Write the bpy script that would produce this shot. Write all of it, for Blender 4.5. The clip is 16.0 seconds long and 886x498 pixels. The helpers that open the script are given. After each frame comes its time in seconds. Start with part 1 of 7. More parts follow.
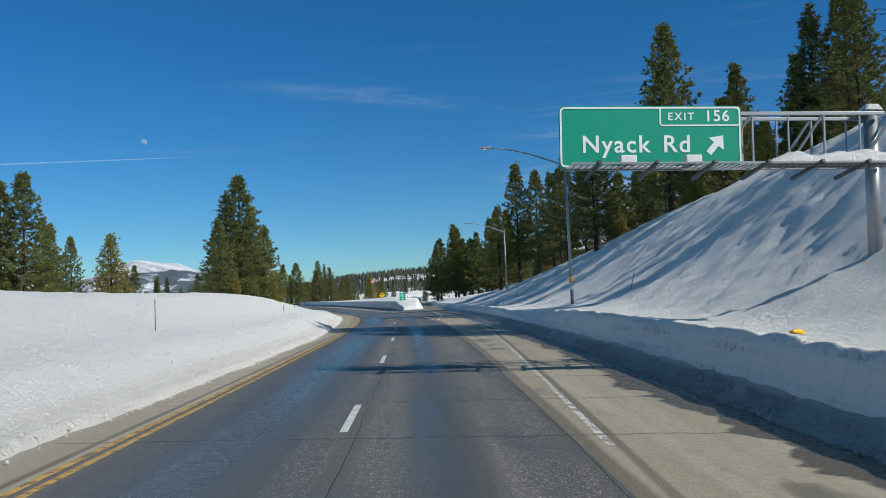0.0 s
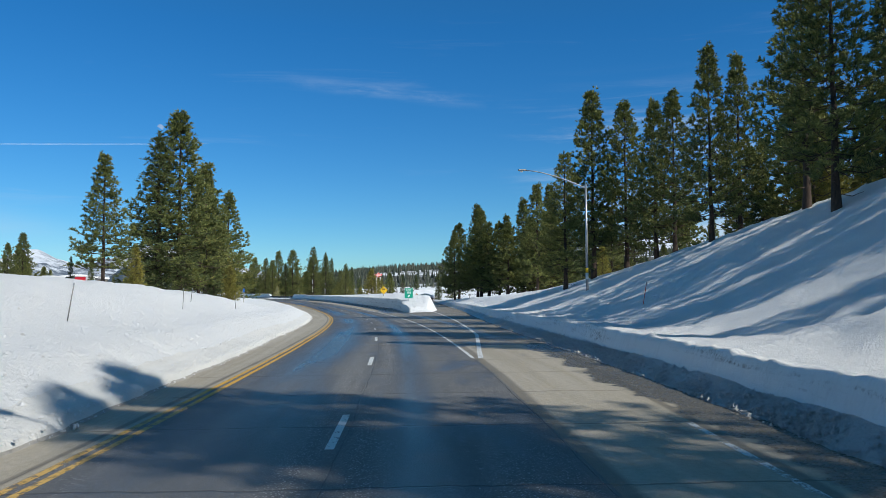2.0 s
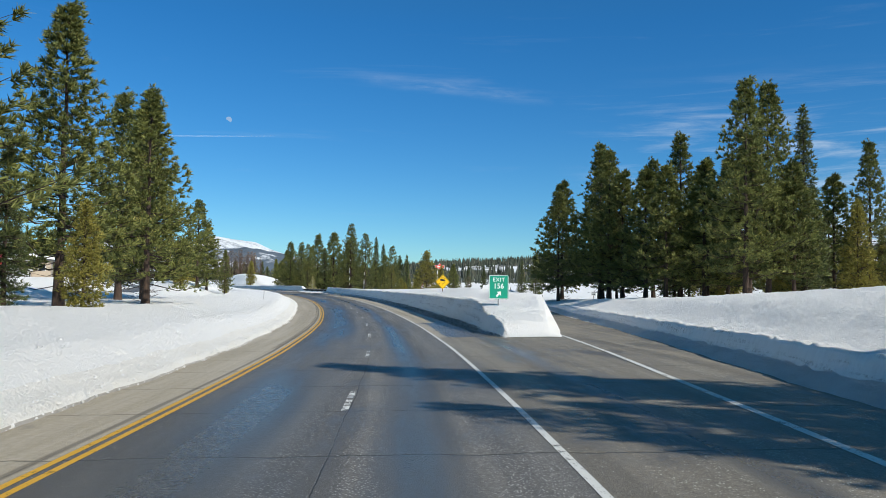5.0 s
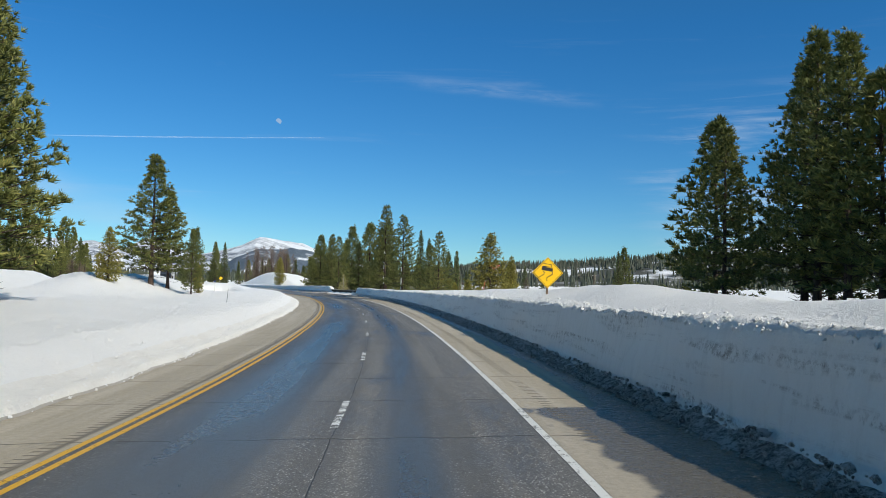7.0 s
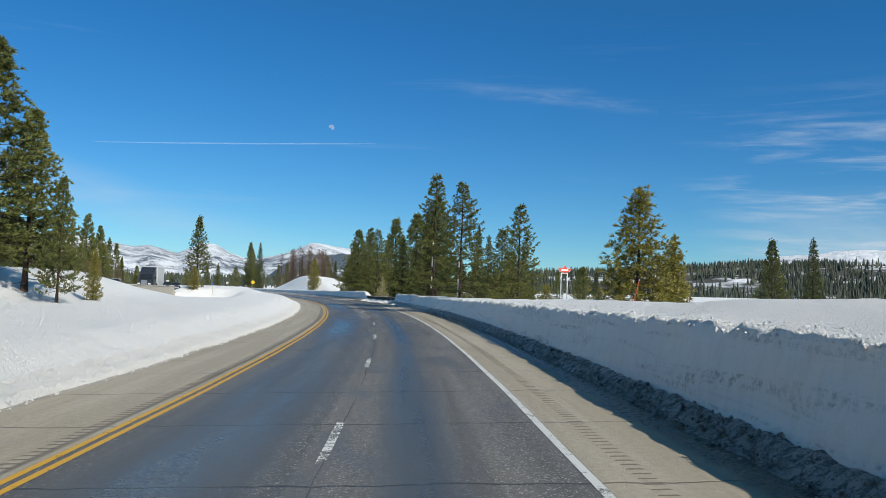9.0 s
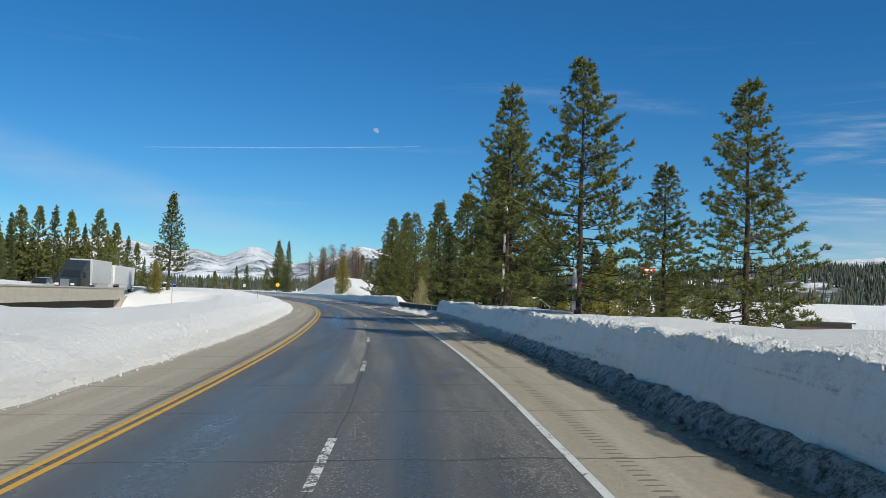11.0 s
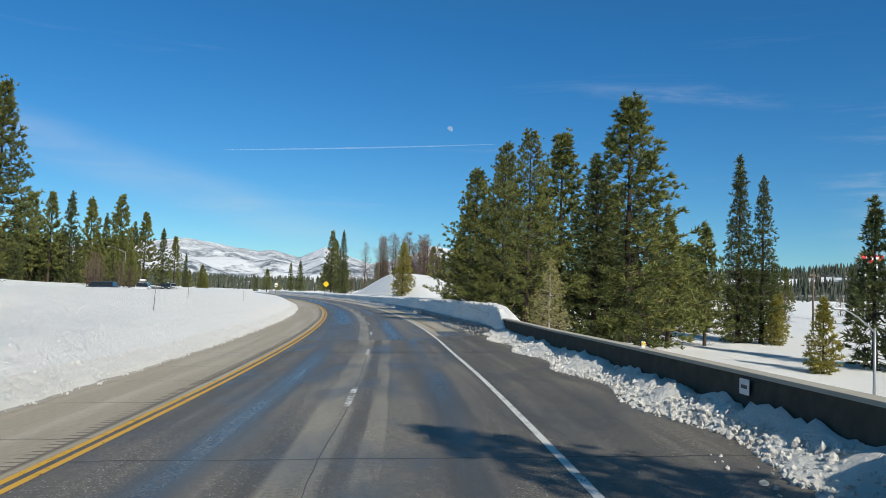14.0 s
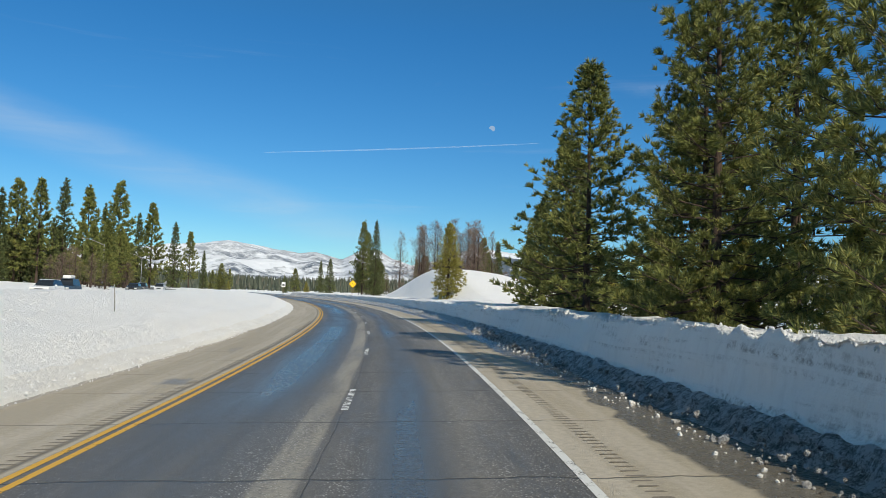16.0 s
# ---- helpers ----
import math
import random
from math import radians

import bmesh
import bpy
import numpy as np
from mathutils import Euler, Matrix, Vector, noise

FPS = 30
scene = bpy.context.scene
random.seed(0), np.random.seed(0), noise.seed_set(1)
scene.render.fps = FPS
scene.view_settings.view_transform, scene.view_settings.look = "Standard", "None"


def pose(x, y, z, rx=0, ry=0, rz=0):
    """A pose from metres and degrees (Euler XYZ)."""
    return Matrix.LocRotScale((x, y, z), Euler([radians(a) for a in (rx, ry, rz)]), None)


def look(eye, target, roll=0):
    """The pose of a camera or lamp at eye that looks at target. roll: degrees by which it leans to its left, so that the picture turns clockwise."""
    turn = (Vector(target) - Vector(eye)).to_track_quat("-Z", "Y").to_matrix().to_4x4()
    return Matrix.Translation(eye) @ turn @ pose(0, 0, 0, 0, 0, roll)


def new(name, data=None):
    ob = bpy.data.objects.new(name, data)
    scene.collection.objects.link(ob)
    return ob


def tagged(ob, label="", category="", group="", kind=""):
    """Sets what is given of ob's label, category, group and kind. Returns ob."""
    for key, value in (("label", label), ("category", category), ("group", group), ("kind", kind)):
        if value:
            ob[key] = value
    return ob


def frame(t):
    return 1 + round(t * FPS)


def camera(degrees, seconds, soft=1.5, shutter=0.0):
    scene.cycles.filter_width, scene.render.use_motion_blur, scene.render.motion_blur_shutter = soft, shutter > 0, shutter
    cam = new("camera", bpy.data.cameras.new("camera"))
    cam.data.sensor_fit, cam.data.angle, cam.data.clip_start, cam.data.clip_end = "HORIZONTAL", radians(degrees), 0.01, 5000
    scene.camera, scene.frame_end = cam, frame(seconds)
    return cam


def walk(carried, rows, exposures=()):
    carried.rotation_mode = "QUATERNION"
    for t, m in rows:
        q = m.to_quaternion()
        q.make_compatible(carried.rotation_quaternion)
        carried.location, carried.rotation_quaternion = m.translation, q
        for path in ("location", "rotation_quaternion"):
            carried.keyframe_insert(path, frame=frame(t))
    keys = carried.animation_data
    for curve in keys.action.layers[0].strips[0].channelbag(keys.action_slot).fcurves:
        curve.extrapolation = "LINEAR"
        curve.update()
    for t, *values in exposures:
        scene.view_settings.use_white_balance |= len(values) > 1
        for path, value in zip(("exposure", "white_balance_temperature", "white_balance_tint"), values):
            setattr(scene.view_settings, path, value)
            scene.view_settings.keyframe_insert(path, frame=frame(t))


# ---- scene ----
cam = camera(59.1, 16.0, 0.55)
# seconds, eye x y z, yaw to the left, pitch up, lean to the left (degrees)
ROWS = [
    (0.0, 0.00, 0.00, 2.48, -0.00, 3.14, -2.66),
    (0.5, -0.37, 11.20, 2.48, 0.13, 3.20, -2.14),
    (1.0, -0.76, 22.41, 2.46, 0.32, 3.13, -1.52),
    (1.5, -1.19, 33.62, 2.44, 0.60, 3.02, -0.89),
    (2.0, -1.68, 44.87, 2.39, 0.97, 2.98, -0.37),
    (2.5, -2.26, 56.12, 2.33, 1.44, 2.95, 0.07),
    (3.0, -2.97, 67.30, 2.32, 2.12, 3.09, 0.24),
    (3.5, -3.85, 78.38, 2.26, 3.03, 2.83, 0.42),
    (4.0, -4.90, 89.49, 2.18, 3.93, 2.76, 0.52),
    (4.5, -6.12, 100.64, 2.07, 4.78, 2.72, 0.70),
    (5.0, -7.50, 111.77, 1.95, 5.63, 2.69, 0.88),
    (5.5, -9.04, 122.88, 1.82, 6.47, 2.68, 1.07),
    (6.0, -10.75, 133.97, 1.69, 7.30, 2.69, 1.25),
    (6.5, -12.61, 145.04, 1.57, 8.15, 2.73, 1.43),
    (7.0, -14.71, 156.11, 1.47, 9.11, 2.86, 1.56),
    (7.5, -16.94, 167.09, 1.40, 10.11, 2.98, 1.78),
    (8.0, -19.32, 178.01, 1.33, 11.07, 2.99, 1.85),
    (8.5, -21.92, 188.91, 1.32, 11.99, 3.22, 2.04),
    (9.0, -24.66, 199.77, 1.34, 12.91, 3.26, 2.08),
    (9.5, -27.52, 210.57, 1.36, 13.70, 3.31, 2.12),
    (10.0, -30.52, 221.32, 1.39, 14.50, 3.36, 2.16),
    (10.5, -33.67, 232.02, 1.43, 15.33, 3.41, 2.19),
    (11.0, -36.98, 242.68, 1.48, 16.20, 3.44, 2.23),
    (11.5, -40.45, 253.28, 1.53, 17.09, 3.47, 2.25),
    (12.0, -44.12, 263.81, 1.58, 18.07, 3.44, 2.10),
    (12.5, -48.01, 274.26, 1.62, 19.10, 3.40, 2.02),
    (13.0, -52.09, 284.60, 1.66, 20.07, 3.38, 2.03),
    (13.5, -56.35, 294.91, 1.72, 20.94, 3.31, 2.07),
    (14.0, -60.75, 305.22, 1.78, 21.69, 3.25, 2.11),
    (14.5, -65.34, 315.48, 1.74, 22.43, 3.12, 2.07),
    (15.0, -70.01, 325.64, 1.69, 23.16, 3.26, 1.99),
    (15.5, -74.89, 335.80, 1.64, 23.96, 3.20, 1.94),
    (16.0, -79.80, 345.84, 1.66, 24.78, 3.27, 1.97),
]


def aimed(x, y, z, yaw, pitch, roll):
    a, p = radians(yaw), radians(pitch)
    ahead = Vector((-math.sin(a) * math.cos(p), math.cos(a) * math.cos(p), math.sin(p)))
    eye = Vector((x, y, z))
    return look(eye, eye + ahead, roll)


walk(cam, [(row[0], aimed(*row[1:])) for row in ROWS],
     ((0.0, -0.25, 6450, 10), (1.0, -0.16, 6400, 10), (2.0, -0.04, 6250, 10), (3.5, 0.06, 6400, 10), (4.2, 0.1, 6500, 10), (5.2, 0.06, 6550, 10), (6.5, 0.02, 6600, 10),
      (8.0, 0.03, 6650, 10), (9.0, -0.06, 6550, 10), (11.5, -0.1, 6750, 10), (12.5, -0.02, 6850, 10), (14.0, -0.04, 6800, 10), (15.0, -0.05, 6900, 10), (15.5, 0.03, 6950, 10), (16.0, 0.02, 7000, 10)))

# ---- light ----
SUN_AT = Vector((7.6, -5.0, 6.7)).normalized()
world = bpy.data.worlds.new("winter_sky")
scene.world = world
world.use_nodes = True
wn = world.node_tree
wn.nodes.clear()
w_out = wn.nodes.new("ShaderNodeOutputWorld")
w_bg = wn.nodes.new("ShaderNodeBackground")
w_sky = wn.nodes.new("ShaderNodeTexSky")
w_sky.sky_type = "NISHITA"
w_sky.sun_disc = False
w_sky.sun_elevation = math.asin(SUN_AT.z)
w_sky.sun_rotation = math.atan2(SUN_AT.x, SUN_AT.y)
w_sky.altitude = 1600
w_sky.air_density, w_sky.dust_density, w_sky.ozone_density = 1.0, 0.35, 2.4
# thin streaks of cirrus: one long slanting veil over the mountains, and low wisps above the wooded ridge


def w_math(op, a, b=0.0, c=0.0):
    n = wn.nodes.new("ShaderNodeMath")
    n.operation = op
    for i, v in enumerate((a, b, c)):
        if isinstance(v, (int, float)):
            n.inputs[i].default_value = v
        else:
            wn.links.new(v, n.inputs[i])
    return n.outputs[0]


def w_band(v, lo, hi):
    n = wn.nodes.new("ShaderNodeMapRange")
    n.interpolation_type = "SMOOTHSTEP"
    n.inputs["From Min"].default_value, n.inputs["From Max"].default_value = lo, hi
    wn.links.new(v, n.inputs["Value"])
    return n.outputs["Result"]


def w_wisps(scale, size, detail, lo, hi):
    mp, nz = wn.nodes.new("ShaderNodeMapping"), wn.nodes.new("ShaderNodeTexNoise")
    mp.inputs["Scale"].default_value = scale
    nz.inputs["Scale"].default_value, nz.inputs["Detail"].default_value, nz.inputs["Roughness"].default_value, nz.inputs["Distortion"].default_value = size, detail, 0.62, 0.5
    wn.links.new(w_ang.outputs["Vector"], mp.inputs["Vector"])
    wn.links.new(mp.outputs["Vector"], nz.inputs["Vector"])
    return w_band(nz.outputs["Fac"], lo, hi)


w_co = wn.nodes.new("ShaderNodeTexCoord")
w_dir = wn.nodes.new("ShaderNodeSeparateXYZ")
wn.links.new(w_co.outputs["Generated"], w_dir.inputs["Vector"])
w_az = w_math("MULTIPLY", w_math("ARCTAN2", w_math("MULTIPLY", w_dir.outputs["X"], -1.0), w_dir.outputs["Y"]), 57.2958)
w_el = w_math("MULTIPLY", w_math("ARCSINE", w_dir.outputs["Z"]), 57.2958)
w_ang = wn.nodes.new("ShaderNodeCombineXYZ")
w_tilt = w_math("MULTIPLY_ADD", w_az, -0.263, w_math("ADD", w_el, 3.9))
wn.links.new(w_az, w_ang.inputs["X"])
wn.links.new(w_el, w_ang.inputs["Y"])
w_veil = w_math("MULTIPLY", w_math("SUBTRACT", 1.0, w_band(w_math("ABSOLUTE", w_tilt), 0.1, 2.3)), w_math("MULTIPLY", w_band(w_az, 18.0, 38.0), w_band(w_az, 85.0, 60.0)))
w_veil = w_math("MULTIPLY", w_veil, w_math("MULTIPLY_ADD", w_wisps((0.10, 0.55, 1), 1.0, 6.0, 0.3, 0.7), 0.6, 0.4))
w_low = w_math("MULTIPLY", w_math("MULTIPLY", w_band(w_az, -2.0, -13.0), w_band(w_el, 16.0, 8.0)), w_wisps((0.09, 0.85, 1), 1.0, 8.0, 0.46, 0.78))
w_mist = w_math("MULTIPLY", w_math("MULTIPLY", w_band(w_az, -4.0, -14.0), w_band(w_el, 8.5, 4.0)), w_wisps((0.06, 0.2, 1), 1.0, 5.0, 0.25, 0.6))
w_any = w_math("MULTIPLY", w_wisps((0.05, 0.6, 1), 0.9, 8.0, 0.56, 0.85), w_math("MULTIPLY", w_band(w_el, 2.0, 6.0), w_band(w_el, 26.0, 12.0)))
w_thread = w_math("ABSOLUTE", w_math("SUBTRACT", w_el, w_math("MULTIPLY_ADD", w_az, 0.105, 13.75)))
w_thread = w_math("MULTIPLY", w_math("MULTIPLY", w_band(w_thread, 0.75, 0.0), w_math("MULTIPLY", w_band(w_az, -6.0, 5.0), w_band(w_az, 14.0, 8.0))), w_wisps((0.22, 1.3, 1), 1.0, 8.0, 0.34, 0.72))
w_sum = w_math("ADD", w_math("MULTIPLY_ADD", w_veil, 0.26, w_math("MULTIPLY", w_low, 0.75)), w_math("MULTIPLY_ADD", w_mist, 0.42, w_math("MULTIPLY_ADD", w_thread, 0.17, w_math("MULTIPLY", w_any, 0.2))))
w_mix = wn.nodes.new("ShaderNodeMix")
w_mix.data_type = "RGBA"
w_mix.inputs["B"].default_value = (5.6, 6.6, 7.6, 1)
wn.links.new(w_math("MINIMUM", w_sum, 0.8), w_mix.inputs["Factor"])
w_hue = wn.nodes.new("ShaderNodeHueSaturation")
w_hue.inputs["Saturation"].default_value = 1.3
wn.links.new(w_sky.outputs["Color"], w_hue.inputs["Color"])
# dry mountain air: a clear pale blue down to the skyline
w_sep = wn.nodes.new("ShaderNodeSeparateXYZ")
wn.links.new(w_co.outputs["Generated"], w_sep.inputs["Vector"])
w_tint = wn.nodes.new("ShaderNodeValToRGB")
w_tint.color_ramp.elements[0].position, w_tint.color_ramp.elements[0].color = 0.0, (0.52, 0.80, 0.96, 1)
w_tint.color_ramp.elements[1].position, w_tint.color_ramp.elements[1].color = 0.32, (0.46, 0.955, 1.11, 1)
w_top = w_tint.color_ramp.elements.new(0.75)
w_top.color = (1.3, 1.27, 0.88, 1)
wn.links.new(w_sep.outputs["Z"], w_tint.inputs["Fac"])
w_mul = wn.nodes.new("ShaderNodeMix")
w_mul.data_type, w_mul.blend_type = "RGBA", "MULTIPLY"
w_mul.inputs["Factor"].default_value = 1.0
wn.links.new(w_hue.outputs["Color"], w_mul.inputs["A"])
wn.links.new(w_tint.outputs["Color"], w_mul.inputs["B"])
wn.links.new(w_mul.outputs["Result"], w_mix.inputs["A"])
wn.links.new(w_mix.outputs["Result"], w_bg.inputs["Color"])
wn.links.new(w_bg.outputs["Background"], w_out.inputs["Surface"])
w_bg.inputs["Strength"].default_value = 0.104
sun = new("sun", bpy.data.lights.new("sun", "SUN"))
sun.data.energy, sun.data.angle, sun.data.color = 4.7, radians(0.55), (1.0, 0.955, 0.85)
sun.matrix_world = look(SUN_AT * 300, (0, 0, 0))
scene.view_settings.exposure = 0.0


# ---- materials ----
class Mat:
    """A small builder of node materials."""

    def __init__(self, name, rough=0.6, metal=0.0):
        self.m = bpy.data.materials.new(name)
        self.m.use_nodes = True
        self.t = self.m.node_tree
        self.b = self.t.nodes["Principled BSDF"]
        self.b.inputs["Roughness"].default_value = rough
        self.b.inputs["Metallic"].default_value = metal

    def node(self, kind, **vals):
        n = self.t.nodes.new("ShaderNode" + kind)
        for k, v in vals.items():
            n.inputs[k.replace("_", " ")].default_value = v
        return n

    def link(self, a, b):
        self.t.links.new(a, b)

    def coords(self, kind="Object", scale=(1, 1, 1)):
        c, m = self.node("TexCoord"), self.node("Mapping")
        m.inputs["Scale"].default_value = scale
        self.link(c.outputs[kind], m.inputs["Vector"])
        return m.outputs["Vector"]

    def noise(self, vec, scale, detail=4.0, rough=0.55, distort=0.0):
        n = self.node("TexNoise", Scale=scale, Detail=detail, Roughness=rough, Distortion=distort)
        self.link(vec, n.inputs["Vector"])
        return n.outputs["Fac"]

    def ramp(self, fac, *stops):
        r = self.node("ValToRGB")
        e = r.color_ramp.elements
        while len(e) < len(stops):
            e.new(0.5)
        for el, (p, c) in zip(e, stops):
            el.position = p
            el.color = (c, c, c, 1) if isinstance(c, (int, float)) else (*c, 1)
        self.link(fac, r.inputs["Fac"])
        return r.outputs["Color"]

    def mix(self, fac, a, b, blend="MIX"):
        n = self.node("Mix")
        n.data_type, n.blend_type = "RGBA", blend
        for sock, v in (("Factor", fac), ("A", a), ("B", b)):
            if isinstance(v, (int, float)):
                n.inputs[sock].default_value = v
            elif isinstance(v, tuple):
                n.inputs[sock].default_value = (*v, 1)
            else:
                self.link(v, n.inputs[sock])
        return n.outputs["Result"]

    def math(self, op, a, b=0.0, c=0.0):
        n = self.node("Math")
        n.operation = op
        for i, v in enumerate((a, b, c)):
            if isinstance(v, (int, float)):
                n.inputs[i].default_value = v
            else:
                self.link(v, n.inputs[i])
        return n.outputs[0]

    def color(self, c):
        if isinstance(c, tuple):
            self.b.inputs["Base Color"].default_value = (*c, 1)
        else:
            self.link(c, self.b.inputs["Base Color"])
        return self

    def rough(self, r):
        self.link(r, self.b.inputs["Roughness"])
        return self

    def bump(self, height, strength=0.5, dist=0.05):
        n = self.node("Bump", Strength=strength, Distance=dist)
        self.link(height, n.inputs["Height"])
        self.link(n.outputs["Normal"], self.b.inputs["Normal"])
        return self

    def alpha(self, a):
        self.link(a, self.b.inputs["Alpha"])
        return self


def plain(name, color, rough=0.5, metal=0.0, vary=0.12, scale=6.0):
    """Paint, metal or plastic with a little unevenness."""
    m = Mat(name, rough, metal)
    v = m.coords()
    f = m.noise(v, scale, 5)
    dark = tuple(c * (1 - vary) for c in color)
    light = tuple(min(1, c * (1 + vary)) for c in color)
    m.color(m.mix(f, dark, light))
    m.rough(m.math("MULTIPLY_ADD", m.noise(v, scale * 3, 3), 0.25, max(rough - 0.12, 0.02)))
    return m.m


def snow_material(name, low, high, grain=1.0, dirt=0.0):
    m = Mat(name, 0.62)
    v = m.coords()
    big, mid, fine = m.noise(v, 0.35, 4), m.noise(v, 2.6, 6, 0.6), m.noise(v, 22.0, 4, 0.65)
    c = m.mix(big, low, high)
    c = m.mix(m.math("MULTIPLY", m.ramp(m.noise(v, 13.0, 6, 0.75), (0.38, 1.0), (0.50, 0.0)), 0.14), c, tuple(0.72 * q for q in low))
    if dirt:
        band = m.noise(m.coords(scale=(0.5, 0.5, 5.0)), 0.9, 6, 0.6)
        specks = m.noise(v, 7.0, 5, 0.7)
        f = m.math("MULTIPLY", m.ramp(band, (0.46, 0.0), (0.72, 1.0)), m.ramp(specks, (0.4, 0.25), (0.7, 1.0)))
        c = m.mix(m.math("MULTIPLY", f, dirt), c, (0.30, 0.26, 0.21))
    m.color(c)
    m.rough(m.math("MULTIPLY_ADD", fine, 0.3, 0.45))
    crust = m.noise(v, 7.5, 6, 0.7)
    h = m.math("ADD", m.math("MULTIPLY_ADD", mid, 0.6, m.math("MULTIPLY", crust, 0.75)), m.math("MULTIPLY", fine, 0.40))
    m.bump(h, min(1.0, 0.9 * grain), 0.22 * grain)
    m.b.inputs["Subsurface Weight"].default_value = 0.0
    return m.m


SNOW = snow_material("fresh_snow", (0.90, 0.895, 0.875), (0.955, 0.95, 0.93), 1.0, 0.05)
DUSTY_SNOW = snow_material("sand_dusted_snow", (0.87, 0.845, 0.785), (0.94, 0.925, 0.885), 1.0, 0.25)


def wall_material():
    m = Mat("cut_snow", 0.6)
    v = m.coords()
    big, fine = m.noise(v, 0.5, 4), m.noise(v, 20.0, 4, 0.65)
    drip = m.noise(m.coords(scale=(1.0, 1.0, 0.18)), 3.6, 5, 0.6)
    layer = m.noise(m.coords(scale=(0.16, 0.16, 2.6)), 1.0, 6, 0.6, 0.6)
    specks = m.noise(v, 5.5, 6, 0.75)
    c = m.mix(big, (0.84, 0.815, 0.77), (0.92, 0.895, 0.85))
    c = m.mix(m.math("MULTIPLY", m.ramp(drip, (0.5, 0.0), (0.75, 1.0)), 0.22), c, (0.52, 0.49, 0.44))
    dirt = m.math("MULTIPLY", m.ramp(layer, (0.52, 0.0), (0.66, 1.0)), m.ramp(specks, (0.46, 0.0), (0.62, 1.0)))
    c = m.mix(m.math("MULTIPLY", dirt, 0.75), c, (0.20, 0.155, 0.105))
    m.color(c)
    m.bump(m.math("ADD", m.math("MULTIPLY", drip, 0.8), m.math("MULTIPLY_ADD", fine, 0.3, specks)), 0.55, 0.16)
    return m.m


WALL_SNOW = wall_material()
FOOT_SNOW = snow_material("sanded_snow", (0.44, 0.40, 0.34), (0.66, 0.63, 0.58), 1.2, 0.5)
def slush_material():
    m = Mat("dirty_slush", 0.5)
    v = m.coords()
    clod, grit = m.noise(v, 4.5, 6, 0.72), m.noise(v, 24.0, 4, 0.75)
    c = m.ramp(m.math("MULTIPLY_ADD", grit, 0.6, clod), (0.61, (0.06, 0.051, 0.041)), (0.735, (0.28, 0.26, 0.23)), (0.87, (0.83, 0.82, 0.80)))
    m.color(c)
    m.rough(m.math("MULTIPLY_ADD", grit, 0.4, 0.25))
    m.bump(m.math("ADD", clod, grit), 1.0, 0.3)
    return m.m


SLUSH = slush_material()
CRUMBLED = snow_material("grey_crumbled_snow", (0.60, 0.585, 0.56), (0.90, 0.895, 0.88), 1.4, 0.35)



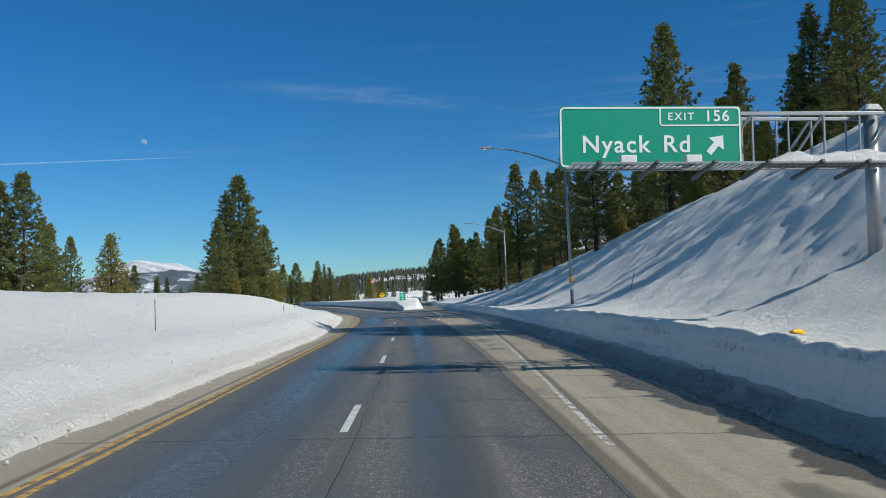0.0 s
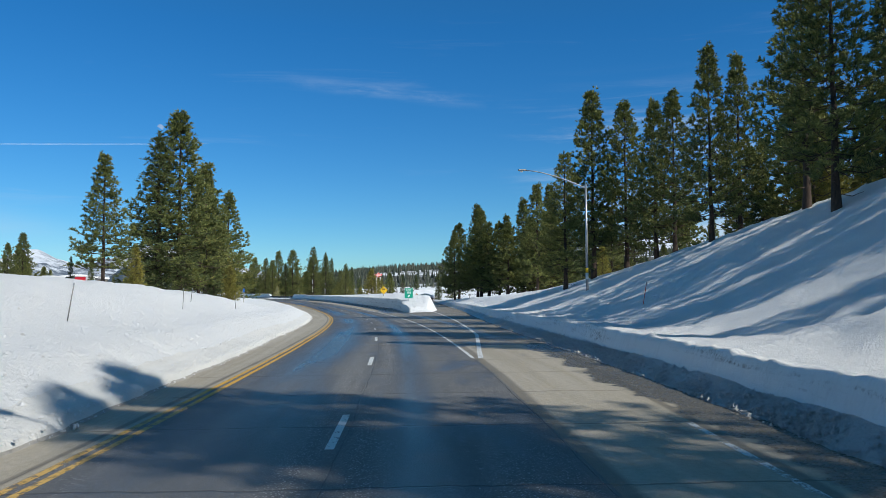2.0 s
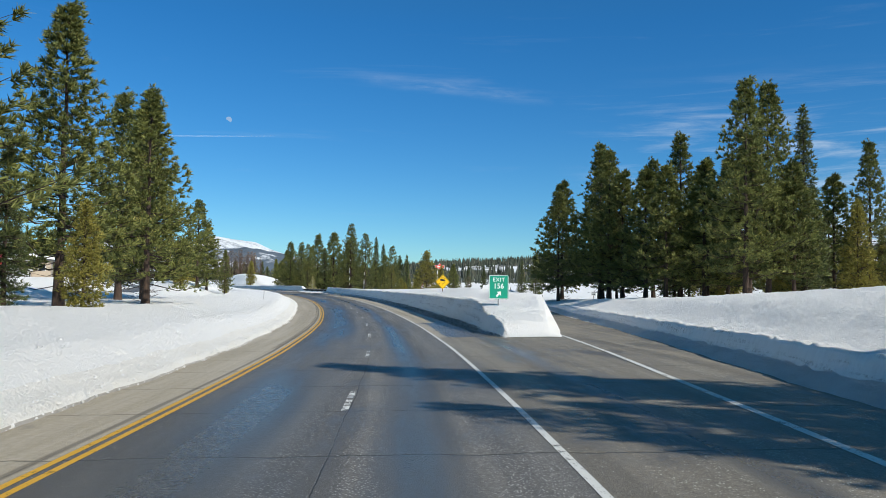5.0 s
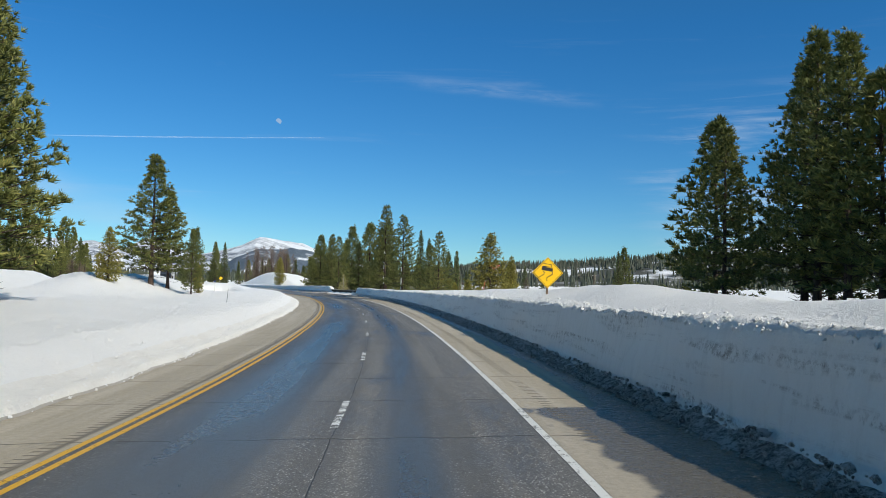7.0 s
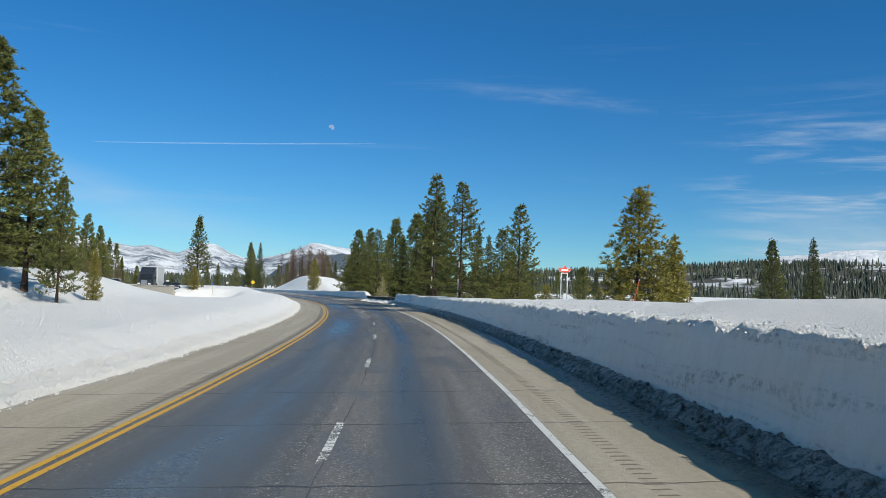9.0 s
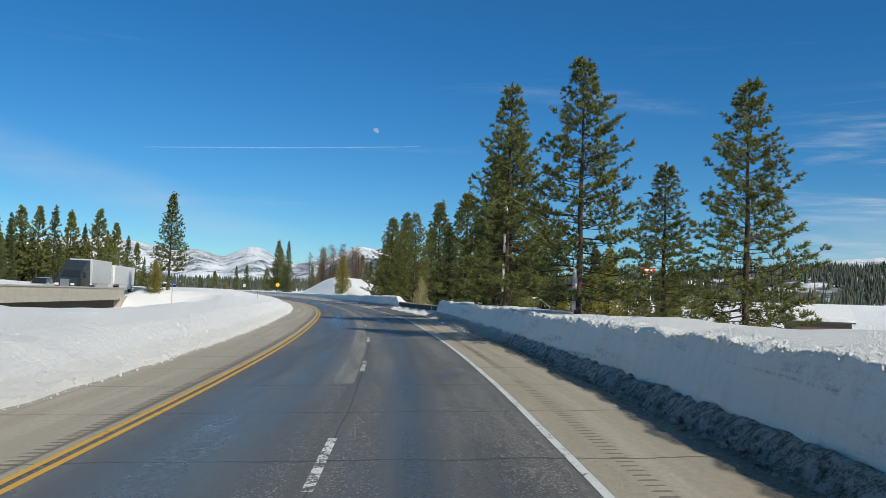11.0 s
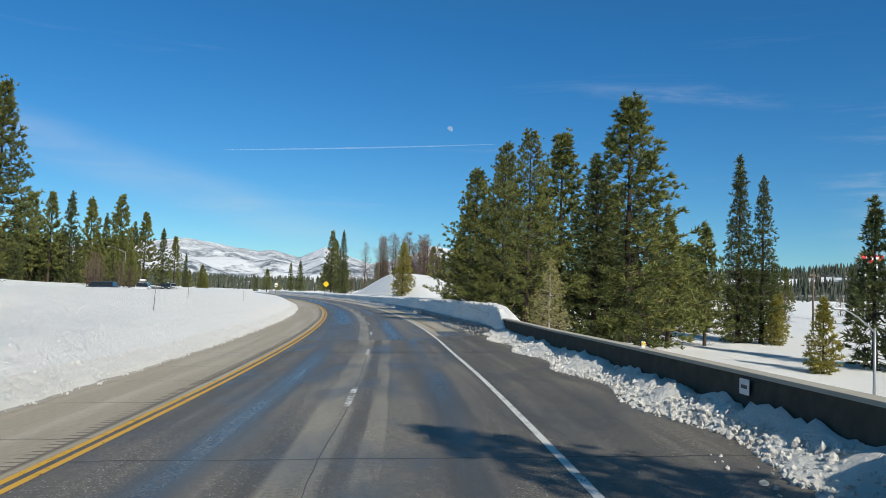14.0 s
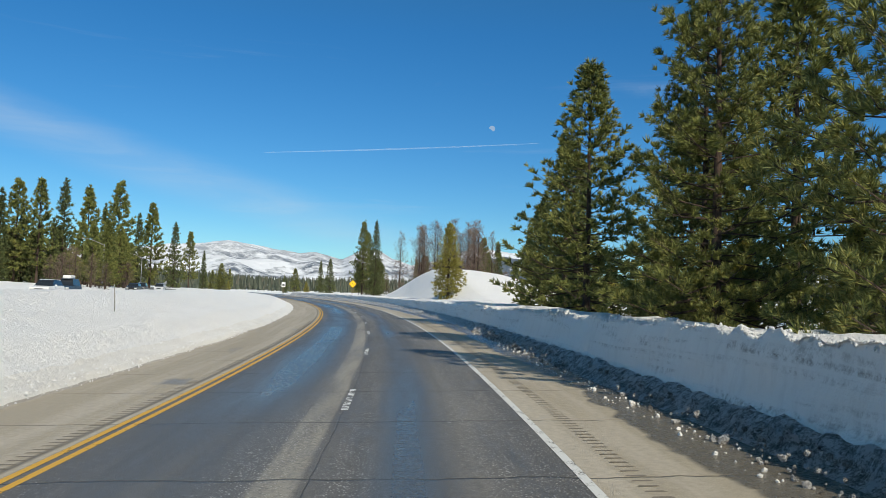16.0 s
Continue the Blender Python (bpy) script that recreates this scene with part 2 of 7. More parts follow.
def road_material(name, dry, wet, worn, slab, wheel=(), coarse=(), edge=None, scars=(), tar=()):
    """Grooved concrete or asphalt; uv holds metres along and across. wheel: damp tyre tracks; edge: where meltwater begins, and how ragged it is;
    scars: pale scraped bands; tar: dark tracks that drift across."""
    m = Mat(name, 0.7)
    dark = dry[0] < 0.3
    uv = m.coords("UV")
    sep = m.node("SeparateXYZ")
    m.link(uv, sep.inputs["Vector"])
    along, across = sep.outputs["X"], sep.outputs["Y"]
    grit = m.noise(uv, 55.0, 3, 0.7)
    stone = m.node("TexVoronoi", Scale=23.0)
    m.link(m.coords("UV", (0.8, 1.0, 1)), stone.inputs["Vector"])
    pebble = m.node("TexVoronoi", Scale=44.0)
    m.link(uv, pebble.inputs["Vector"])
    streak = m.noise(m.coords("UV", (0.035, 1.1, 1)), 1.0, 5, 0.6, 0.4)
    patch = m.noise(m.coords("UV", (0.16, 0.5, 1)), 1.0, 6, 0.62, 0.3)
    base = m.mix(m.ramp(grit, (0.3, 0.0), (0.75, 1.0)), tuple(0.45 * c for c in dry), tuple(min(1, 1.4 * c) for c in dry))
    base = m.mix(m.math("MULTIPLY", m.ramp(streak, (0.45, 0.0), (0.62, 1.0)), 0.75), base, worn)
    lane = m.noise(m.coords("UV", (0.012, 0.75, 1)), 1.0, 4, 0.5, 0.2)
    base = m.mix(m.math("MULTIPLY", m.ramp(lane, (0.52, 0.0), (0.58, 1.0)), 0.5 if dark else 0.12), base, tuple(0.5 * c for c in dry))
    blot = m.noise(uv, 7.0, 5, 0.75)
    base = m.mix(m.math("MULTIPLY", m.ramp(blot, (0.36, 1.0), (0.6, 0.0)), 0.6 if dark else 0.42), base, tuple(0.5 * c for c in dry))
    if dark:
        base = m.mix(m.math("MULTIPLY", m.ramp(pebble.outputs["Distance"], (0.18, 1.0), (0.42, 0.0)), 0.4), base, tuple(min(0.8, 2.4 * c) for c in dry))
    chips = m.ramp(stone.outputs["Distance"], (0.20, 1.0), (0.34, 0.0))
    chosen = m.ramp(m.math("MULTIPLY_ADD", m.noise(uv, 9.0, 2), 0.6, m.math("MULTIPLY", m.noise(m.coords("UV", (0.05, 0.9, 1)), 1.0, 4), 0.6)), (0.60, 0.0), (0.70, 1.0))
    for at_l, width in coarse:
        off = m.math("ABSOLUTE", m.math("SUBTRACT", m.math("MULTIPLY_ADD", m.noise(m.coords("UV", (0.08, 0.3, 1)), 1.0, 3), 0.5, across), at_l + 0.25))
        chosen = m.math("MAXIMUM", chosen, m.math("MULTIPLY", m.ramp(m.math("DIVIDE", off, width), (0.6, 0.9), (1.0, 0.0)), m.ramp(m.noise(uv, 11.0, 3), (0.36, 0.0), (0.52, 1.0))))
    base = m.mix(m.math("MULTIPLY", m.math("MULTIPLY", chips, chosen), 0.9 if dark else 0.0), base, tuple(min(0.8, 3.9 * c + 0.05) for c in dry))
    for at_l, width, s0, s1, strength in scars:
        off = m.math("ABSOLUTE", m.math("SUBTRACT", m.math("MULTIPLY_ADD", m.noise(m.coords("UV", (0.05, 0.2, 1)), 1.0, 3), 0.5, across), at_l + 0.25))
        band = m.ramp(m.math("DIVIDE", off, width), (0.75, 1.0), (1.0, 0.0))
        span = m.math("MULTIPLY", m.math("GREATER_THAN", along, s0), m.math("LESS_THAN", along, s1))
        gnaw = m.ramp(m.math("MULTIPLY_ADD", m.noise(uv, 12.0, 5, 0.75), 0.6, m.math("MULTIPLY", m.noise(m.coords("UV", (0.12, 1.2, 1)), 1.0, 4), 0.5)), (0.44, 0.0), (0.60, 1.0))
        base = m.mix(m.math("MULTIPLY", m.math("MULTIPLY", band, span), m.math("MULTIPLY", gnaw, strength)), base, (0.44, 0.40, 0.32))
    damp = m.ramp(patch, *wet)
    for at_l, width in wheel:
        off = m.math("ABSOLUTE", m.math("SUBTRACT", m.math("MULTIPLY_ADD", m.noise(m.coords("UV", (0.05, 0.6, 1)), 1.0, 4), 0.5, across), at_l + 0.25))
        track = m.ramp(m.math("DIVIDE", off, width), (0.2, 1.0), (1.15, 0.0))
        damp = m.math("MAXIMUM", damp, m.math("MULTIPLY", track, m.ramp(m.noise(m.coords("UV", (0.03, 0.3, 1)), 1.0, 4), (0.34, 0.25), (0.55, 1.0))))
    if edge:
        comb = m.math("MULTIPLY_ADD", m.noise(m.coords("UV", (0.55, 0.12, 1)), 1.0, 6, 0.65), edge[1], across)
        wide = m.math("MULTIPLY_ADD", m.noise(m.coords("UV", (0.07, 0.05, 1)), 1.0, 3), edge[1], comb)
        damp = m.math("MAXIMUM", damp, m.math("MULTIPLY", m.ramp(m.math("SUBTRACT", wide, edge[0] + edge[1]), (0.0, 0.0), (0.12, 1.0)), 0.95))
    base = m.mix(damp, base, tuple((0.55 if dark else 0.26) * c for c in dry))
    for at_l, drift, width in tar:
        off = m.math("ABSOLUTE", m.math("SUBTRACT", across, m.math("MULTIPLY_ADD", along, drift, at_l)))
        off = m.math("MULTIPLY_ADD", m.noise(m.coords("UV", (0.25, 1.0, 1)), 1.0, 4), 0.12, off)
        base = m.mix(m.math("MULTIPLY", m.ramp(m.math("DIVIDE", off, width), (0.6, 0.75), (1.0, 0.0)), m.ramp(blot, (0.3, 0.6), (0.6, 1.0))), base, tuple(0.24 * c for c in dry))
    # joints across the lanes and cracks sealed with tar
    rag = m.math("MULTIPLY_ADD", m.noise(m.coords("UV", (0.3, 0.9, 1)), 1.0, 4), 0.5, along)
    fold = m.math("PINGPONG", rag, slab / 2)
    joint = m.ramp(fold, (0.018, 1.0), (0.05, 0.0))
    for at_l in (0.32, 3.98, -3.98):
        seam = m.math("ABSOLUTE", m.math("SUBTRACT", m.math("MULTIPLY_ADD", m.noise(m.coords("UV", (0.16, 0.0, 1)), 1.0, 5, 0.65), 0.3, across), at_l))
        joint = m.math("MAXIMUM", joint, m.math("MULTIPLY", m.ramp(seam, (0.003, 0.8), (0.014, 0.0)), m.ramp(m.noise(m.coords("UV", (0.12, 0.1, 1)), 1.0, 3), (0.35, 0.2), (0.5, 1.0))))
    base = m.mix(m.math("MULTIPLY", joint, 0.8), base, tuple(0.28 * c for c in dry))
    m.color(base)
    m.rough(m.mix(damp, m.math("MULTIPLY_ADD", grit, 0.2, 0.52), m.math("MULTIPLY_ADD", blot, 0.22, 0.15)))
    h = m.math("SUBTRACT", m.math("ADD", grit, m.math("MULTIPLY", chips, 0.5)), m.math("MULTIPLY", joint, 2.0))
    m.bump(m.math("MULTIPLY", h, m.math("MULTIPLY_ADD", damp, -0.55, 1.0)), 0.55, 0.025)
    m.b.inputs["Specular IOR Level"].default_value = 0.5
    return m.m


LANES = road_material("wet_dark_pavement", (0.150, 0.143, 0.132), ((0.5, 0.0), (0.72, 0.7)), (0.215, 0.20, 0.175), 5.1,
                      ((-1.95, 1.9), (1.5, 0.85)), ((0.75, 0.5), (-0.4, 0.4), (3.1, 0.75)), None, ((-0.25, 0.32, 296.0, 640.0, 0.62),))
CONCRETE = road_material("sanded_concrete_shoulder", (0.475, 0.41, 0.305), ((0.64, 0.0), (0.70, 0.6)), (0.54, 0.48, 0.385), 5.1, (), (), (5.7, 1.3))
LEFT_CONCRETE = road_material("sanded_left_shoulder", (0.475, 0.41, 0.305), ((0.66, 0.0), (0.72, 0.6)), (0.54, 0.48, 0.385), 5.1, (), (), None, (), ((-4.15, 0.0, 0.16),))
WET_SHOULDER = road_material("half_wet_concrete_shoulder", (0.47, 0.405, 0.30), ((0.58, 0.0), (0.64, 0.65)), (0.53, 0.47, 0.375), 5.1, (), (), (6.7, 2.4), (), ((3.95, 0.042, 0.2), (4.0, 0.0, 0.3)))
SOAKED_SHOULDER = road_material("soaked_concrete_shoulder", (0.44, 0.38, 0.29), ((0.60, 0.0), (0.64, 0.9)), (0.50, 0.44, 0.35), 5.1, (), (), (4.35, 1.5))
BRIDGE_DECK = road_material("damp_bridge_deck", (0.135, 0.122, 0.104), ((0.46, 0.0), (0.66, 0.7)), (0.24, 0.215, 0.175), 18.0,
                            ((-1.8, 0.7), (2.4, 0.6)), ((0.95, 0.35), (3.1, 0.35), (-2.6, 0.5)), None, ((-0.05, 0.45, 300.0, 400.0, 0.55), (0.95, 0.22, 300.0, 400.0, 0.4)))


def line_material(name, color, wear):
    m = Mat(name, 0.55)
    uv = m.coords("UV")
    n1, n2 = m.noise(uv, 3.0, 6, 0.7), m.noise(uv, 24.0, 4, 0.7)
    m.color(m.mix(n2, tuple(0.7 * c for c in color), color))
    m.alpha(m.ramp(m.math("MULTIPLY_ADD", n2, 0.45, n1), (wear, 0.0), (wear + 0.07, 1.0)))
    m.bump(n2, 0.2, 0.01)
    return m.m


WHITE_LINE = line_material("worn_white_paint", (0.78, 0.78, 0.74), 0.575)
DASH_PAINT = line_material("chipped_white_paint", (0.80, 0.80, 0.77), 0.68)
YELLOW_LINE = line_material("worn_yellow_paint", (0.78, 0.43, 0.035), 0.54)

FADED_YELLOW = line_material("half_gone_yellow_paint", (0.70, 0.43, 0.10), 0.63)

BARK = Mat("pine_bark", 0.9)
_v = BARK.coords(scale=(1, 1, 0.25))
_n = BARK.noise(_v, 9.0, 6, 0.7)
BARK.color(BARK.ramp(_n, (0.3, (0.018, 0.013, 0.010)), (0.62, (0.075, 0.047, 0.033)), (0.8, (0.13, 0.085, 0.06))))
BARK.bump(_n, 0.9, 0.05)
BARK = BARK.m


def needle_material(name, dark, light, tip):
    m = Mat(name, 0.62)
    geo, info = m.node("NewGeometry"), m.node("ObjectInfo")
    r = geo.outputs["Random Per Island"]
    c = m.mix(r, dark, light)
    c = m.mix(m.ramp(r, (0.86, 0.0), (0.98, 0.7)), c, tip)
    big = m.noise(m.coords(), 0.35, 3)
    c = m.mix(m.math("MULTIPLY", m.ramp(big, (0.42, 0.0), (0.68, 1.0)), 0.5), c, light)
    c = m.mix(m.math("MULTIPLY", info.outputs["Random"], 0.35), c, dark)
    m.color(c)
    m.b.inputs["Specular IOR Level"].default_value = 0.3
    t = m.node("BsdfTranslucent")
    m.link(c, t.inputs["Color"])
    s = m.node("MixShader", Fac=0.09)
    m.link(m.b.outputs["BSDF"], s.inputs[1])
    m.link(t.outputs["BSDF"], s.inputs[2])
    m.link(s.outputs["Shader"], m.t.nodes["Material Output"].inputs["Surface"])
    return m.m


PINE = needle_material("pine_needles", (0.036, 0.056, 0.022), (0.31, 0.325, 0.088), (0.40, 0.31, 0.09))
FIR = needle_material("fir_needles", (0.034, 0.054, 0.024), (0.185, 0.21, 0.068), (0.25, 0.22, 0.09))
FAR_FIR = needle_material("distant_conifers", (0.040, 0.052, 0.038), (0.10, 0.112, 0.075), (0.16, 0.13, 0.10))
CEDAR = needle_material("cedar_sprays", (0.13, 0.13, 0.032), (0.40, 0.35, 0.07), (0.42, 0.28, 0.08))
BROWN_TWIG = needle_material("dry_twigs", (0.11, 0.075, 0.058), (0.26, 0.185, 0.14), (0.3, 0.23, 0.18))
STEEL = plain("galvanised_steel", (0.36, 0.37, 0.38), 0.45, 0.75)
DARK_STEEL = plain("weathered_steel", (0.10, 0.10, 0.10), 0.5, 0.6)
SIGN_GREEN = plain("green_sign_sheet", (0.0, 0.30, 0.19), 0.42, 0.0, 0.06, 1.2)
SIGN_WHITE = plain("white_sign_sheet", (0.82, 0.84, 0.82), 0.4, 0.0, 0.05)
SIGN_YELLOW = plain("yellow_sign_sheet", (0.86, 0.50, 0.0), 0.4, 0.0, 0.05)
SIGN_ORANGE = plain("orange_sign_sheet", (0.75, 0.25, 0.01), 0.45, 0.0, 0.05)
SIGN_RED = plain("red_sign_face", (0.62, 0.07, 0.04), 0.4, 0.0, 0.06)
BLACK = plain("black_paint", (0.016, 0.016, 0.016), 0.5)
WHITE_PAINT = plain("white_paint", (0.74, 0.74, 0.72), 0.42, 0.0, 0.08)
BARRIER = plain("grimy_barrier_concrete", (0.085, 0.073, 0.056), 0.85, 0.0, 0.5, 2.5)
BARRIER.node_tree.nodes["Principled BSDF"].inputs["Specular IOR Level"].default_value = 0.12
PALE_CONCRETE = plain("pale_concrete", (0.42, 0.38, 0.31), 0.8, 0.0, 0.2, 1.5)
POLE_WOOD = plain("utility_pole_wood", (0.16, 0.11, 0.075), 0.85, 0.0, 0.3, 5.0)
GLASS = plain("dark_vehicle_glass", (0.02, 0.025, 0.03), 0.06, 0.0, 0.0)
RUBBER = plain("tyre_rubber", (0.02, 0.02, 0.02), 0.85)


# ---- mesh helpers ----
def mesh(name, verts, faces, mat, uv=None, smooth=False, mats=None, slots=None):
    me = bpy.data.meshes.new(name)
    me.from_pydata([tuple(map(float, v)) for v in verts], [], [tuple(map(int, q)) for q in faces])
    for k in slots or [mat]:
        me.materials.append(k)
    if mats is not None:
        me.polygons.foreach_set("material_index", np.asarray(mats, np.int32))
    if uv is not None:
        layer = me.uv_layers.new(name="along_across")
        ix = np.empty(len(me.loops), np.int32)
        me.loops.foreach_get("vertex_index", ix)
        layer.data.foreach_set("uv", np.asarray(uv, np.float32)[ix].ravel())
    me.polygons.foreach_set("use_smooth", np.full(len(me.polygons), smooth))
    me.update()
    return me


def thing(name, label, category, at_m=None, group="", kind=""):
    """An empty at the base of a thing made of parts."""
    ob = tagged(new(name), label, category, group, kind)
    ob.empty_display_size = 0.3
    if at_m is not None:
        ob.matrix_world = at_m
    return ob


def part(name, me, parent, label="", m=None, kind=""):
    """Links a mesh as one part under a thing or a part."""
    if isinstance(me, bmesh.types.BMesh):
        raise TypeError
    ob = new(name, me)
    ob.parent = parent
    if m is not None:
        ob.matrix_local = m
    return tagged(ob, label, "", "", kind)


def bm_mesh(name, bm, mat, smooth=False):
    me = bpy.data.meshes.new(name)
    bm.to_mesh(me)
    bm.free()
    me.materials.append(mat)
    me.polygons.foreach_set("use_smooth", np.full(len(me.polygons), smooth))
    return me


def box_into(bm, size, m=None, bevel=0.0):
    r = bmesh.ops.create_cube(bm, size=1.0)
    bmesh.ops.scale(bm, vec=size, verts=r["verts"])
    if bevel:
        es = list({e for v in r["verts"] for e in v.link_edges})
        got = bmesh.ops.bevel(bm, geom=es, offset=bevel, segments=2, affect="EDGES", profile=0.5)
        vs = list({v for f in got["faces"] for v in f.verts} | {v for v in r["verts"] if v.is_valid})
    else:
        vs = r["verts"]
    if m is not None:
        bmesh.ops.transform(bm, matrix=m, verts=[v for v in vs if v.is_valid])


def box(name, size, mat, m=None, bevel=0.0):
    bm = bmesh.new()
    box_into(bm, size, m, bevel)
    return bm_mesh(name, bm, mat)


def tube_into(bm, pts, radii, sides=8):
    """A tapered tube along points."""
    rings = []
    for i, p in enumerate(pts):
        a, b = Vector(pts[max(i - 1, 0)]), Vector(pts[min(i + 1, len(pts) - 1)])
        q = (b - a).to_track_quat("Z", "Y")
        rings.append([bm.verts.new(Vector(p) + q @ Vector((radii[i] * math.cos(k * 2 * math.pi / sides), radii[i] * math.sin(k * 2 * math.pi / sides), 0))) for k in range(sides)])
    for r0, r1 in zip(rings, rings[1:]):
        for k in range(sides):
            bm.faces.new((r0[k], r0[(k + 1) % sides], r1[(k + 1) % sides], r1[k]))
    bm.faces.new(rings[-1])
    bm.faces.new(rings[0][::-1])


def tube(name, pts, radii, mat, sides=8, smooth=True):
    bm = bmesh.new()
    tube_into(bm, pts, radii, sides)
    return bm_mesh(name, bm, mat, smooth)


def grid_faces(rows, cols):
    i = np.arange((rows - 1) * (cols - 1))
    a = i // (cols - 1) * cols + i % (cols - 1)
    return np.stack([a, a + 1, a + cols + 1, a + cols], 1)


def lattice(x, y, seed):
    """Smooth value noise, 0 to 1, on arrays."""
    xi, yi = np.floor(x).astype(np.int64), np.floor(y).astype(np.int64)
    fx, fy = x - xi, y - yi
    fx, fy = fx * fx * (3 - 2 * fx), fy * fy * (3 - 2 * fy)

    def h(a, b):
        n = (a * 374761393 + b * 668265263 + seed * 974634777) & 0x7FFFFFFF
        n = ((n ^ (n >> 13)) * 1274126177) & 0x7FFFFFFF
        return ((n ^ (n >> 16)) & 0xFFFF) / 65535.0

    return (h(xi, yi) * (1 - fx) + h(xi + 1, yi) * fx) * (1 - fy) + (h(xi, yi + 1) * (1 - fx) + h(xi + 1, yi + 1) * fx) * fy


def fractal(x, y, seed, octaves=4):
    out, amp, total = 0.0, 1.0, 0.0
    for k in range(octaves):
        out = out + amp * lattice(x * 2**k, y * 2**k, seed + k)
        total, amp = total + amp, amp * 0.5
    return out / total


# ---- the line of the road: stations along the dashed line ----
EYE_UP, EYE_RIGHT, HEAD_OFF = 2.48, 1.4, 1.9
_r = np.array(ROWS)
_h = np.radians(_r[:, 4] + HEAD_OFF)
_b = np.radians(_r[:, 6])
_x, _y = _r[:, 1] - EYE_RIGHT * np.cos(_h), _r[:, 2] - EYE_RIGHT * np.sin(_h)
_z = _r[:, 3] - EYE_UP - EYE_RIGHT * np.tan(_b)
_s = np.r_[0, np.cumsum(np.hypot(np.diff(_x), np.diff(_y)))]


def _line():
    rows = []
    for k in range(60, 0, -1):
        rows.append((-2.0 * k, _x[0] + 2.0 * k * math.sin(_h[0]), _y[0] - 2.0 * k * math.cos(_h[0]), _h[0], _z[0], _b[0]))
    s = 0.0
    while s < _s[-1]:
        i = min(int(np.searchsorted(_s, s, "right")) - 1, len(_s) - 2)
        w = _s[i + 1] - _s[i]
        t = (s - _s[i]) / w
        a, b, c, d = 2 * t**3 - 3 * t * t + 1, t**3 - 2 * t * t + t, -2 * t**3 + 3 * t * t, t**3 - t * t
        rows.append((s, a * _x[i] - b * w * math.sin(_h[i]) + c * _x[i + 1] - d * w * math.sin(_h[i + 1]),
                     a * _y[i] + b * w * math.cos(_h[i]) + c * _y[i + 1] + d * w * math.cos(_h[i + 1]),
                     np.interp(s, _s, _h), np.interp(s, _s, _z), np.interp(s, _s, _b)))
        s += 2.0
    s, x, y, h, z, b = rows[-1]
    for k in range(2000):
        h2 = h + (2.0 / 742 if k < 149 else 0.0)
        x, y, h, s = x - 2.0 * math.sin((h + h2) / 2), y + 2.0 * math.cos((h + h2) / 2), h2, s + 2.0
        rows.append((s, x, y, h, z, b))
    rows = np.array(rows)
    rows[:, 0] /= STATION
    return rows


STATION = 0.903  # metres in one station
LINE = _line()


def far(l):
    """Metres right of the dashed line, from stations right of the eye."""
    return (l - EYE_RIGHT) * STATION + EYE_RIGHT


def rise(h):
    """Metres over the road, from stations over the eye's level."""
    return (h - EYE_UP) * STATION + EYE_UP


def at(s, l, h=0.0):
    """World places from stations, metres to the right of the dashed line and metres above the road."""
    s, l = np.broadcast_arrays(np.asarray(s, float), np.asarray(l, float))
    x, y, a, z, b = (np.interp(s, LINE[:, 0], LINE[:, k]) for k in range(1, 6))
    return np.stack([x + l * np.cos(a), y + l * np.sin(a), z + np.clip(l, -9, 10) * np.tan(b) + h], -1)


def heading(s):
    return float(np.interp(s, LINE[:, 0], LINE[:, 3]))


def stand(s, l, h=0.0, turn=0.0):
    """An upright pose at a station, its y axis along the road."""
    p = at(s, l, h)
    return Matrix.Translation(Vector(p.tolist())) @ Matrix.Rotation(heading(s) + radians(turn), 4, "Z")


def ribbon(name, s, l0, l1, mat, h=0.0, cols=2):
    """A strip of road between two offsets, which may change along it."""
    s = np.asarray(s, float)
    l0, l1 = np.broadcast_to(l0, s.shape), np.broadcast_to(l1, s.shape)
    f = np.linspace(0, 1, cols)
    ll = l0[:, None] * (1 - f) + l1[:, None] * f
    ss = np.broadcast_to(s[:, None], ll.shape)
    v = at(ss, ll, h).reshape(-1, 3)
    return mesh(name, v, grid_faces(len(s), cols), mat, np.stack([ss.ravel(), ll.ravel()], 1))


def table(s, *pairs):
    return np.interp(s, [p[0] for p in pairs], [p[1] for p in pairs])


def soft(t):
    t = np.clip(t, 0, 1)
    return t * t * (3 - 2 * t)


# ---- the road ----
s_all = np.r_[np.arange(-100, 700, 2.0), np.arange(700, 1100, 20.0)]


def split(a, b, step=2.0):
    return np.linspace(a, b, max(int(round((b - a) / step)), 1) + 1)


for a, b, mat, label in ((-100, 349.0, LANES, "dark damp two-lane freeway pavement with tyre-polished tracks"), (349.0, 393.4, BRIDGE_DECK, "brown damp concrete deck of the freeway bridge"),
                         (393.4, 1100, LANES, "dark damp two-lane freeway pavement curving away")):
    tagged(new("road", ribbon("road", split(a, b), -3.95, 3.9, mat, 0.0, 5)), label, "road", "", "structure")
tagged(new("pavement_left", ribbon("pavement_left", s_all, -10.0, -3.95, LEFT_CONCRETE, 0.0, 4)), "sand-dusted pale concrete shoulder", "road shoulder", "", "structure")


def gore(s):
    """The line along the left edge of the exit lane."""
    return table(s, (82, 4.1), (86, 4.45), (97, 5.55), (100, 5.9), (116, 6.9), (145, 8.9), (175, 11.2), (208, 15.0), (248, 21.0), (275, 27.0), (300, 34.0))


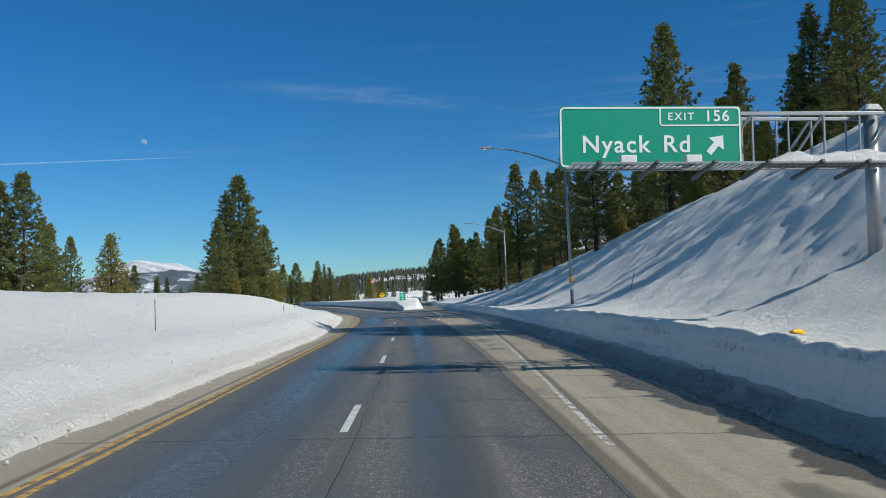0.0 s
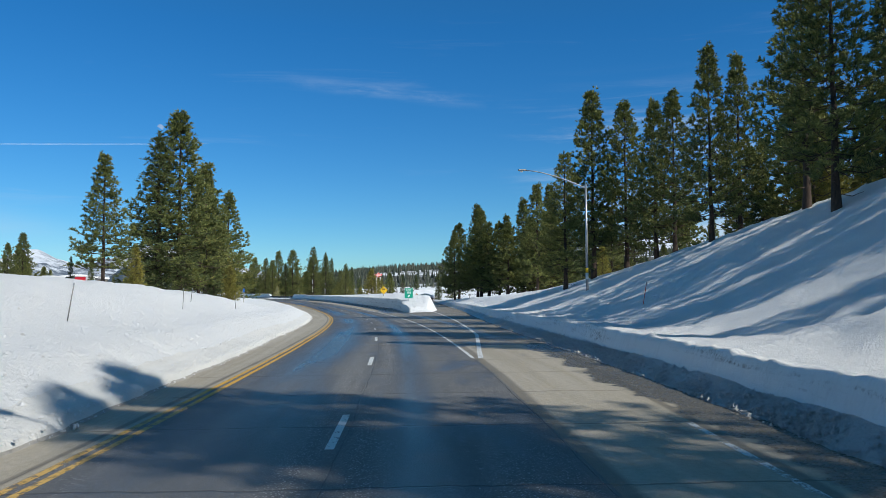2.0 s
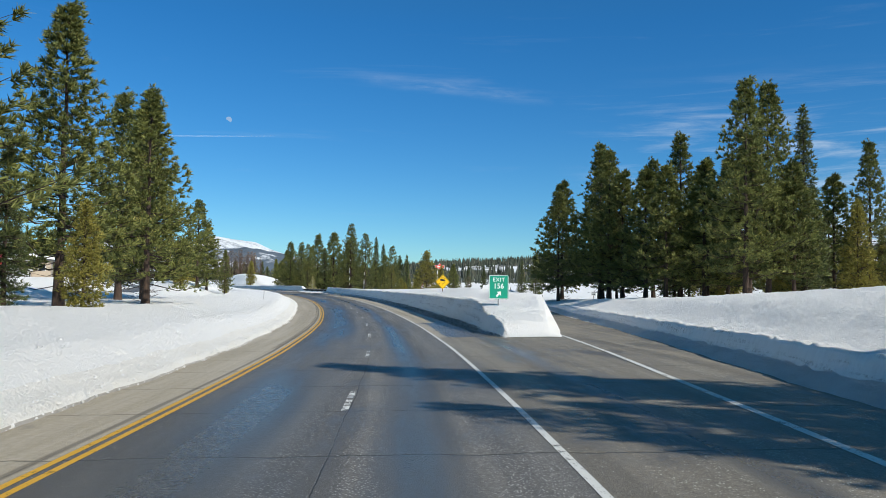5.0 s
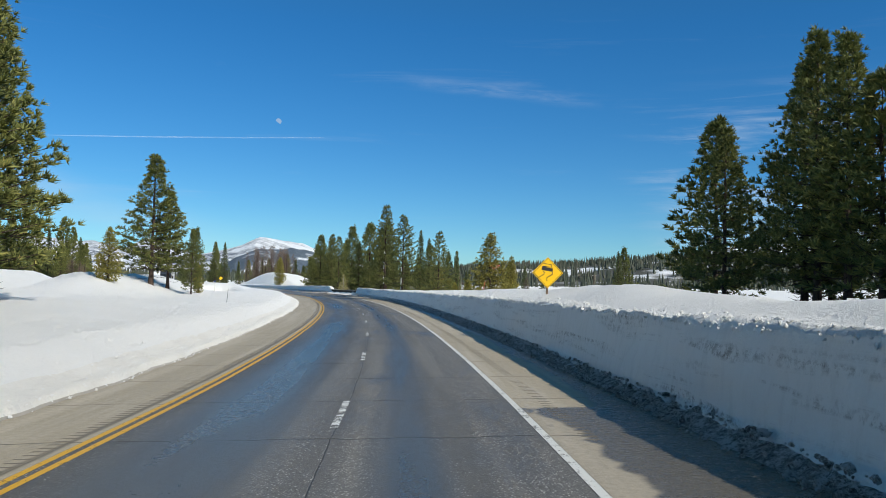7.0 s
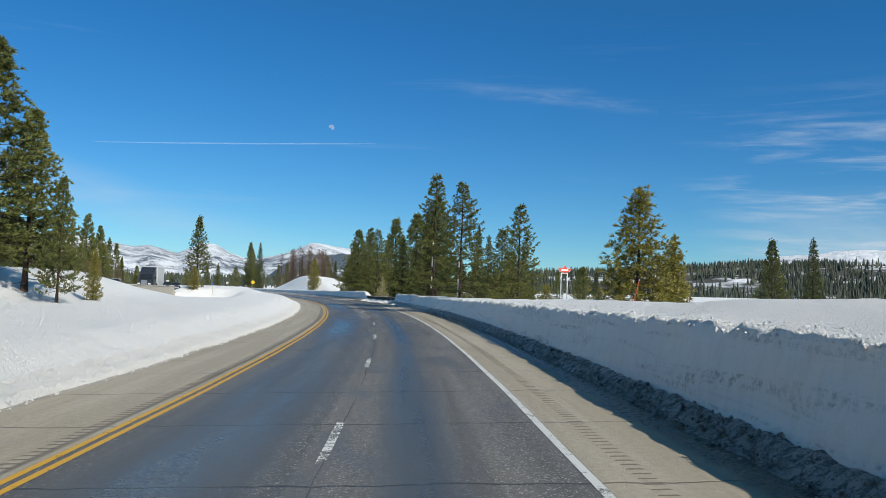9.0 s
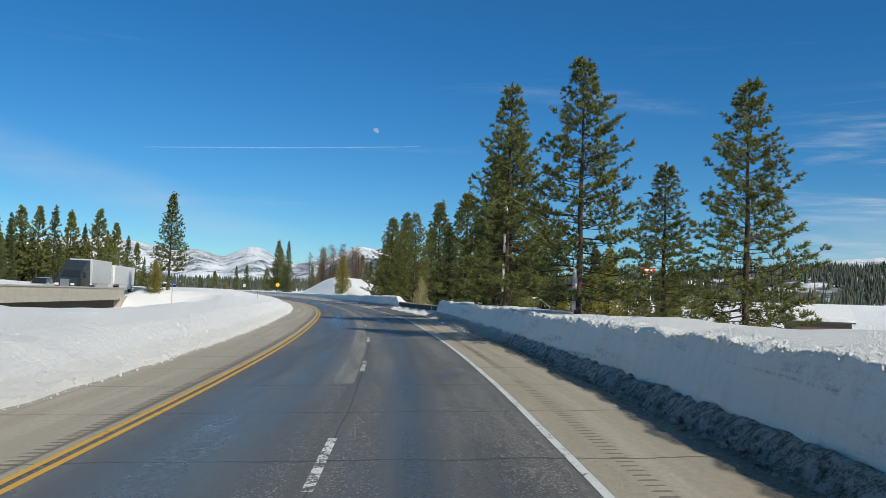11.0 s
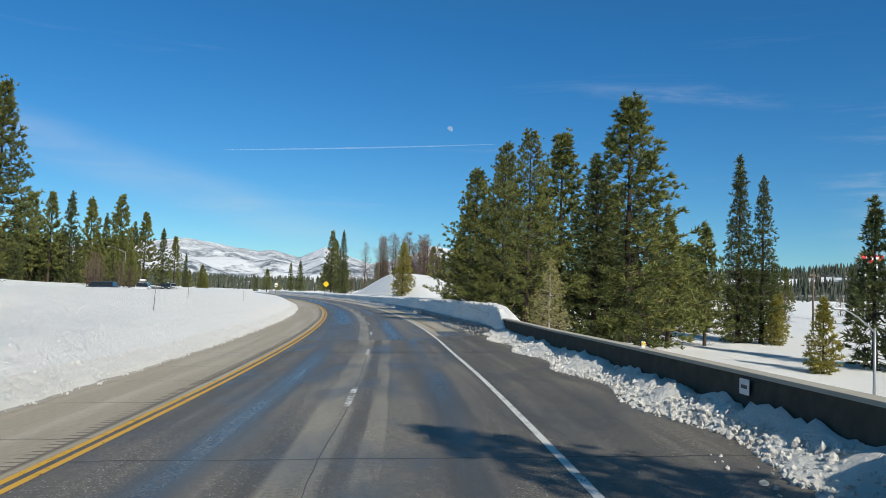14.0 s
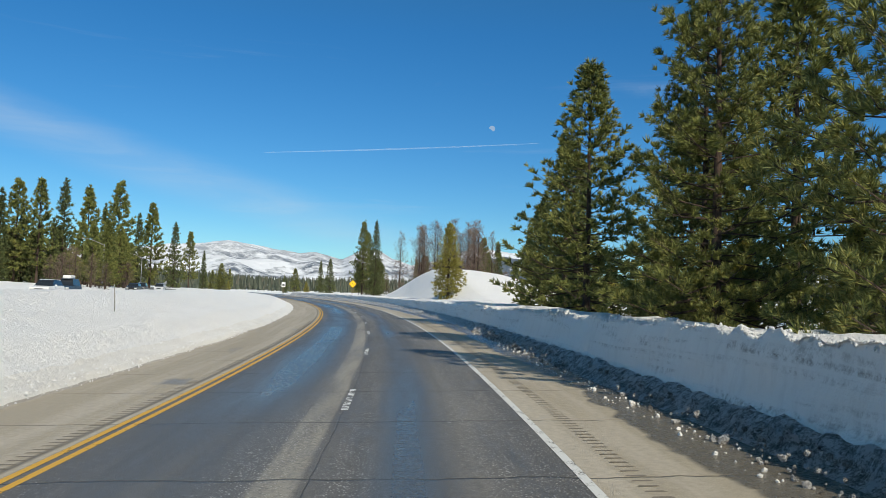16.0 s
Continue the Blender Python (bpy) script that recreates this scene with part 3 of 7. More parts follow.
s_r = np.arange(-100, 90.1, 2.0)
tagged(new("pavement_right", ribbon("pavement_right", s_r, 3.9, 12.0, WET_SHOULDER, 0.0, 4)), "pale concrete shoulder with sharp-edged wet patches", "road shoulder", "", "structure")
RAMP = road_material("damp_exit_lane", (0.23, 0.205, 0.165), ((0.5, 0.0), (0.66, 0.8)), (0.30, 0.265, 0.21), 5.1, ((6.4, 0.6),))
s_r = np.arange(90, 300.1, 2.0)
tagged(new("exit_ramp", ribbon("exit_ramp", s_r, np.where(s_r < 177, 3.9, gore(s_r) - 0.9), gore(s_r) + 8.0, RAMP, 0.0, 7)), "dark damp exit lane bending away behind the snow", "road", "", "structure")
s_r = np.r_[split(300, 349)]
tagged(new("pavement_right", ribbon("pavement_right", s_r, 3.9, 9.6, CONCRETE, 0.0, 4)), "sand-dusted pale concrete shoulder with damp patches", "road shoulder", "", "structure")
tagged(new("pavement_right", ribbon("pavement_right", split(172, 192), 3.9, 7.5, SOAKED_SHOULDER, 0.003, 4)), "soaked concrete shoulder with a few dry pale patches", "road shoulder", "", "structure")
tagged(new("pavement_right", ribbon("pavement_right", split(192, 300), 3.9, 7.5, CONCRETE, 0.003, 4)), "pale concrete shoulder with a damp edge", "road shoulder", "", "structure")
tagged(new("pavement_right", ribbon("pavement_right", split(349, 397), 3.9, 8.3, BRIDGE_DECK, 0.0, 4)), "damp brown bridge shoulder", "road shoulder", "", "structure")
tagged(new("pavement_right", ribbon("pavement_right", np.r_[split(403, 1100, 4)], 3.9, 9.6, CONCRETE, 0.0, 4)), "sand-dusted pale concrete shoulder", "road shoulder", "", "structure")

tagged(new("pavement_right", ribbon("pavement_right", split(397, 403), 3.9, 9.6, SOAKED_SHOULDER, 0.0, 4)), "soaked concrete shoulder beyond the bridge", "road shoulder", "", "structure")

# painted lines
for l in (-3.62, -3.87):
    tagged(new("yellow_line", ribbon("yellow_line", split(-100, 70), l - 0.065, l + 0.065, FADED_YELLOW, 0.005)), "half worn away yellow line along the left shoulder", "road line", "double yellow line", "structure")
    tagged(new("yellow_line", ribbon("yellow_line", s_all[s_all >= 70], l - 0.065, l + 0.065, YELLOW_LINE, 0.005)), "worn solid yellow line along the left shoulder", "road line", "double yellow line", "structure")
tagged(new("edge_line", ribbon("edge_line", split(82, 700), 3.75, 3.89, WHITE_LINE, 0.007)), "worn white edge line of the right lane", "road line", "", "structure")
tagged(new("gore_line", ribbon("gore_line", split(82, 186), gore(split(82, 186)) - 0.1, gore(split(82, 186)) + 0.1, WHITE_LINE, 0.007)), "worn white line at the exit's mouth", "road line", "", "structure")
s_o = split(14, 66)
tagged(new("edge_line", ribbon("edge_line", s_o, 3.72 + 0.042 * s_o, 3.86 + 0.042 * s_o, DASH_PAINT, 0.006)), "nearly worn away white line slanting across the shoulder", "road line", "", "structure")
for k in range(-6, 46):
    far_end = float(table(k, (-6, -76.3), (0, 19.7), (6, 115.6), (10, 177.4), (11, 193.6), (13, 224.2), (15, 255.1), (18, 303.4), (19, 318.7), (22, 369.9), (24, 402.3), (46, 758.0)))
    side_l = float(table(far_end, (0, -0.1), (60, 0.0), (190, 0.12), (400, 0.18)))
    tagged(new("lane_dash", ribbon("lane_dash", split(far_end - 3.9, far_end, 1.2), side_l - 0.075, side_l + 0.075, WHITE_LINE if far_end < 105 else DASH_PAINT, 0.006)), "worn white dash between the two lanes", "road line", "lane dashes", "structure")

# rumble strips on the shoulders: flat bars, the grooves' shade put into their colour
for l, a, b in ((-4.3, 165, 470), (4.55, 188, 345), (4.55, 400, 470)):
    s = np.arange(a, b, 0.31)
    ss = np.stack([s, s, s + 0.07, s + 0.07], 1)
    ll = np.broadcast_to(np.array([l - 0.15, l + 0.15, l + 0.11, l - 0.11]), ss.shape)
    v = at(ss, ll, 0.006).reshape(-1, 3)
    me = mesh("rumble_strip", v, np.arange(len(v)).reshape(-1, 4), plain("painted_groove_shade_dirt", (0.19, 0.165, 0.13), 0.9) if "painted_groove_shade_dirt" not in bpy.data.materials else bpy.data.materials["painted_groove_shade_dirt"])
    tagged(new("rumble_strip", me), "row of flat bars with the shade of ground grooves painted in", "rumble strip", "", "stuff")

# bridge joints
for s0 in (349.0, 384.0, 393.4):
    s = np.array([s0 - 0.04, s0 + 0.04])
    tagged(new("bridge_joint", ribbon("bridge_joint", s, -6.9, 7.9, DARK_STEEL, 0.008, 6)), "dark steel joint across the bridge deck", "bridge joint", "bridge joints", "structure")

# ---- snow-covered ground, one sheet ----
def foot_left(s):
    return table(s, (-100, -4.7), (15, -4.8), (50, -4.7), (100, -5.7), (190, -6.35), (240, -6.85), (330, -6.7), (400, -7.1), (600, -7.3))


def foot_right(s):
    return table(s, (-100, 7.9), (60, 7.9), (88, 8.1), (108, 8.8), (130, 10.3), (151, 12.5), (174, 15.6), (207, 20.0), (247, 27.0), (275, 33.0), (300, 40.0), (330, 9.6), (1000, 9.6))


def ground_left(s, d, x, y):
    crest = table(s, (-50, 3.2), (35, 3.2), (60, 3.4), (90, 3.55), (115, 3.25), (138, 2.9), (160, 2.0), (186, 1.4), (251, 1.45), (290, 1.4), (320, 1.2), (358, 1.2), (385, 1.6), (402, 2.4), (450, 2.2), (700, 1.6))
    h = 0.22 * soft(d / 0.25) + 0.95 * soft((d - 0.1) / 2.7) + (crest - 1.17) * soft((d - 2.5) / 8.0)
    h = h - (crest - 1.5) * soft((d - 16) / 14) + 0.35 * soft((d - 40) / 20) + 7.0 * soft((d - 58) / 90) + 14 * soft((d - 160) / 500)
    pit = soft((s - 338) / 8) * soft((391 - s) / 8) * soft((d - 20.6) / 2.0) * soft((56 - d) / 6)
    h = h + 2.1 * soft((d - 12.5) / 8) * soft((s - 238) / 24) * soft((338 - s) / 30)
    hollow = soft((s - 322) / 16) * soft((394 - s) / 9) * soft((d - 8.5) / 4.0) * soft((22.0 - d) / 2.0)
    h = h - 5.5 * pit - 2.2 * hollow
    bed = soft((d - 20.0) / 2.0) * soft((38 - d) / 3) * soft((s - 240) / 20)
    h = h + bed * (1.08 - h) * (1 - pit)
    near = soft(d / 1.5) * (1 - bed)
    h = h + near * (0.30 * (fractal(x / 7, y / 7, 3) - 0.5) + 0.20 * (fractal(x / 0.9, y / 0.9, 5) - 0.5)) + 1.6 * soft((d - 45) / 40) * (fractal(x / 22, y / 22, 9) - 0.5)
    return h + 0.12 * soft(d / 0.3) * (fractal(x / 0.45, y / 0.45, 15, 2) - 0.5)


def ground_right(s, l, d, x, y):
    berm = table(s, (-100, 1.42), (42, 1.45), (52, 1.2), (64, 0.98), (110, 0.95), (150, 1.0), (220, 0.8), (270, 0.2), (300, 0.0))
    on = soft(berm / 0.3)
    h = on * 0.32 * soft(d / 0.8) * (0.6 + 0.8 * fractal(x / 0.5, y / 0.5, 21, 3)) + np.maximum(berm - 0.3, 0) * np.clip((d - 0.76) / 0.24, 0, 1)
    top = table(s, (-100, 13), (40, 11.2), (78, 9.3), (97, 7.8), (128, 5.2), (154, 3.4), (190, 2.2), (230, 1.2), (270, 0.4), (300, -0.3))
    h = h + (top - berm) * soft((l - 9.6) / 18.5) * soft((d - 0.9) / 4) + 2.5 * soft((l - 30) / 40) * soft((180 - s) / 60)
    fold = fractal(x / 9 + 3, y / 5, 31) - 0.5
    h = h + soft((d - 1.2) / 2.5) * (0.22 * fold * soft((200 - s) / 60) + (0.2 - 0.06 * soft((150 - s) / 40)) * (fractal(x / 1.5, y / 1.1, 33) - 0.5) + 0.26 * (fractal(x / 0.8, y / 0.8, 37, 2) - 0.5) * soft((140 - s) / 40) * soft((fractal(x / 8, y / 8, 39, 3) - 0.30) / 0.25))
    drop = table(s, (285, 0.0), (312, 1.0), (340, 3.0), (356, 5.0), (396, 5.0), (420, 3.0), (450, 2.0), (480, 0.6), (520, 0.0))
    h = h - drop * soft((d - 0.1) / table(s, (340, 7.0), (356, 2.0), (396, 2.0), (420, 7.0)))
    h = h + 6.8 * np.exp(-(((s - 548) / 38) ** 2) - ((l - 19) / 17.0) ** 4) * soft((d - 0.2) / 9)
    h = h + 1.2 * soft((d - 20) / 30) * (fractal(x / 18, y / 18, 41) - 0.5) + drop * soft((l - 40) / 60) + 6 * soft((l - 110) / 240) + 30 * soft((l - 350) / 900)
    return h


rows_s = np.r_[np.arange(-110, -10, 5.0), np.arange(-10, 452, 0.42), np.arange(452, 700, 2.5), np.arange(700, 1300, 25.0), np.arange(1300, 4300, 250.0)]
dl = np.array([0, .08, .18, .3, .5, .75, 1.05, 1.4, 1.8, 2.2, 2.7, 3.3, 4, 5, 6, 7, 8.2, 9.5, 11, 13, 15, 17.5, 20, 22, 23.5, 25, 26.5, 29, 33, 38, 43, 48, 53, 58, 64, 72, 82, 95, 115, 145, 190, 260, 380, 520, 700])
dr = np.array([0, .08, .2, .35, .5, .65, .78, .85, .93, 1.02, 1.12, 1.3, 1.6, 2, 2.5, *np.arange(3, 17, 0.38), 17.4, 18, 18.6, 19.3, 20, 21, 22, 23.5, 25, 26.5, 28, 30, 33, 38, 44, 52, 62, 75, 90, 110, 140, 180, 240, 330, 460, 700, 1200, 2200])
fl, fr = foot_left(rows_s)[:, None], foot_right(rows_s)[:, None]
wob = 0.25 * (fractal(rows_s / 3.0, 0 * rows_s, 51) - 0.5)[:, None] + 0.2 * (fractal(rows_s / 0.9, 0 * rows_s, 53, 2) - 0.5)[:, None]
L_left, L_right = fl - dl[::-1] + wob * np.exp(-dl[::-1] / 3), fr + dr + wob * np.exp(-dr / 3)
S_left, S_right = np.broadcast_to(rows_s[:, None], L_left.shape), np.broadcast_to(rows_s[:, None], L_right.shape)
p = at(S_left, L_left)
h_left = ground_left(S_left, np.broadcast_to(dl[::-1], L_left.shape), p[..., 0], p[..., 1])
h_left[:, -1] = -0.02
p = at(S_right, L_right)
h_right = ground_right(S_right, L_right, np.broadcast_to(dr, L_right.shape), p[..., 0], p[..., 1])
h_right[:, 0] = -0.02
mid_l = np.concatenate([fl + 0.15 + wob, fl + 1.2, fr - 1.2, fr - 0.15 + wob], 1)
mid_h = np.full(mid_l.shape, -0.14)
all_l = np.concatenate([L_left, mid_l, L_right], 1)
all_h = np.concatenate([h_left, mid_h, h_right], 1)
all_s = np.broadcast_to(rows_s[:, None], all_l.shape)
cols = all_l.shape[1]
slot = np.zeros(cols - 1, int)
n_l = len(dl)
slot[n_l - 7: n_l + 4] = 4
slot[n_l - 2: n_l + 4] = 1
slot[n_l: n_l + 3] = 0
slot[n_l + 4: n_l + 10] = 2
slot[n_l + 10: n_l + 15] = 3
me = mesh("ground", at(all_s, all_l, all_h).reshape(-1, 3), grid_faces(len(rows_s), cols), SNOW, None, True, np.tile(slot, len(rows_s) - 1), [SNOW, FOOT_SNOW, CRUMBLED, WALL_SNOW, DUSTY_SNOW])
tagged(new("ground", me), "deep wind-smoothed snow over ground, banks and hillside", "snow", "", "structure")


def clods(name, places, lo, hi, mat, label, seed):
    """Small broken pieces of snow at given places, one mesh."""
    rng = np.random.default_rng(seed)
    ico = bmesh.new()
    bmesh.ops.create_icosphere(ico, subdivisions=1, radius=1.0)
    base = np.array([v.co[:] for v in ico.verts])
    tri = np.array([[v.index for v in f.verts] for f in ico.faces])
    ico.free()
    n = len(places)
    r = lo + (hi - lo) * rng.random((n, 1, 1)) ** 3
    v = base[None] * r * rng.uniform(0.6, 1.25, (n, 1, 3)) * rng.uniform(0.6, 1.25, (n, len(base), 1)) + places[:, None, :]
    f = tri[None] + (np.arange(n) * len(base))[:, None, None]
    tagged(new(name, mesh(name, v.reshape(-1, 3), f.reshape(-1, 3), mat)), label, "snow lumps", "", "stuff")


rng = np.random.default_rng(44)
pick = np.flatnonzero((rows_s > -4) & (rows_s < 450))
CRUMBS = 22000
i_r, i_c = rng.choice(pick, CRUMBS), n_l - 2 - (rng.random(CRUMBS) ** 1.3 * 15).astype(int)
places = at(rows_s[i_r] + rng.uniform(-0.2, 0.2, CRUMBS), L_left[i_r, i_c] + rng.uniform(-0.15, 0.15, CRUMBS), h_left[i_r, i_c] - 0.01)
clods("snow_crumbs", places, 0.012, 0.05, SNOW, "small snow crumbs lying on the left bank", 45)


# ---- the ploughed snow banks on the right, cut upright towards the road ----
def bank_top(s):
    return table(s, (171, 0.55), (174, 0.95), (178, 1.4), (185, 1.9), (196, 1.92), (215, 1.9), (245, 1.8), (300, 1.5), (340, 1.42), (354.5, 1.45), (357.2, 1.3), (394, 1.2), (396.5, 1.75), (410, 1.75), (450, 1.5), (520, 1.25), (700, 1.0))


def bank(name, a, b, label):
    s = np.r_[np.arange(a, min(b, 460), 0.22), np.arange(min(b, 460), b + 0.01, 1.0)] if b > 460 else np.arange(a, b + 0.01, 0.22)
    n = len(s)
    end = soft((s - a) / 2.2) if a < 200 else soft((s - a) / 0.9)
    end = end * (soft((b - s) / 1.0) if b < 600 else 1.0)
    H = bank_top(s) * (0.82 + 0.18 * end)
    foot = table(s, (170, 7.5), (174, 7.0), (178, 6.7), (187, 6.45), (235, 6.3), (300, 6.45), (340, 6.7), (357, 7.0), (395, 7.4), (420, 6.7), (600, 6.7))
    face = foot + table(s, (173, 0.1), (182, 0.45), (235, 0.58), (357, 0.6), (396, 0.4), (420, 0.75))
    width = table(s, (171, 2.2), (176, 3.4), (186, 5.4), (204, 6.6), (240, 11.0), (270, 12.0), (295, 5.0), (315, 2.4), (357, 2.2), (394, 0.5), (402, 0.7), (412, 1.8), (440, 3.0), (480, 5.0), (520, 8.0))
    back = face + width
    low_foot = np.minimum(H, table(s, (176, 0.12), (200, 0.2), (240, 0.32), (300, 0.4), (420, 0.42)))
    # columns: slush, face, top, back
    cols_l, cols_h, slots = [], [], []
    for f in (0.0, 0.15, 0.32, 0.5, 0.68, 0.85, 1.0):
        cols_l.append(foot + f * (face - foot)), cols_h.append(low_foot * soft(f * 1.05))
        slots.append(1)
    for f in (0.12, 0.25, 0.38, 0.5, 0.62, 0.74, 0.86, 0.95, 1.0):
        cols_l.append(face + 0.22 * f + 0.08 * f * f), cols_h.append(low_foot + (H - low_foot) * f)
        slots.append(2)
    rise = table(s, (170, 0.05), (195, 0.3), (215, 0.5), (245, 0.45), (290, 0.05), (357, -0.05), (450, 0.0))
    for f in (0.02, 0.05, 0.09, 0.14, 0.2, 0.28, 0.36, 0.45, 0.55, 0.65, 0.76, 0.88, 1.0):
        cols_l.append(face + 0.3 + f * width), cols_h.append(H + rise * soft(f * 2.2))
        slots.append(0)
    low = -table(s, (285, 0.15), (312, 1.2), (340, 3.2), (357, 5.2), (394, 5.2), (420, 3.2), (450, 2.2), (480, 0.8), (520, 0.2))
    for f in (0.12, 0.3, 0.55, 0.8, 1.0):
        run = np.where(s < 290, 1.2, 2.5 + 0.8 * np.abs(low))
        cols_l.append(face + 0.3 + width + f * run), cols_h.append((H + rise) * (1 - f) + low * f - 0.1 * f)
        slots.append(0)
    L, Hh = np.stack(cols_l, 1), np.stack(cols_h, 1)
    S = np.broadcast_to(s[:, None], L.shape).copy()
    k_face, k_top = 7, 16
    lump = fractal(S / 0.42, L / 0.42, 61, 3) - 0.5
    Hh[:, 1:7] += 0.26 * lump[:, 1:7] * np.minimum(1, Hh[:, 1:7] / 0.1)
    L[:, 1:7] += 0.10 * (fractal(S[:, 1:7] / 0.6, Hh[:, 1:7] / 0.2, 67, 2) - 0.5)
    L[:, k_face:k_top] += 0.30 * (fractal(S[:, k_face:k_top] / 3.0, Hh[:, k_face:k_top] / 1.4, 71) - 0.5) + 0.10 * (fractal(S[:, k_face:k_top] / 0.5, Hh[:, k_face:k_top] / 0.35, 73, 2) - 0.5)
    jag = (fractal(S / 0.55, L / 0.4, 81, 4) - 0.5)
    edge = np.zeros(L.shape[1])
    edge[k_top - 2: k_top + 5] = (0.5, 1, 1, 0.9, 0.8, 0.6, 0.5)
    rough_top = table(s, (166, 0.15), (200, 0.25), (255, 0.3), (290, 0.42), (340, 0.46), (396, 0.5), (600, 0.5))[:, None]
    Hh += edge * jag * rough_top
    Hh[:, k_top:] += 0.5 * (fractal(S[:, k_top:] / 5, L[:, k_top:] / 4, 83) - 0.5) * soft((L[:, k_top:] - L[:, k_top:k_top + 1]) / 2) + table(s, (170, 0.05), (290, 0.06), (330, 0.12))[:, None] * (fractal(S[:, k_top:] / 0.8, L[:, k_top:] / 0.8, 87, 3) - 0.5)
    if a < 200:
        for s0, l0, up, down in ((209.5, 10.0, 0.5, 0.5), (185.5, 8.9, 0.25, 0.42)):
            Hh[:, k_top:] += up * np.exp(-(((S[:, k_top:] - s0) / 6.0) ** 2) - ((L[:, k_top:] - l0) / 1.9) ** 2) - down * np.exp(-(((S[:, k_top:] - s0 - 0.5) / 2.6) ** 2) - ((L[:, k_top:] - l0 + 0.4) / 0.75) ** 2)
    Hh *= (0.02 + 0.98 * soft((s - a + 0.25) / (2.4 if a < 200 else 6.5)) * (soft((b - s + 0.2) / 0.9) if b < 600 else 1.0))[:, None]
    Hh[:, 0] = -0.02
    rng = np.random.default_rng(int(a))
    ok = np.flatnonzero((s > a + 1.5) & (s < min(b - 1, 452)))
    count = len(ok) * 7
    i_s, i_l = rng.choice(ok, count), rng.integers(k_top - 2, k_top + 3, count)
    crumbs = at(s[i_s] + rng.uniform(-0.11, 0.11, count), L[i_s, i_l] + rng.uniform(-0.06, 0.06, count), Hh[i_s, i_l])
    clods("snow_crumbs", crumbs, 0.015, 0.06, SNOW, "crumbled snow along the top edge of the cut bank", 46)
    sl = np.array(slots)[1:]
    m = mesh(name, at(S, L, Hh).reshape(-1, 3), grid_faces(n, L.shape[1]), SNOW, None, True, np.where((np.repeat(s[1:], len(sl)) > 314) & (np.repeat(s[1:], len(sl)) < 392) & (np.tile(sl, n - 1) == 1), 3, np.tile(sl, n - 1)), [SNOW, SLUSH, WALL_SNOW, CRUMBLED])
    tagged(new(name, m), label, "snow bank", "snow banks by the right shoulder", "structure")


bank("snow_bank", 170.6, 357.0, "tall ploughed snow bank with an upright cut face above grey slush")
bank("snow_bank", 395.0, 690.0, "ploughed snow bank with a ragged top and dirty foot")

# ---- loose snow lumps along the foot of the banks and the barrier ----
def lumps(name, count, a, b, l0, l1, lo, hi, mat, label, seed, heap=0.30):
    rng = np.random.default_rng(seed)
    ico = bmesh.new()
    bmesh.ops.create_icosphere(ico, subdivisions=1, radius=1.0)
    base = np.array([v.co[:] for v in ico.verts])
    tri = np.array([[v.index for v in f.verts] for f in ico.faces])
    ico.free()
    vs, fs = [], []
    for k in range(count):
        s, f = rng.uniform(a, b), rng.random()
        r = lo + (hi - lo) * rng.random() ** 4
        l = l0(s) + (l1(s) - l0(s)) * f
        hh = float(heap * soft(f * 1.1)) + r * 0.3
        q = base * (r * rng.uniform(0.7, 1.2, 3)) * rng.uniform(0.55, 1.3, (len(base), 1))
        t = rng.uniform(0, 6.28)
        q = q @ np.array([[math.cos(t), -math.sin(t), 0], [math.sin(t), math.cos(t), 0], [0, 0, 1]])
        fs.append(tri + len(vs) * len(base))
        vs.append(q + at(s, l, hh))
    me = mesh(name, np.concatenate(vs), np.concatenate(fs), mat)
    tagged(new(name, me), label, "snow lumps", "", "stuff")


lumps("slush_lumps", 3300, 176, 314, lambda s: float(table(s, (180, 6.4), (235, 6.2), (300, 6.35), (345, 6.6))), lambda s: float(table(s, (180, 6.85), (235, 6.9), (300, 7.1), (345, 7.3))), 0.02, 0.09, SLUSH, "grey frozen slush lumps at the foot of the snow bank", 4)
lumps("slush_lumps", 1800, 314, 357, lambda s: float(table(s, (314, 6.3), (345, 6.45))), lambda s: float(table(s, (314, 7.1), (345, 7.3))), 0.02, 0.085, CRUMBLED, "pale broken snow lumps at the foot of the bank", 14)
lumps("snow_lumps", 160, 318, 360, lambda s: 5.9, lambda s: 6.6, 0.02, 0.09, DUSTY_SNOW, "scattered white snow chunks on the shoulder", 15, 0.0)
lumps("snow_lumps", 220, 398, 450, lambda s: 6.1, lambda s: 6.7, 0.02, 0.08, DUSTY_SNOW, "scattered white snow chunks on the shoulder", 16, 0.0)
lumps("slush_lumps", 900, 397, 450, lambda s: 6.5, lambda s: 7.3, 0.02, 0.11, SLUSH, "grey frozen slush lumps at the foot of the snow bank", 5)
lumps("slush_lumps", 11000, 2, 118, lambda s: float(foot_right(s)) - 0.05, lambda s: float(foot_right(s)) + 0.82, 0.02, 0.085, CRUMBLED, "grey snow lumps along the berm", 6)
lumps("snow_lumps", 7000, 349, 399, lambda s: 6.75 + 0.3 * math.sin(s * 0.7), lambda s: 7.95, 0.015, 0.085, DUSTY_SNOW, "white broken snow lumps heaped against the bridge barrier", 7)

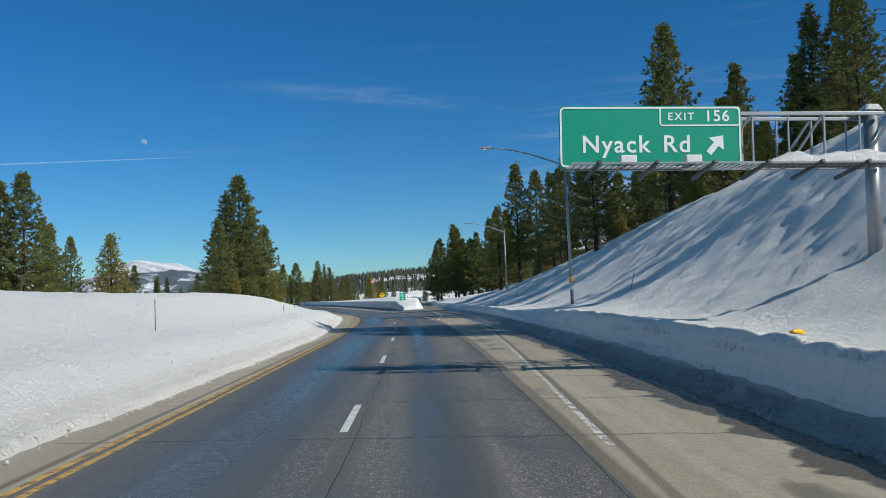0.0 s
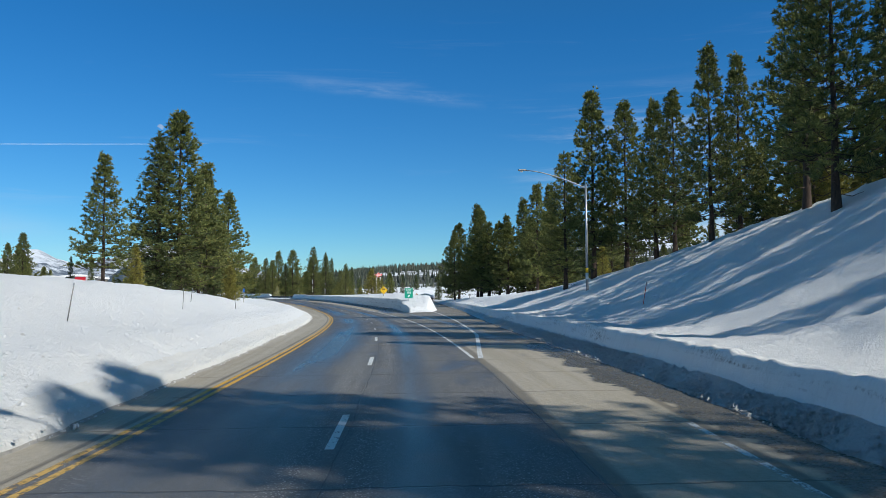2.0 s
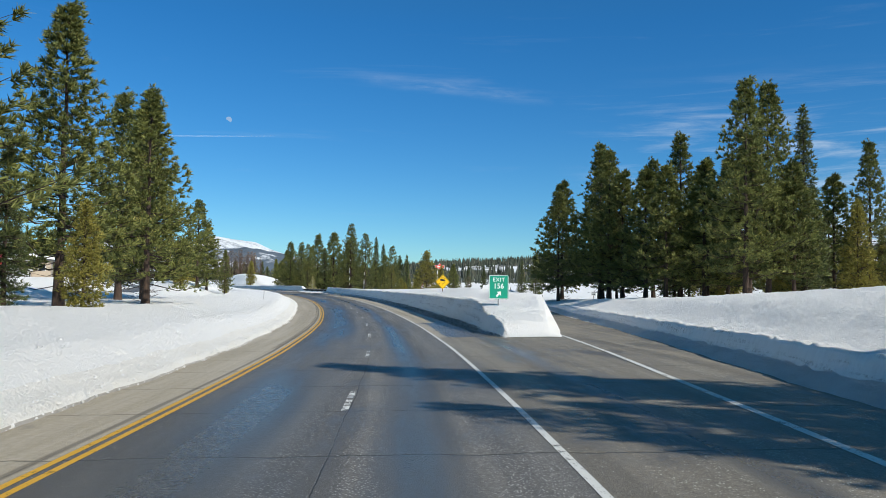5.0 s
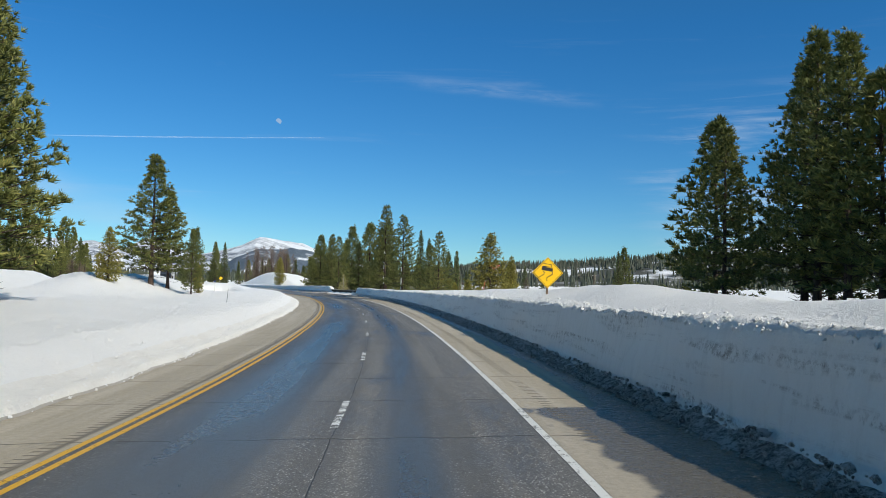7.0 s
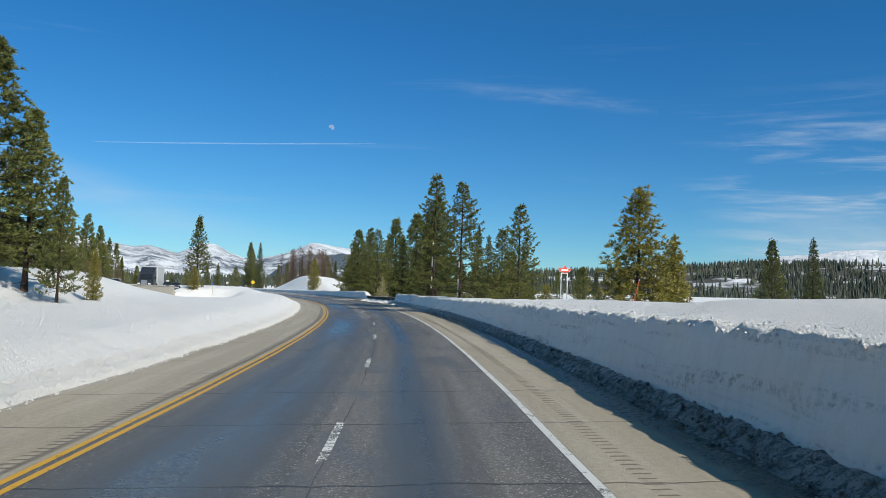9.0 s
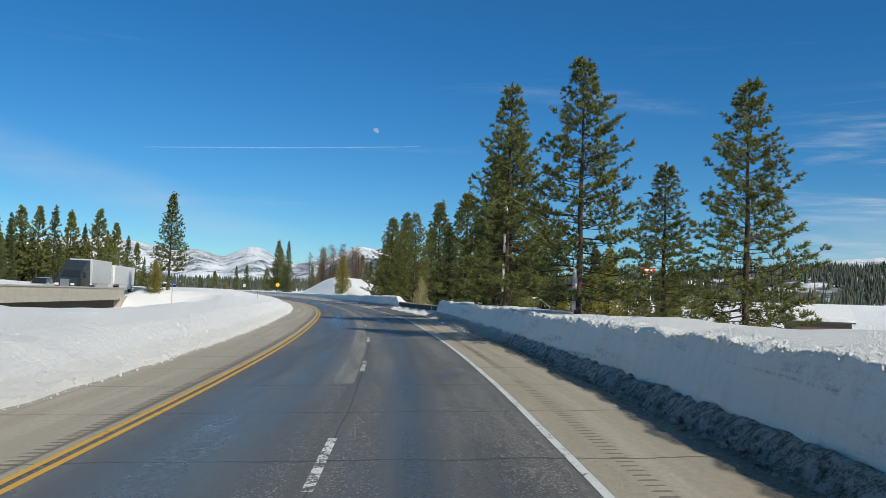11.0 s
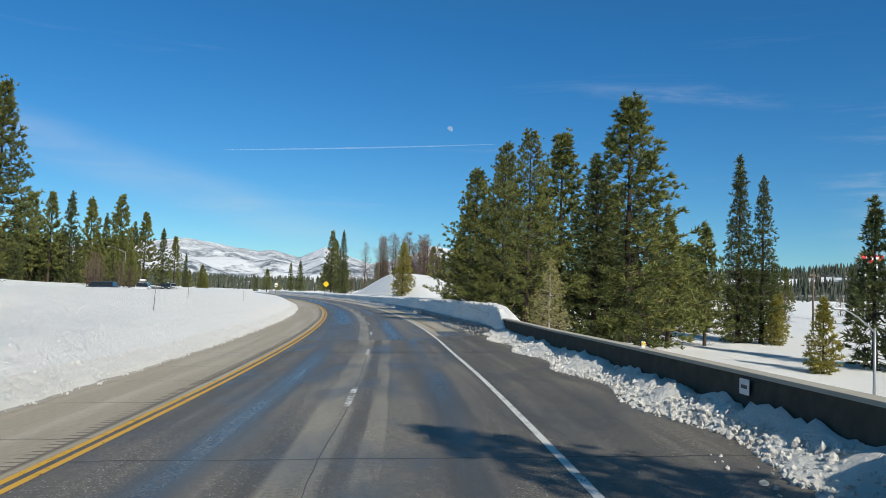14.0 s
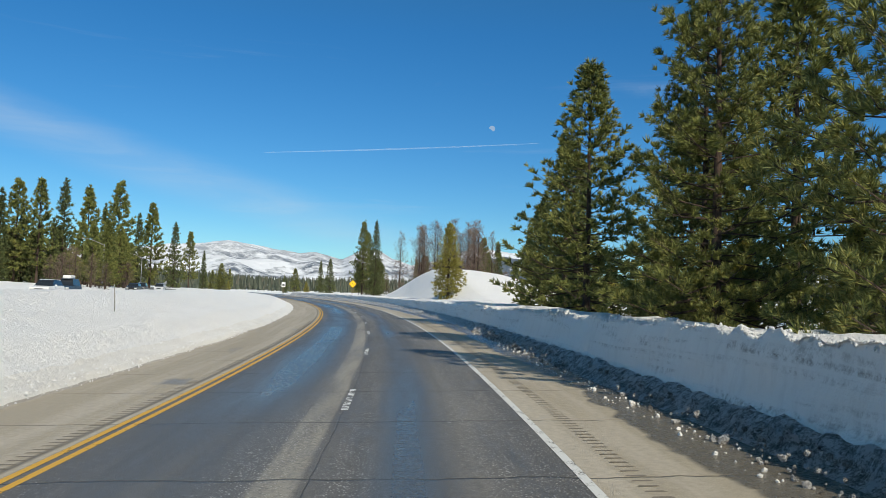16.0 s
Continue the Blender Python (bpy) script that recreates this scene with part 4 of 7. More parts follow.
s_h = np.arange(348, 398.1, 0.25)
f_h = np.array([0, .12, .25, .4, .55, .7, .85, 1.0])
l_h = (6.85 + 0.3 * np.sin(s_h * 0.7))[:, None] * (1 - f_h) + 7.95 * f_h
ss_h = np.broadcast_to(s_h[:, None], l_h.shape)
hh_h = (0.42 * soft(f_h * 1.1))[None] * (0.5 + 0.9 * fractal(ss_h / 0.7, l_h / 0.5, 91, 3)) + 0.25 * (fractal(ss_h / 0.3, l_h / 0.3, 95, 2) - 0.5) * (f_h > 0)
hh_h[:, 0] = -0.02
tagged(new("snow_heap", mesh("snow_heap", at(ss_h, l_h, hh_h).reshape(-1, 3), grid_faces(len(s_h), len(f_h)), DUSTY_SNOW, None, True)), "broken white snow heaped along the bridge barrier", "snow heap", "", "structure")

# ---- bridge barrier ----
s_b = split(345, 400, 1.5)
prof = [(7.85, 0.0), (7.98, 0.12), (8.06, 0.85), (8.06, 0.92), (8.34, 0.92), (8.34, 0.85), (8.36, -1.3), (7.85, -1.3)]
ss = np.repeat(s_b[:, None], len(prof) + 1, 1)
pl = np.array([q[0] for q in prof + prof[:1]])
ph = np.array([q[1] for q in prof + prof[:1]])
v = at(ss, np.broadcast_to(pl, ss.shape), np.broadcast_to(ph, ss.shape)).reshape(-1, 3)
barrier = thing("bridge_barrier", "dark grimy concrete barrier along the bridge edge", "barrier", None, "", "structure")
part("parapet", mesh("parapet", v, grid_faces(len(s_b), len(prof) + 1), BARRIER), barrier)
v = at(np.repeat(s_b[:, None], 5, 1), np.broadcast_to(np.array([8.03, 8.03, 8.38, 8.38, 8.03]), (len(s_b), 5)), np.broadcast_to(np.array([0.92, 1.0, 1.0, 0.92, 0.92]), (len(s_b), 5))).reshape(-1, 3)
part("coping", mesh("coping", v, grid_faces(len(s_b), 5), PALE_CONCRETE), barrier, "paler concrete coping")


# ---- trees ----
def trunk_mesh(name, rng, height, radius, limbs, mat=None):
    """Trunk and limbs in one mesh. limbs: rows of start, end, thickness."""
    vs, fs = [], []

    def add(pts, radii, sides):
        base = len(vs)
        for (x, y, z), r in zip(pts, radii):
            for k in range(sides):
                a = 2 * math.pi * k / sides
                vs.append((x + r * math.cos(a), y + r * math.sin(a), z))
        for i in range(len(pts) - 1):
            for k in range(sides):
                j = base + i * sides
                fs.append((j + k, j + (k + 1) % sides, j + sides + (k + 1) % sides, j + sides + k))

    n = 9
    pts = [(0.12 * radius * math.sin(i * 1.7), 0.12 * radius * math.cos(i * 2.1), height * i / n) for i in range(n + 1)]
    add(pts, [radius * (1.35 if i == 0 else 1 - 0.93 * i / n) for i in range(n + 1)], 9)
    for a, m, b, r in limbs:
        base = len(vs)
        for (x, y, z), q in ((a, r), (m, 0.7 * r), (b, 0.25 * r)):
            vs.extend([(x, y, z + q), (x + q, y - q * 0.5, z - q * 0.5), (x - q, y + q * 0.5, z - q * 0.5)])
        for j in (base, base + 3):
            for k in range(3):
                fs.append((j + k, j + (k + 1) % 3, j + 3 + (k + 1) % 3, j + 3 + k))
    return mesh(name, vs, fs, mat or BARK, None, True)


def tufts(centers, axes, sizes, rng, blades, width, slim=True):
    """Clusters of narrow needle blades that fan out from each centre about its axis; one island each."""
    n = len(centers)
    c = np.repeat(centers, blades, 0)
    d = rng.normal(size=(n * blades, 3))
    d /= np.linalg.norm(d, axis=1)[:, None]
    d = d + 1.15 * np.repeat(axes, blades, 0)
    d /= np.linalg.norm(d, axis=1)[:, None]
    size = np.repeat(sizes, blades)[:, None] * rng.uniform(0.65, 1.2, (n * blades, 1))
    side = np.cross(d, rng.normal(size=d.shape))
    side /= np.linalg.norm(side, axis=1)[:, None] + 1e-9
    w = width * size
    if slim:
        v = np.stack([c - side * w, c + side * w, c + size * d], 1).reshape(-1, 3)
        return v, np.arange(len(v)).reshape(-1, 3)
    tri = np.stack([c - 0.12 * size * d, c + 0.55 * size * d + side * w, c + size * d, c + 0.55 * size * d - side * w], 1)
    v = tri.reshape(-1, 3)
    f = np.arange(len(v)).reshape(-1, 4)
    return v, f


def pine(seed, height=20.0, spread=0.19, bare=0.12, droop=0.1, whorl=0.55, per=5, tuft=0.5, blades=13, width=0.13, needles=None, ragged=0.45, peak=0.8, slim=True, inner=0.8):
    """A conifer 'height' metres tall: trunk with limbs, and a crown of needle tufts carried by them."""
    rng = np.random.default_rng(seed)
    limbs, cs, ax, sz = [], [], [], []
    z = height * bare
    turn = 0.0
    while z < height * 0.985:
        f = (z - height * bare) / (height * (1 - bare))
        reach = height * spread * (min(1.0, 0.55 + f * 2.2) * (1 - f) ** peak + 0.03)
        for k in range(per if f < 0.9 else 4):
            if rng.random() < 0.10 * (1 - f) + 0.02:
                continue
            turn += 2 * math.pi / per + rng.uniform(-0.5, 0.5)
            r = reach * rng.uniform(1 - ragged, 1 + 0.45 * ragged)
            lift = (0.55 * f - droop) + rng.uniform(-0.15, 0.2)
            z0 = z + rng.uniform(-0.5, 0.5) * whorl
            dirv = np.array([math.cos(turn), math.sin(turn), 0])
            a = np.array([0, 0, z0])
            m = a + dirv * r * 0.55 + np.array([0, 0, r * (lift - 0.12) * 0.55])
            b = a + dirv * r + np.array([0, 0, r * (lift + 0.10)])
            limbs.append((a, m, b, 0.012 * height * 0.22 * (1 - 0.75 * f) + 0.012))
            count = max(2, int(r / (0.36 * tuft / 0.5)))
            for j in range(count):
                g = 1 - (j / count) * (inner if f < 0.5 else 0.92)
                q = (m + (b - m) * (g - 0.55) / 0.45) if g > 0.55 else (a + (m - a) * g / 0.55)
                fan = 0.24 * r * (1.15 - g) + 0.12
                for _ in range(2 if g > 0.4 else 1):
                    off = rng.normal(size=3) * np.array([fan, fan, 0.45 * fan])
                    cs.append(q + off)
                    ax.append(dirv * 0.6 + off * 0.4 / (fan + 0.05) + np.array([0, 0, 0.45]))
                    sz.append(tuft * rng.uniform(0.7, 1.15) * (0.72 + 0.28 * (1 - f)))
        z += whorl * rng.uniform(0.75, 1.25) * (1.0 - 0.35 * f)
    for k in range(6):
        cs.append(np.array([0, 0, height * (0.985 + 0.004 * k)]))
        ax.append(np.array([0, 0, 1.0])), sz.append(tuft * 0.7)
    v, f = tufts(np.array(cs), np.array(ax), np.array(sz), rng, blades, width, slim)
    return trunk_mesh("trunk", rng, height, 0.0115 * height + 0.05, limbs), mesh("crown", v, f, needles or PINE)


def long_pine(seed, spread, bare, whorl, per, twigs, ends, tuft, blades, width, peak, height=20.0):
    """A long-needled pine: limbs that curve up, side twigs along them, and a brush of needles at the ends of each."""
    rng = np.random.default_rng(seed)
    limbs, cs, ax, sz = [], [], [], []
    turn, z = 0.0, height * bare * 0.35
    while z < height * 0.985:
        f = (z - height * bare) / (height * (1 - bare))
        live = f >= 0
        g0 = max(f, 0.0)
        reach = height * spread * (min(1.0, 0.62 + g0 * 2.4) * (1 - g0) ** peak + 0.035)
        for k in range(per if live else 2):
            if rng.random() < 0.12 * (1 - g0):
                continue
            turn += 2 * math.pi / per + rng.uniform(-0.6, 0.6)
            r = reach * rng.uniform(0.62, 1.14) * (1.0 if live else 0.55)
            lift = 0.75 * g0 - 0.12 + rng.uniform(-0.12, 0.14)
            z0 = z + rng.uniform(-0.5, 0.5) * whorl
            out = np.array([math.cos(turn), math.sin(turn), 0.0])
            side = np.array([-out[1], out[0], 0.0])
            a = np.array([0, 0, z0])
            m = a + out * r * 0.55 + np.array([0, 0, r * (lift - 0.10) * 0.55])
            b = a + out * r + side * r * rng.uniform(-0.18, 0.18) + np.array([0, 0, r * (lift + 0.14)])
            thick = 0.02 + 0.05 * (1 - g0) * r / (height * spread)
            limbs.append((a, m, b, thick))
            if not live:
                continue
            count = max(2, int(r * twigs))
            for j in range(count + 1):
                g = 0.28 + 0.72 * (j + rng.random() * 0.6) / count if j < count else 1.0
                g = min(g, 1.0)
                q = (m + (b - m) * (g - 0.55) / 0.45) if g > 0.55 else (a + (m - a) * g / 0.55)
                way = out * rng.uniform(0.35, 0.9) + side * (rng.choice((-1, 1)) * rng.uniform(0.35, 1.0) if j < count else rng.uniform(-0.2, 0.2)) + np.array([0, 0, rng.uniform(0.05, 0.55)])
                way /= np.linalg.norm(way)
                length = (0.30 + 0.22 * r * (1.1 - g)) * rng.uniform(0.6, 1.2) if j < count else 0.12
                tip = q + way * length
                limbs.append((q, (q + tip) / 2, tip, 0.012))
                for e in range(ends):
                    c = q + (tip - q) * (1 - 0.42 * e) if e < 2 else tip + rng.normal(size=3) * 0.55 * tuft
                    cs.append(c), ax.append(way * 0.9 + np.array([0, 0, 0.35])), sz.append(tuft * rng.uniform(0.75, 1.15))
        z += whorl * rng.uniform(0.7, 1.3) * (1.0 - 0.3 * g0)
    for k in range(6):
        cs.append(np.array([0, 0, height * (0.985 + 0.004 * k)]))
        ax.append(np.array([0, 0, 1.0])), sz.append(tuft * 0.8)
    v, q = tufts(np.array(cs), np.array(ax), np.array(sz), rng, blades, width, True)
    return trunk_mesh("trunk", rng, height, 0.0115 * height + 0.05, limbs), mesh("crown", v, q, PINE)


KINDS = {}
for k in range(4):
    form = ((0.275, 0.30, 0.255, 0.285)[k], (0.14, 0.11, 0.18, 0.10)[k])
    KINDS["pine", k] = long_pine(100 + k, *form, 0.58, 6, 1.9, 3, 0.41, 16, 0.11, (1.18, 1.08, 1.2, 1.25)[k])
    KINDS["pine_far", k] = long_pine(120 + k, *form, 0.78, 6, 1.25, 2, 0.70, 13, 0.14, (1.18, 1.08, 1.2, 1.25)[k])
KINDS["pine", 4] = long_pine(108, 0.21, 0.42, 0.58, 6, 1.9, 3, 0.41, 16, 0.11, 0.9)
for k in range(3):
    KINDS["near", k] = long_pine(400 + k, (0.25, 0.27, 0.23)[k], (0.13, 0.17, 0.12)[k], 0.56, 5, 2.8, 3, 0.33, 30, 0.062, (0.95, 0.9, 1.0)[k])
for k in range(3):
    KINDS["fir", k] = pine(200 + k, 20.0, (0.15, 0.175, 0.135)[k], 0.03, 0.24, 0.45, 6, 0.50, 12, 0.10, FIR, 0.25, (1.05, 1.0, 1.1)[k])
    KINDS["fir_far", k] = pine(220 + k, 20.0, (0.15, 0.175, 0.135)[k], 0.03, 0.24, 0.72, 6, 0.85, 9, 0.13, FIR, 0.25, (1.05, 1.0, 1.1)[k])
for k in range(2):
    KINDS["cedar", k] = pine(300 + k, 10.0, (0.23, 0.26)[k], 0.02, -0.1, 0.30, 6, 0.40, 13, 0.10, CEDAR, 0.35, (1.0, 0.9)[k])
    KINDS["cedar_far", k] = pine(320 + k, 10.0, (0.23, 0.26)[k], 0.02, -0.1, 0.45, 6, 0.62, 9, 0.13, CEDAR, 0.35, (1.0, 0.9)[k])
for k in range(2):
    KINDS["bare", k] = pine(500 + k, 10.0, (0.2, 0.26)[k], 0.08, -0.5, 0.55, 5, 0.7, 6, 0.025, BROWN_TWIG, 0.5, 0.6)
DEAD_WOOD = plain("bleached_dead_wood", (0.42, 0.38, 0.32), 0.8, 0.0, 0.25, 4.0)
KINDS["dead", 0] = pine(520, 10.0, 0.30, 0.04, 0.16, 0.62, 8, 0.30, 12, 0.10, needle_material("sparse_dry_sprays", (0.20, 0.19, 0.07), (0.44, 0.39, 0.16), (0.46, 0.38, 0.22)), 0.12, 1.0, True, 0.9)
KINDS["dead", 0][0].materials[0] = DEAD_WOOD
WORDS = {"pine": ("pine_tree", "pine tree", "dark green pine with ragged limbs standing in deep snow"), "fir": ("fir_tree", "fir tree", "narrow dense dark green fir standing in snow"),
         "cedar": ("cedar_tree", "cedar tree", "small bushy yellow-green cedar standing in snow"), "bare": ("bare_tree", "tree", "leafless grey-brown broadleaf tree in the snow"), "dead": ("dead_fir", "fir tree", "sparse half-dead fir with a bleached trunk"), "near": ("pine_tree", "pine tree", "tall roadside pine with open limbs and long needle tufts")}
random.seed(7)


def sheet_height(s, l):
    """Height of the snow over the road at a place."""
    q = at(s, l)
    x, y = np.array([q[0]]), np.array([q[1]])
    fl0, fr0 = float(foot_left(s)), float(foot_right(s))
    if l < fl0:
        return float(ground_left(np.array([s]), np.array([fl0 - l]), x, y)[0])
    if l > fr0:
        return float(ground_right(np.array([s]), np.array([l]), np.array([l - fr0]), x, y)[0])
    return -0.1


def tree(kind, n, s, l, top, group="", lean=0.0, girth=1.0, label=""):
    """A tree whose tip stands 'top' metres over the road."""
    l, top = far(l), rise(top)
    base = sheet_height(s, l) - 0.15
    trunk, crown = KINDS[kind, n]
    kind = kind.replace('_far', '')
    ref = 10.0 if kind in ('cedar', 'bare', 'dead') else 20.0
    k = (top - base) / ref
    name, cat, words = WORDS[kind]
    m = stand(s, l, base, random.uniform(0, 360)) @ Matrix.Rotation(radians(lean), 4, "X") @ Matrix.Diagonal((k * girth, k * girth, k, 1))
    ob = thing(name, label or words, cat, m, group)
    part("trunk", trunk, ob, "rough grey-brown bark")
    part("crown", crown, ob)
    return ob


# trees whose places are known: kind, form, station, offset, height of the tip over the road
for row in (("pine", 1, 168.5, -26.0, 29.6, 1.2), ("fir", 1, 166.0, -28.5, 26.5, 1.5), ("pine", 0, 189.5, -24.6, 25.4, 1.15), ("pine", 3, 206.0, -21.8, 23.0, 1.15), ("pine", 2, 127.8, -25.7, 16.3, 1.1),
            ("cedar", 0, 131.0, -23.5, 8.0, 1.0), ("fir", 0, 172.0, -21.5, 12.0, 1.1), ("cedar", 1, 181.0, -20.0, 9.0, 1.0), ("pine", 0, 276.9, -25.8, 18.5, 1.3), ("pine", 2, 280.0, -24.3, 14.5, 1.2), ("cedar", 0, 260.7, -26.8, 8.3, 1.4), ("cedar", 1, 284.0, -21.0, 5.0, 0.8),
            ("pine", 1, 276.5, -20.8, 9.4, 0.8), ("pine", 2, 408.0, -28.2, 17.7, 0.95), ("cedar", 1, 392.0, -27.8, 6.3, 1.2), ("cedar", 0, 394.5, -26.3, 3.8, 1.0)):
    tree(row[0], row[1], row[2], row[3], row[4], "trees in the snowy median", 0.0, row[5])
tree("pine", 0, 226.0, -26.3, 25.5, "trees in the snowy median", 0.0, 1.15)
tree("pine", 2, 222.5, -28.5, 26.0, "trees in the snowy median", 0.0, 1.1)
tree("pine", 3, 231.5, -27.2, 23.5, "trees in the snowy median", 0.0, 1.1)
for row in (("pine", 0, 88.0, 23.5, 22.0, 1.0), ("pine", 2, 95.0, 26.0, 23.5, 1.0), ("pine", 3, 106.0, 25.0, 21.0, 0.9), ("pine", 1, 74.0, 27.0, 24.0, 1.0), ("pine", 2, 108.0, 28.3, 20.9, 0.9), ("pine", 1, 80.8, 30.1, 30.0, 1.0), ("pine", 0, 82.0, 38.4, 25.9, 1.0), ("pine", 2, 70.0, 38.3, 23.2, 1.0), ("pine", 1, 58.0, 36.5, 25.3, 1.0), ("pine", 4, 42.0, 29.5, 33.0, 1.0), ("pine", 4, 40.0, 33.5, 34.0, 1.0), ("pine", 4, 35.0, 29.5, 28.0, 1.1), ("pine", 4, 38.0, 27.0, 27.0, 1.1), ("pine", 4, 45.0, 31.0, 35.0, 1.0), ("fir", 0, 34.0, 33.0, 27.0, 1.2), ("pine", 2, 132.0, 24.1, 24.4, 1.0), ("pine", 1, 130.0, 27.1, 22.7, 1.0), ("pine", 3, 124.0, 27.9, 21.5, 1.0), ("pine", 0, 120.0, 28.1, 21.2, 1.0), ("near", 2, 128.0, 19.8, 17.0, 1.1), ("pine", 0, 197.5, 37.7, 23.8, 1.0), ("fir", 2, 199.4, 45.2, 22.2, 1.1),
            ("pine", 2, 227.6, 35.1, 21.9, 1.1), ("pine", 3, 238.4, 38.4, 23.3, 1.0), ("pine", 1, 240.6, 32.1, 17.4, 1.05), ("pine", 0, 232.2, 35.6, 23.4, 1.05), ("pine", 3, 228.0, 45.9, 25.0, 1.0), ("pine", 2, 226.0, 40.9, 20.5, 1.0), ("pine", 1, 199.0, 41.0, 24.0, 0.9), ("cedar", 1, 201.0, 43.8, 15.4, 0.9), ("pine", 2, 205.0, 57.1, 19.8, 0.9), ("pine", 3, 208.0, 63.9, 19.8, 0.85), ("pine", 0, 212.0, 73.4, 13.4, 1.0), ("cedar", 0, 203.0, 54.0, 13.0, 0.9)):
    tree(row[0], row[1], row[2], row[3], row[4], "trees on the slope by the exit", 0.0, row[5])
for row in (("cedar", 1, 272.5, 16.9, 9.2, 1.3), ("cedar", 0, 275.5, 20.5, 6.5, 1.0), ("near", 1, 312.4, 10.8, 14.6, 1.05), ("near", 0, 331.3, 10.5, 18.4, 1.0), ("near", 1, 334.4, 11.4, 15.5, 0.95), ("near", 2, 336.6, 10.6, 14.0, 0.9), ("near", 2, 314.3, 16.1, 9.8, 1.25), ("near", 0, 303.8, 15.6, 11.5, 1.1), ("near", 0, 345.5, 13.0, 14.5, 0.9), ("fir", 1, 299.0, 45.8, 9.0, 1.0), ("pine", 2, 338.0, 67.0, 12.0, 1.0), ("cedar", 0, 362.4, 30.0, 8.2, 0.9), ("cedar", 1, 366.5, 34.0, 4.3, 1.1), ("cedar", 0, 360.2, 33.4, 3.2, 1.1), ("cedar", 1, 357.9, 36.0, 3.9, 1.0), ("cedar", 1, 371.1, 31.0, 5.9, 1.1), ("bare", 1, 417.9, 16.7, 4.2, 1.0), ("bare", 0, 421.0, 18.0, 4.0, 1.0),
            ("pine", 1, 418.3, 24.4, 21.4, 1.25), ("fir", 1, 416.0, 20.5, 15.5, 1.4), ("pine", 2, 437.0, 23.2, 21.8, 1.15), ("near", 0, 426.5, 14.0, 18.2, 1.0), ("near", 2, 428.6, 14.4, 17.0, 0.9), ("dead", 0, 404.0, 13.3, 5.1, 1.0), ("near", 1, 413.0, 13.5, 16.5, 0.9), ("pine", 1, 451.1, 15.6, 19.1, 1.1), ("fir", 2, 445.0, 50.7, 22.4, 1.0), ("fir", 0, 444.0, 53.5, 19.5, 1.0),
            ("pine", 3, 438.1, 37.4, 12.3, 1.3), ("cedar", 1, 422.1, 17.3, 5.6, 1.0), ("pine", 3, 464.0, 17.5, 16.5, 1.1), ("fir", 1, 430.0, 30.0, 15.0, 1.3), ("fir", 2, 474.0, 22.0, 17.0, 1.3), ("pine", 0, 459.0, 27.0, 18.0, 1.2),
            ("cedar", 0, 517.0, 15.5, 13.2, 1.15), ("pine", 2, 662.0, 27.0, 25.7, 0.8), ("fir", 1, 648.0, 27.6, 25.3, 0.85), ("pine", 1, 670.5, 31.0, 22.5, 0.9)):
    tree(row[0], row[1], row[2], row[3], row[4], "trees beyond the right shoulder", 0.0, row[5])

rng = random.Random(31)
for row in ((589.9, 24.0, 19.0), (604.3, 31.9, 21.6), (582.5, 30.5, 19.6), (596.6, 38.7, 22.4), (585.5, 39.3, 21.1), (569.5, 37.8, 19.3)):
    for k in range(3):
        tree("bare", rng.randrange(2), row[0] + rng.uniform(-6, 6), row[1] + rng.uniform(-4, 4), row[2] - rng.uniform(0, 3.5), "wood behind the snowy knoll", 0.0, rng.uniform(0.6, 0.85))

# woods, tree by tree but placed freely: station range, offset range, count, heights, kinds
def wood(count, s0, s1, l0, l1, low, high, kinds, group, seed):
    rng = random.Random(seed)
    for _ in range(count):
        kind = rng.choice(kinds)
        n = rng.randrange({"pine": 4, "fir": 3, "cedar": 2, "bare": 2}[kind])
        s, l = rng.uniform(s0, s1), rng.uniform(l0, l1)
        g = sheet_height(s, l)
        size = rng.uniform(low, high) * (0.5 if kind in ('cedar', 'bare') else 1.0)
        tree(kind if kind == 'bare' else kind + '_far', n, s, l, g + size, group, 0.0, rng.uniform(0.85, 1.25))


wood(60, 58, 134, 30, 64, 11, 17, ("pine", "pine", "fir", "pine", "cedar"), "wood on the right hillside", 1)
wood(34, 196, 252, 36, 80, 13, 20, ("pine", "pine", "fir", "cedar"), "wood beyond the exit", 2)
wood(26, 414, 485, 18, 60, 10, 17, ("pine", "fir", "cedar"), "wood below the bridge", 3)
for row in (("fir", 0, 700.0, -88.3, 32.8, 0.9), ("pine", 1, 705.0, -83.9, 36.6, 0.9), ("pine", 2, 700.0, -76.7, 36.7, 0.9), ("fir", 1, 706.0, -69.5, 38.3, 0.9),
            ("pine", 3, 712.0, -61.8, 37.2, 0.9), ("fir", 2, 705.0, -56.3, 30.5, 0.9), ("pine", 1, 690.0, -51.8, 36.8, 0.9), ("fir", 0, 715.0, -44.4, 28.5, 0.9),
            ("pine", 0, 720.0, -39.6, 33.1, 0.9), ("fir", 1, 745.0, -28.5, 28.4, 0.9), ("pine", 2, 760.0, -20.6, 25.7, 0.9), ("fir", 2, 780.0, -11.8, 18.7, 0.9)):
    tree(row[0] + "_far", row[1], row[2], row[3], row[4], "wood across the freeway", 0.0, row[5])
wood(60, 690, 800, -125, -70, 16, 24, ("pine", "fir", "fir", "pine"), "wood across the freeway", 14)
wood(34, 590, 690, -150, -90, 18, 26, ("pine", "fir", "fir", "cedar"), "wood across the freeway", 4)
wood(60, 580, 800, -60, -47, 10, 20, ("cedar", "bare", "bare", "pine", "bare"), "wood across the freeway", 5)
wood(18, 760, 880, -62, -42, 15, 24, ("fir", "pine", "fir"), "wood across the freeway", 15)
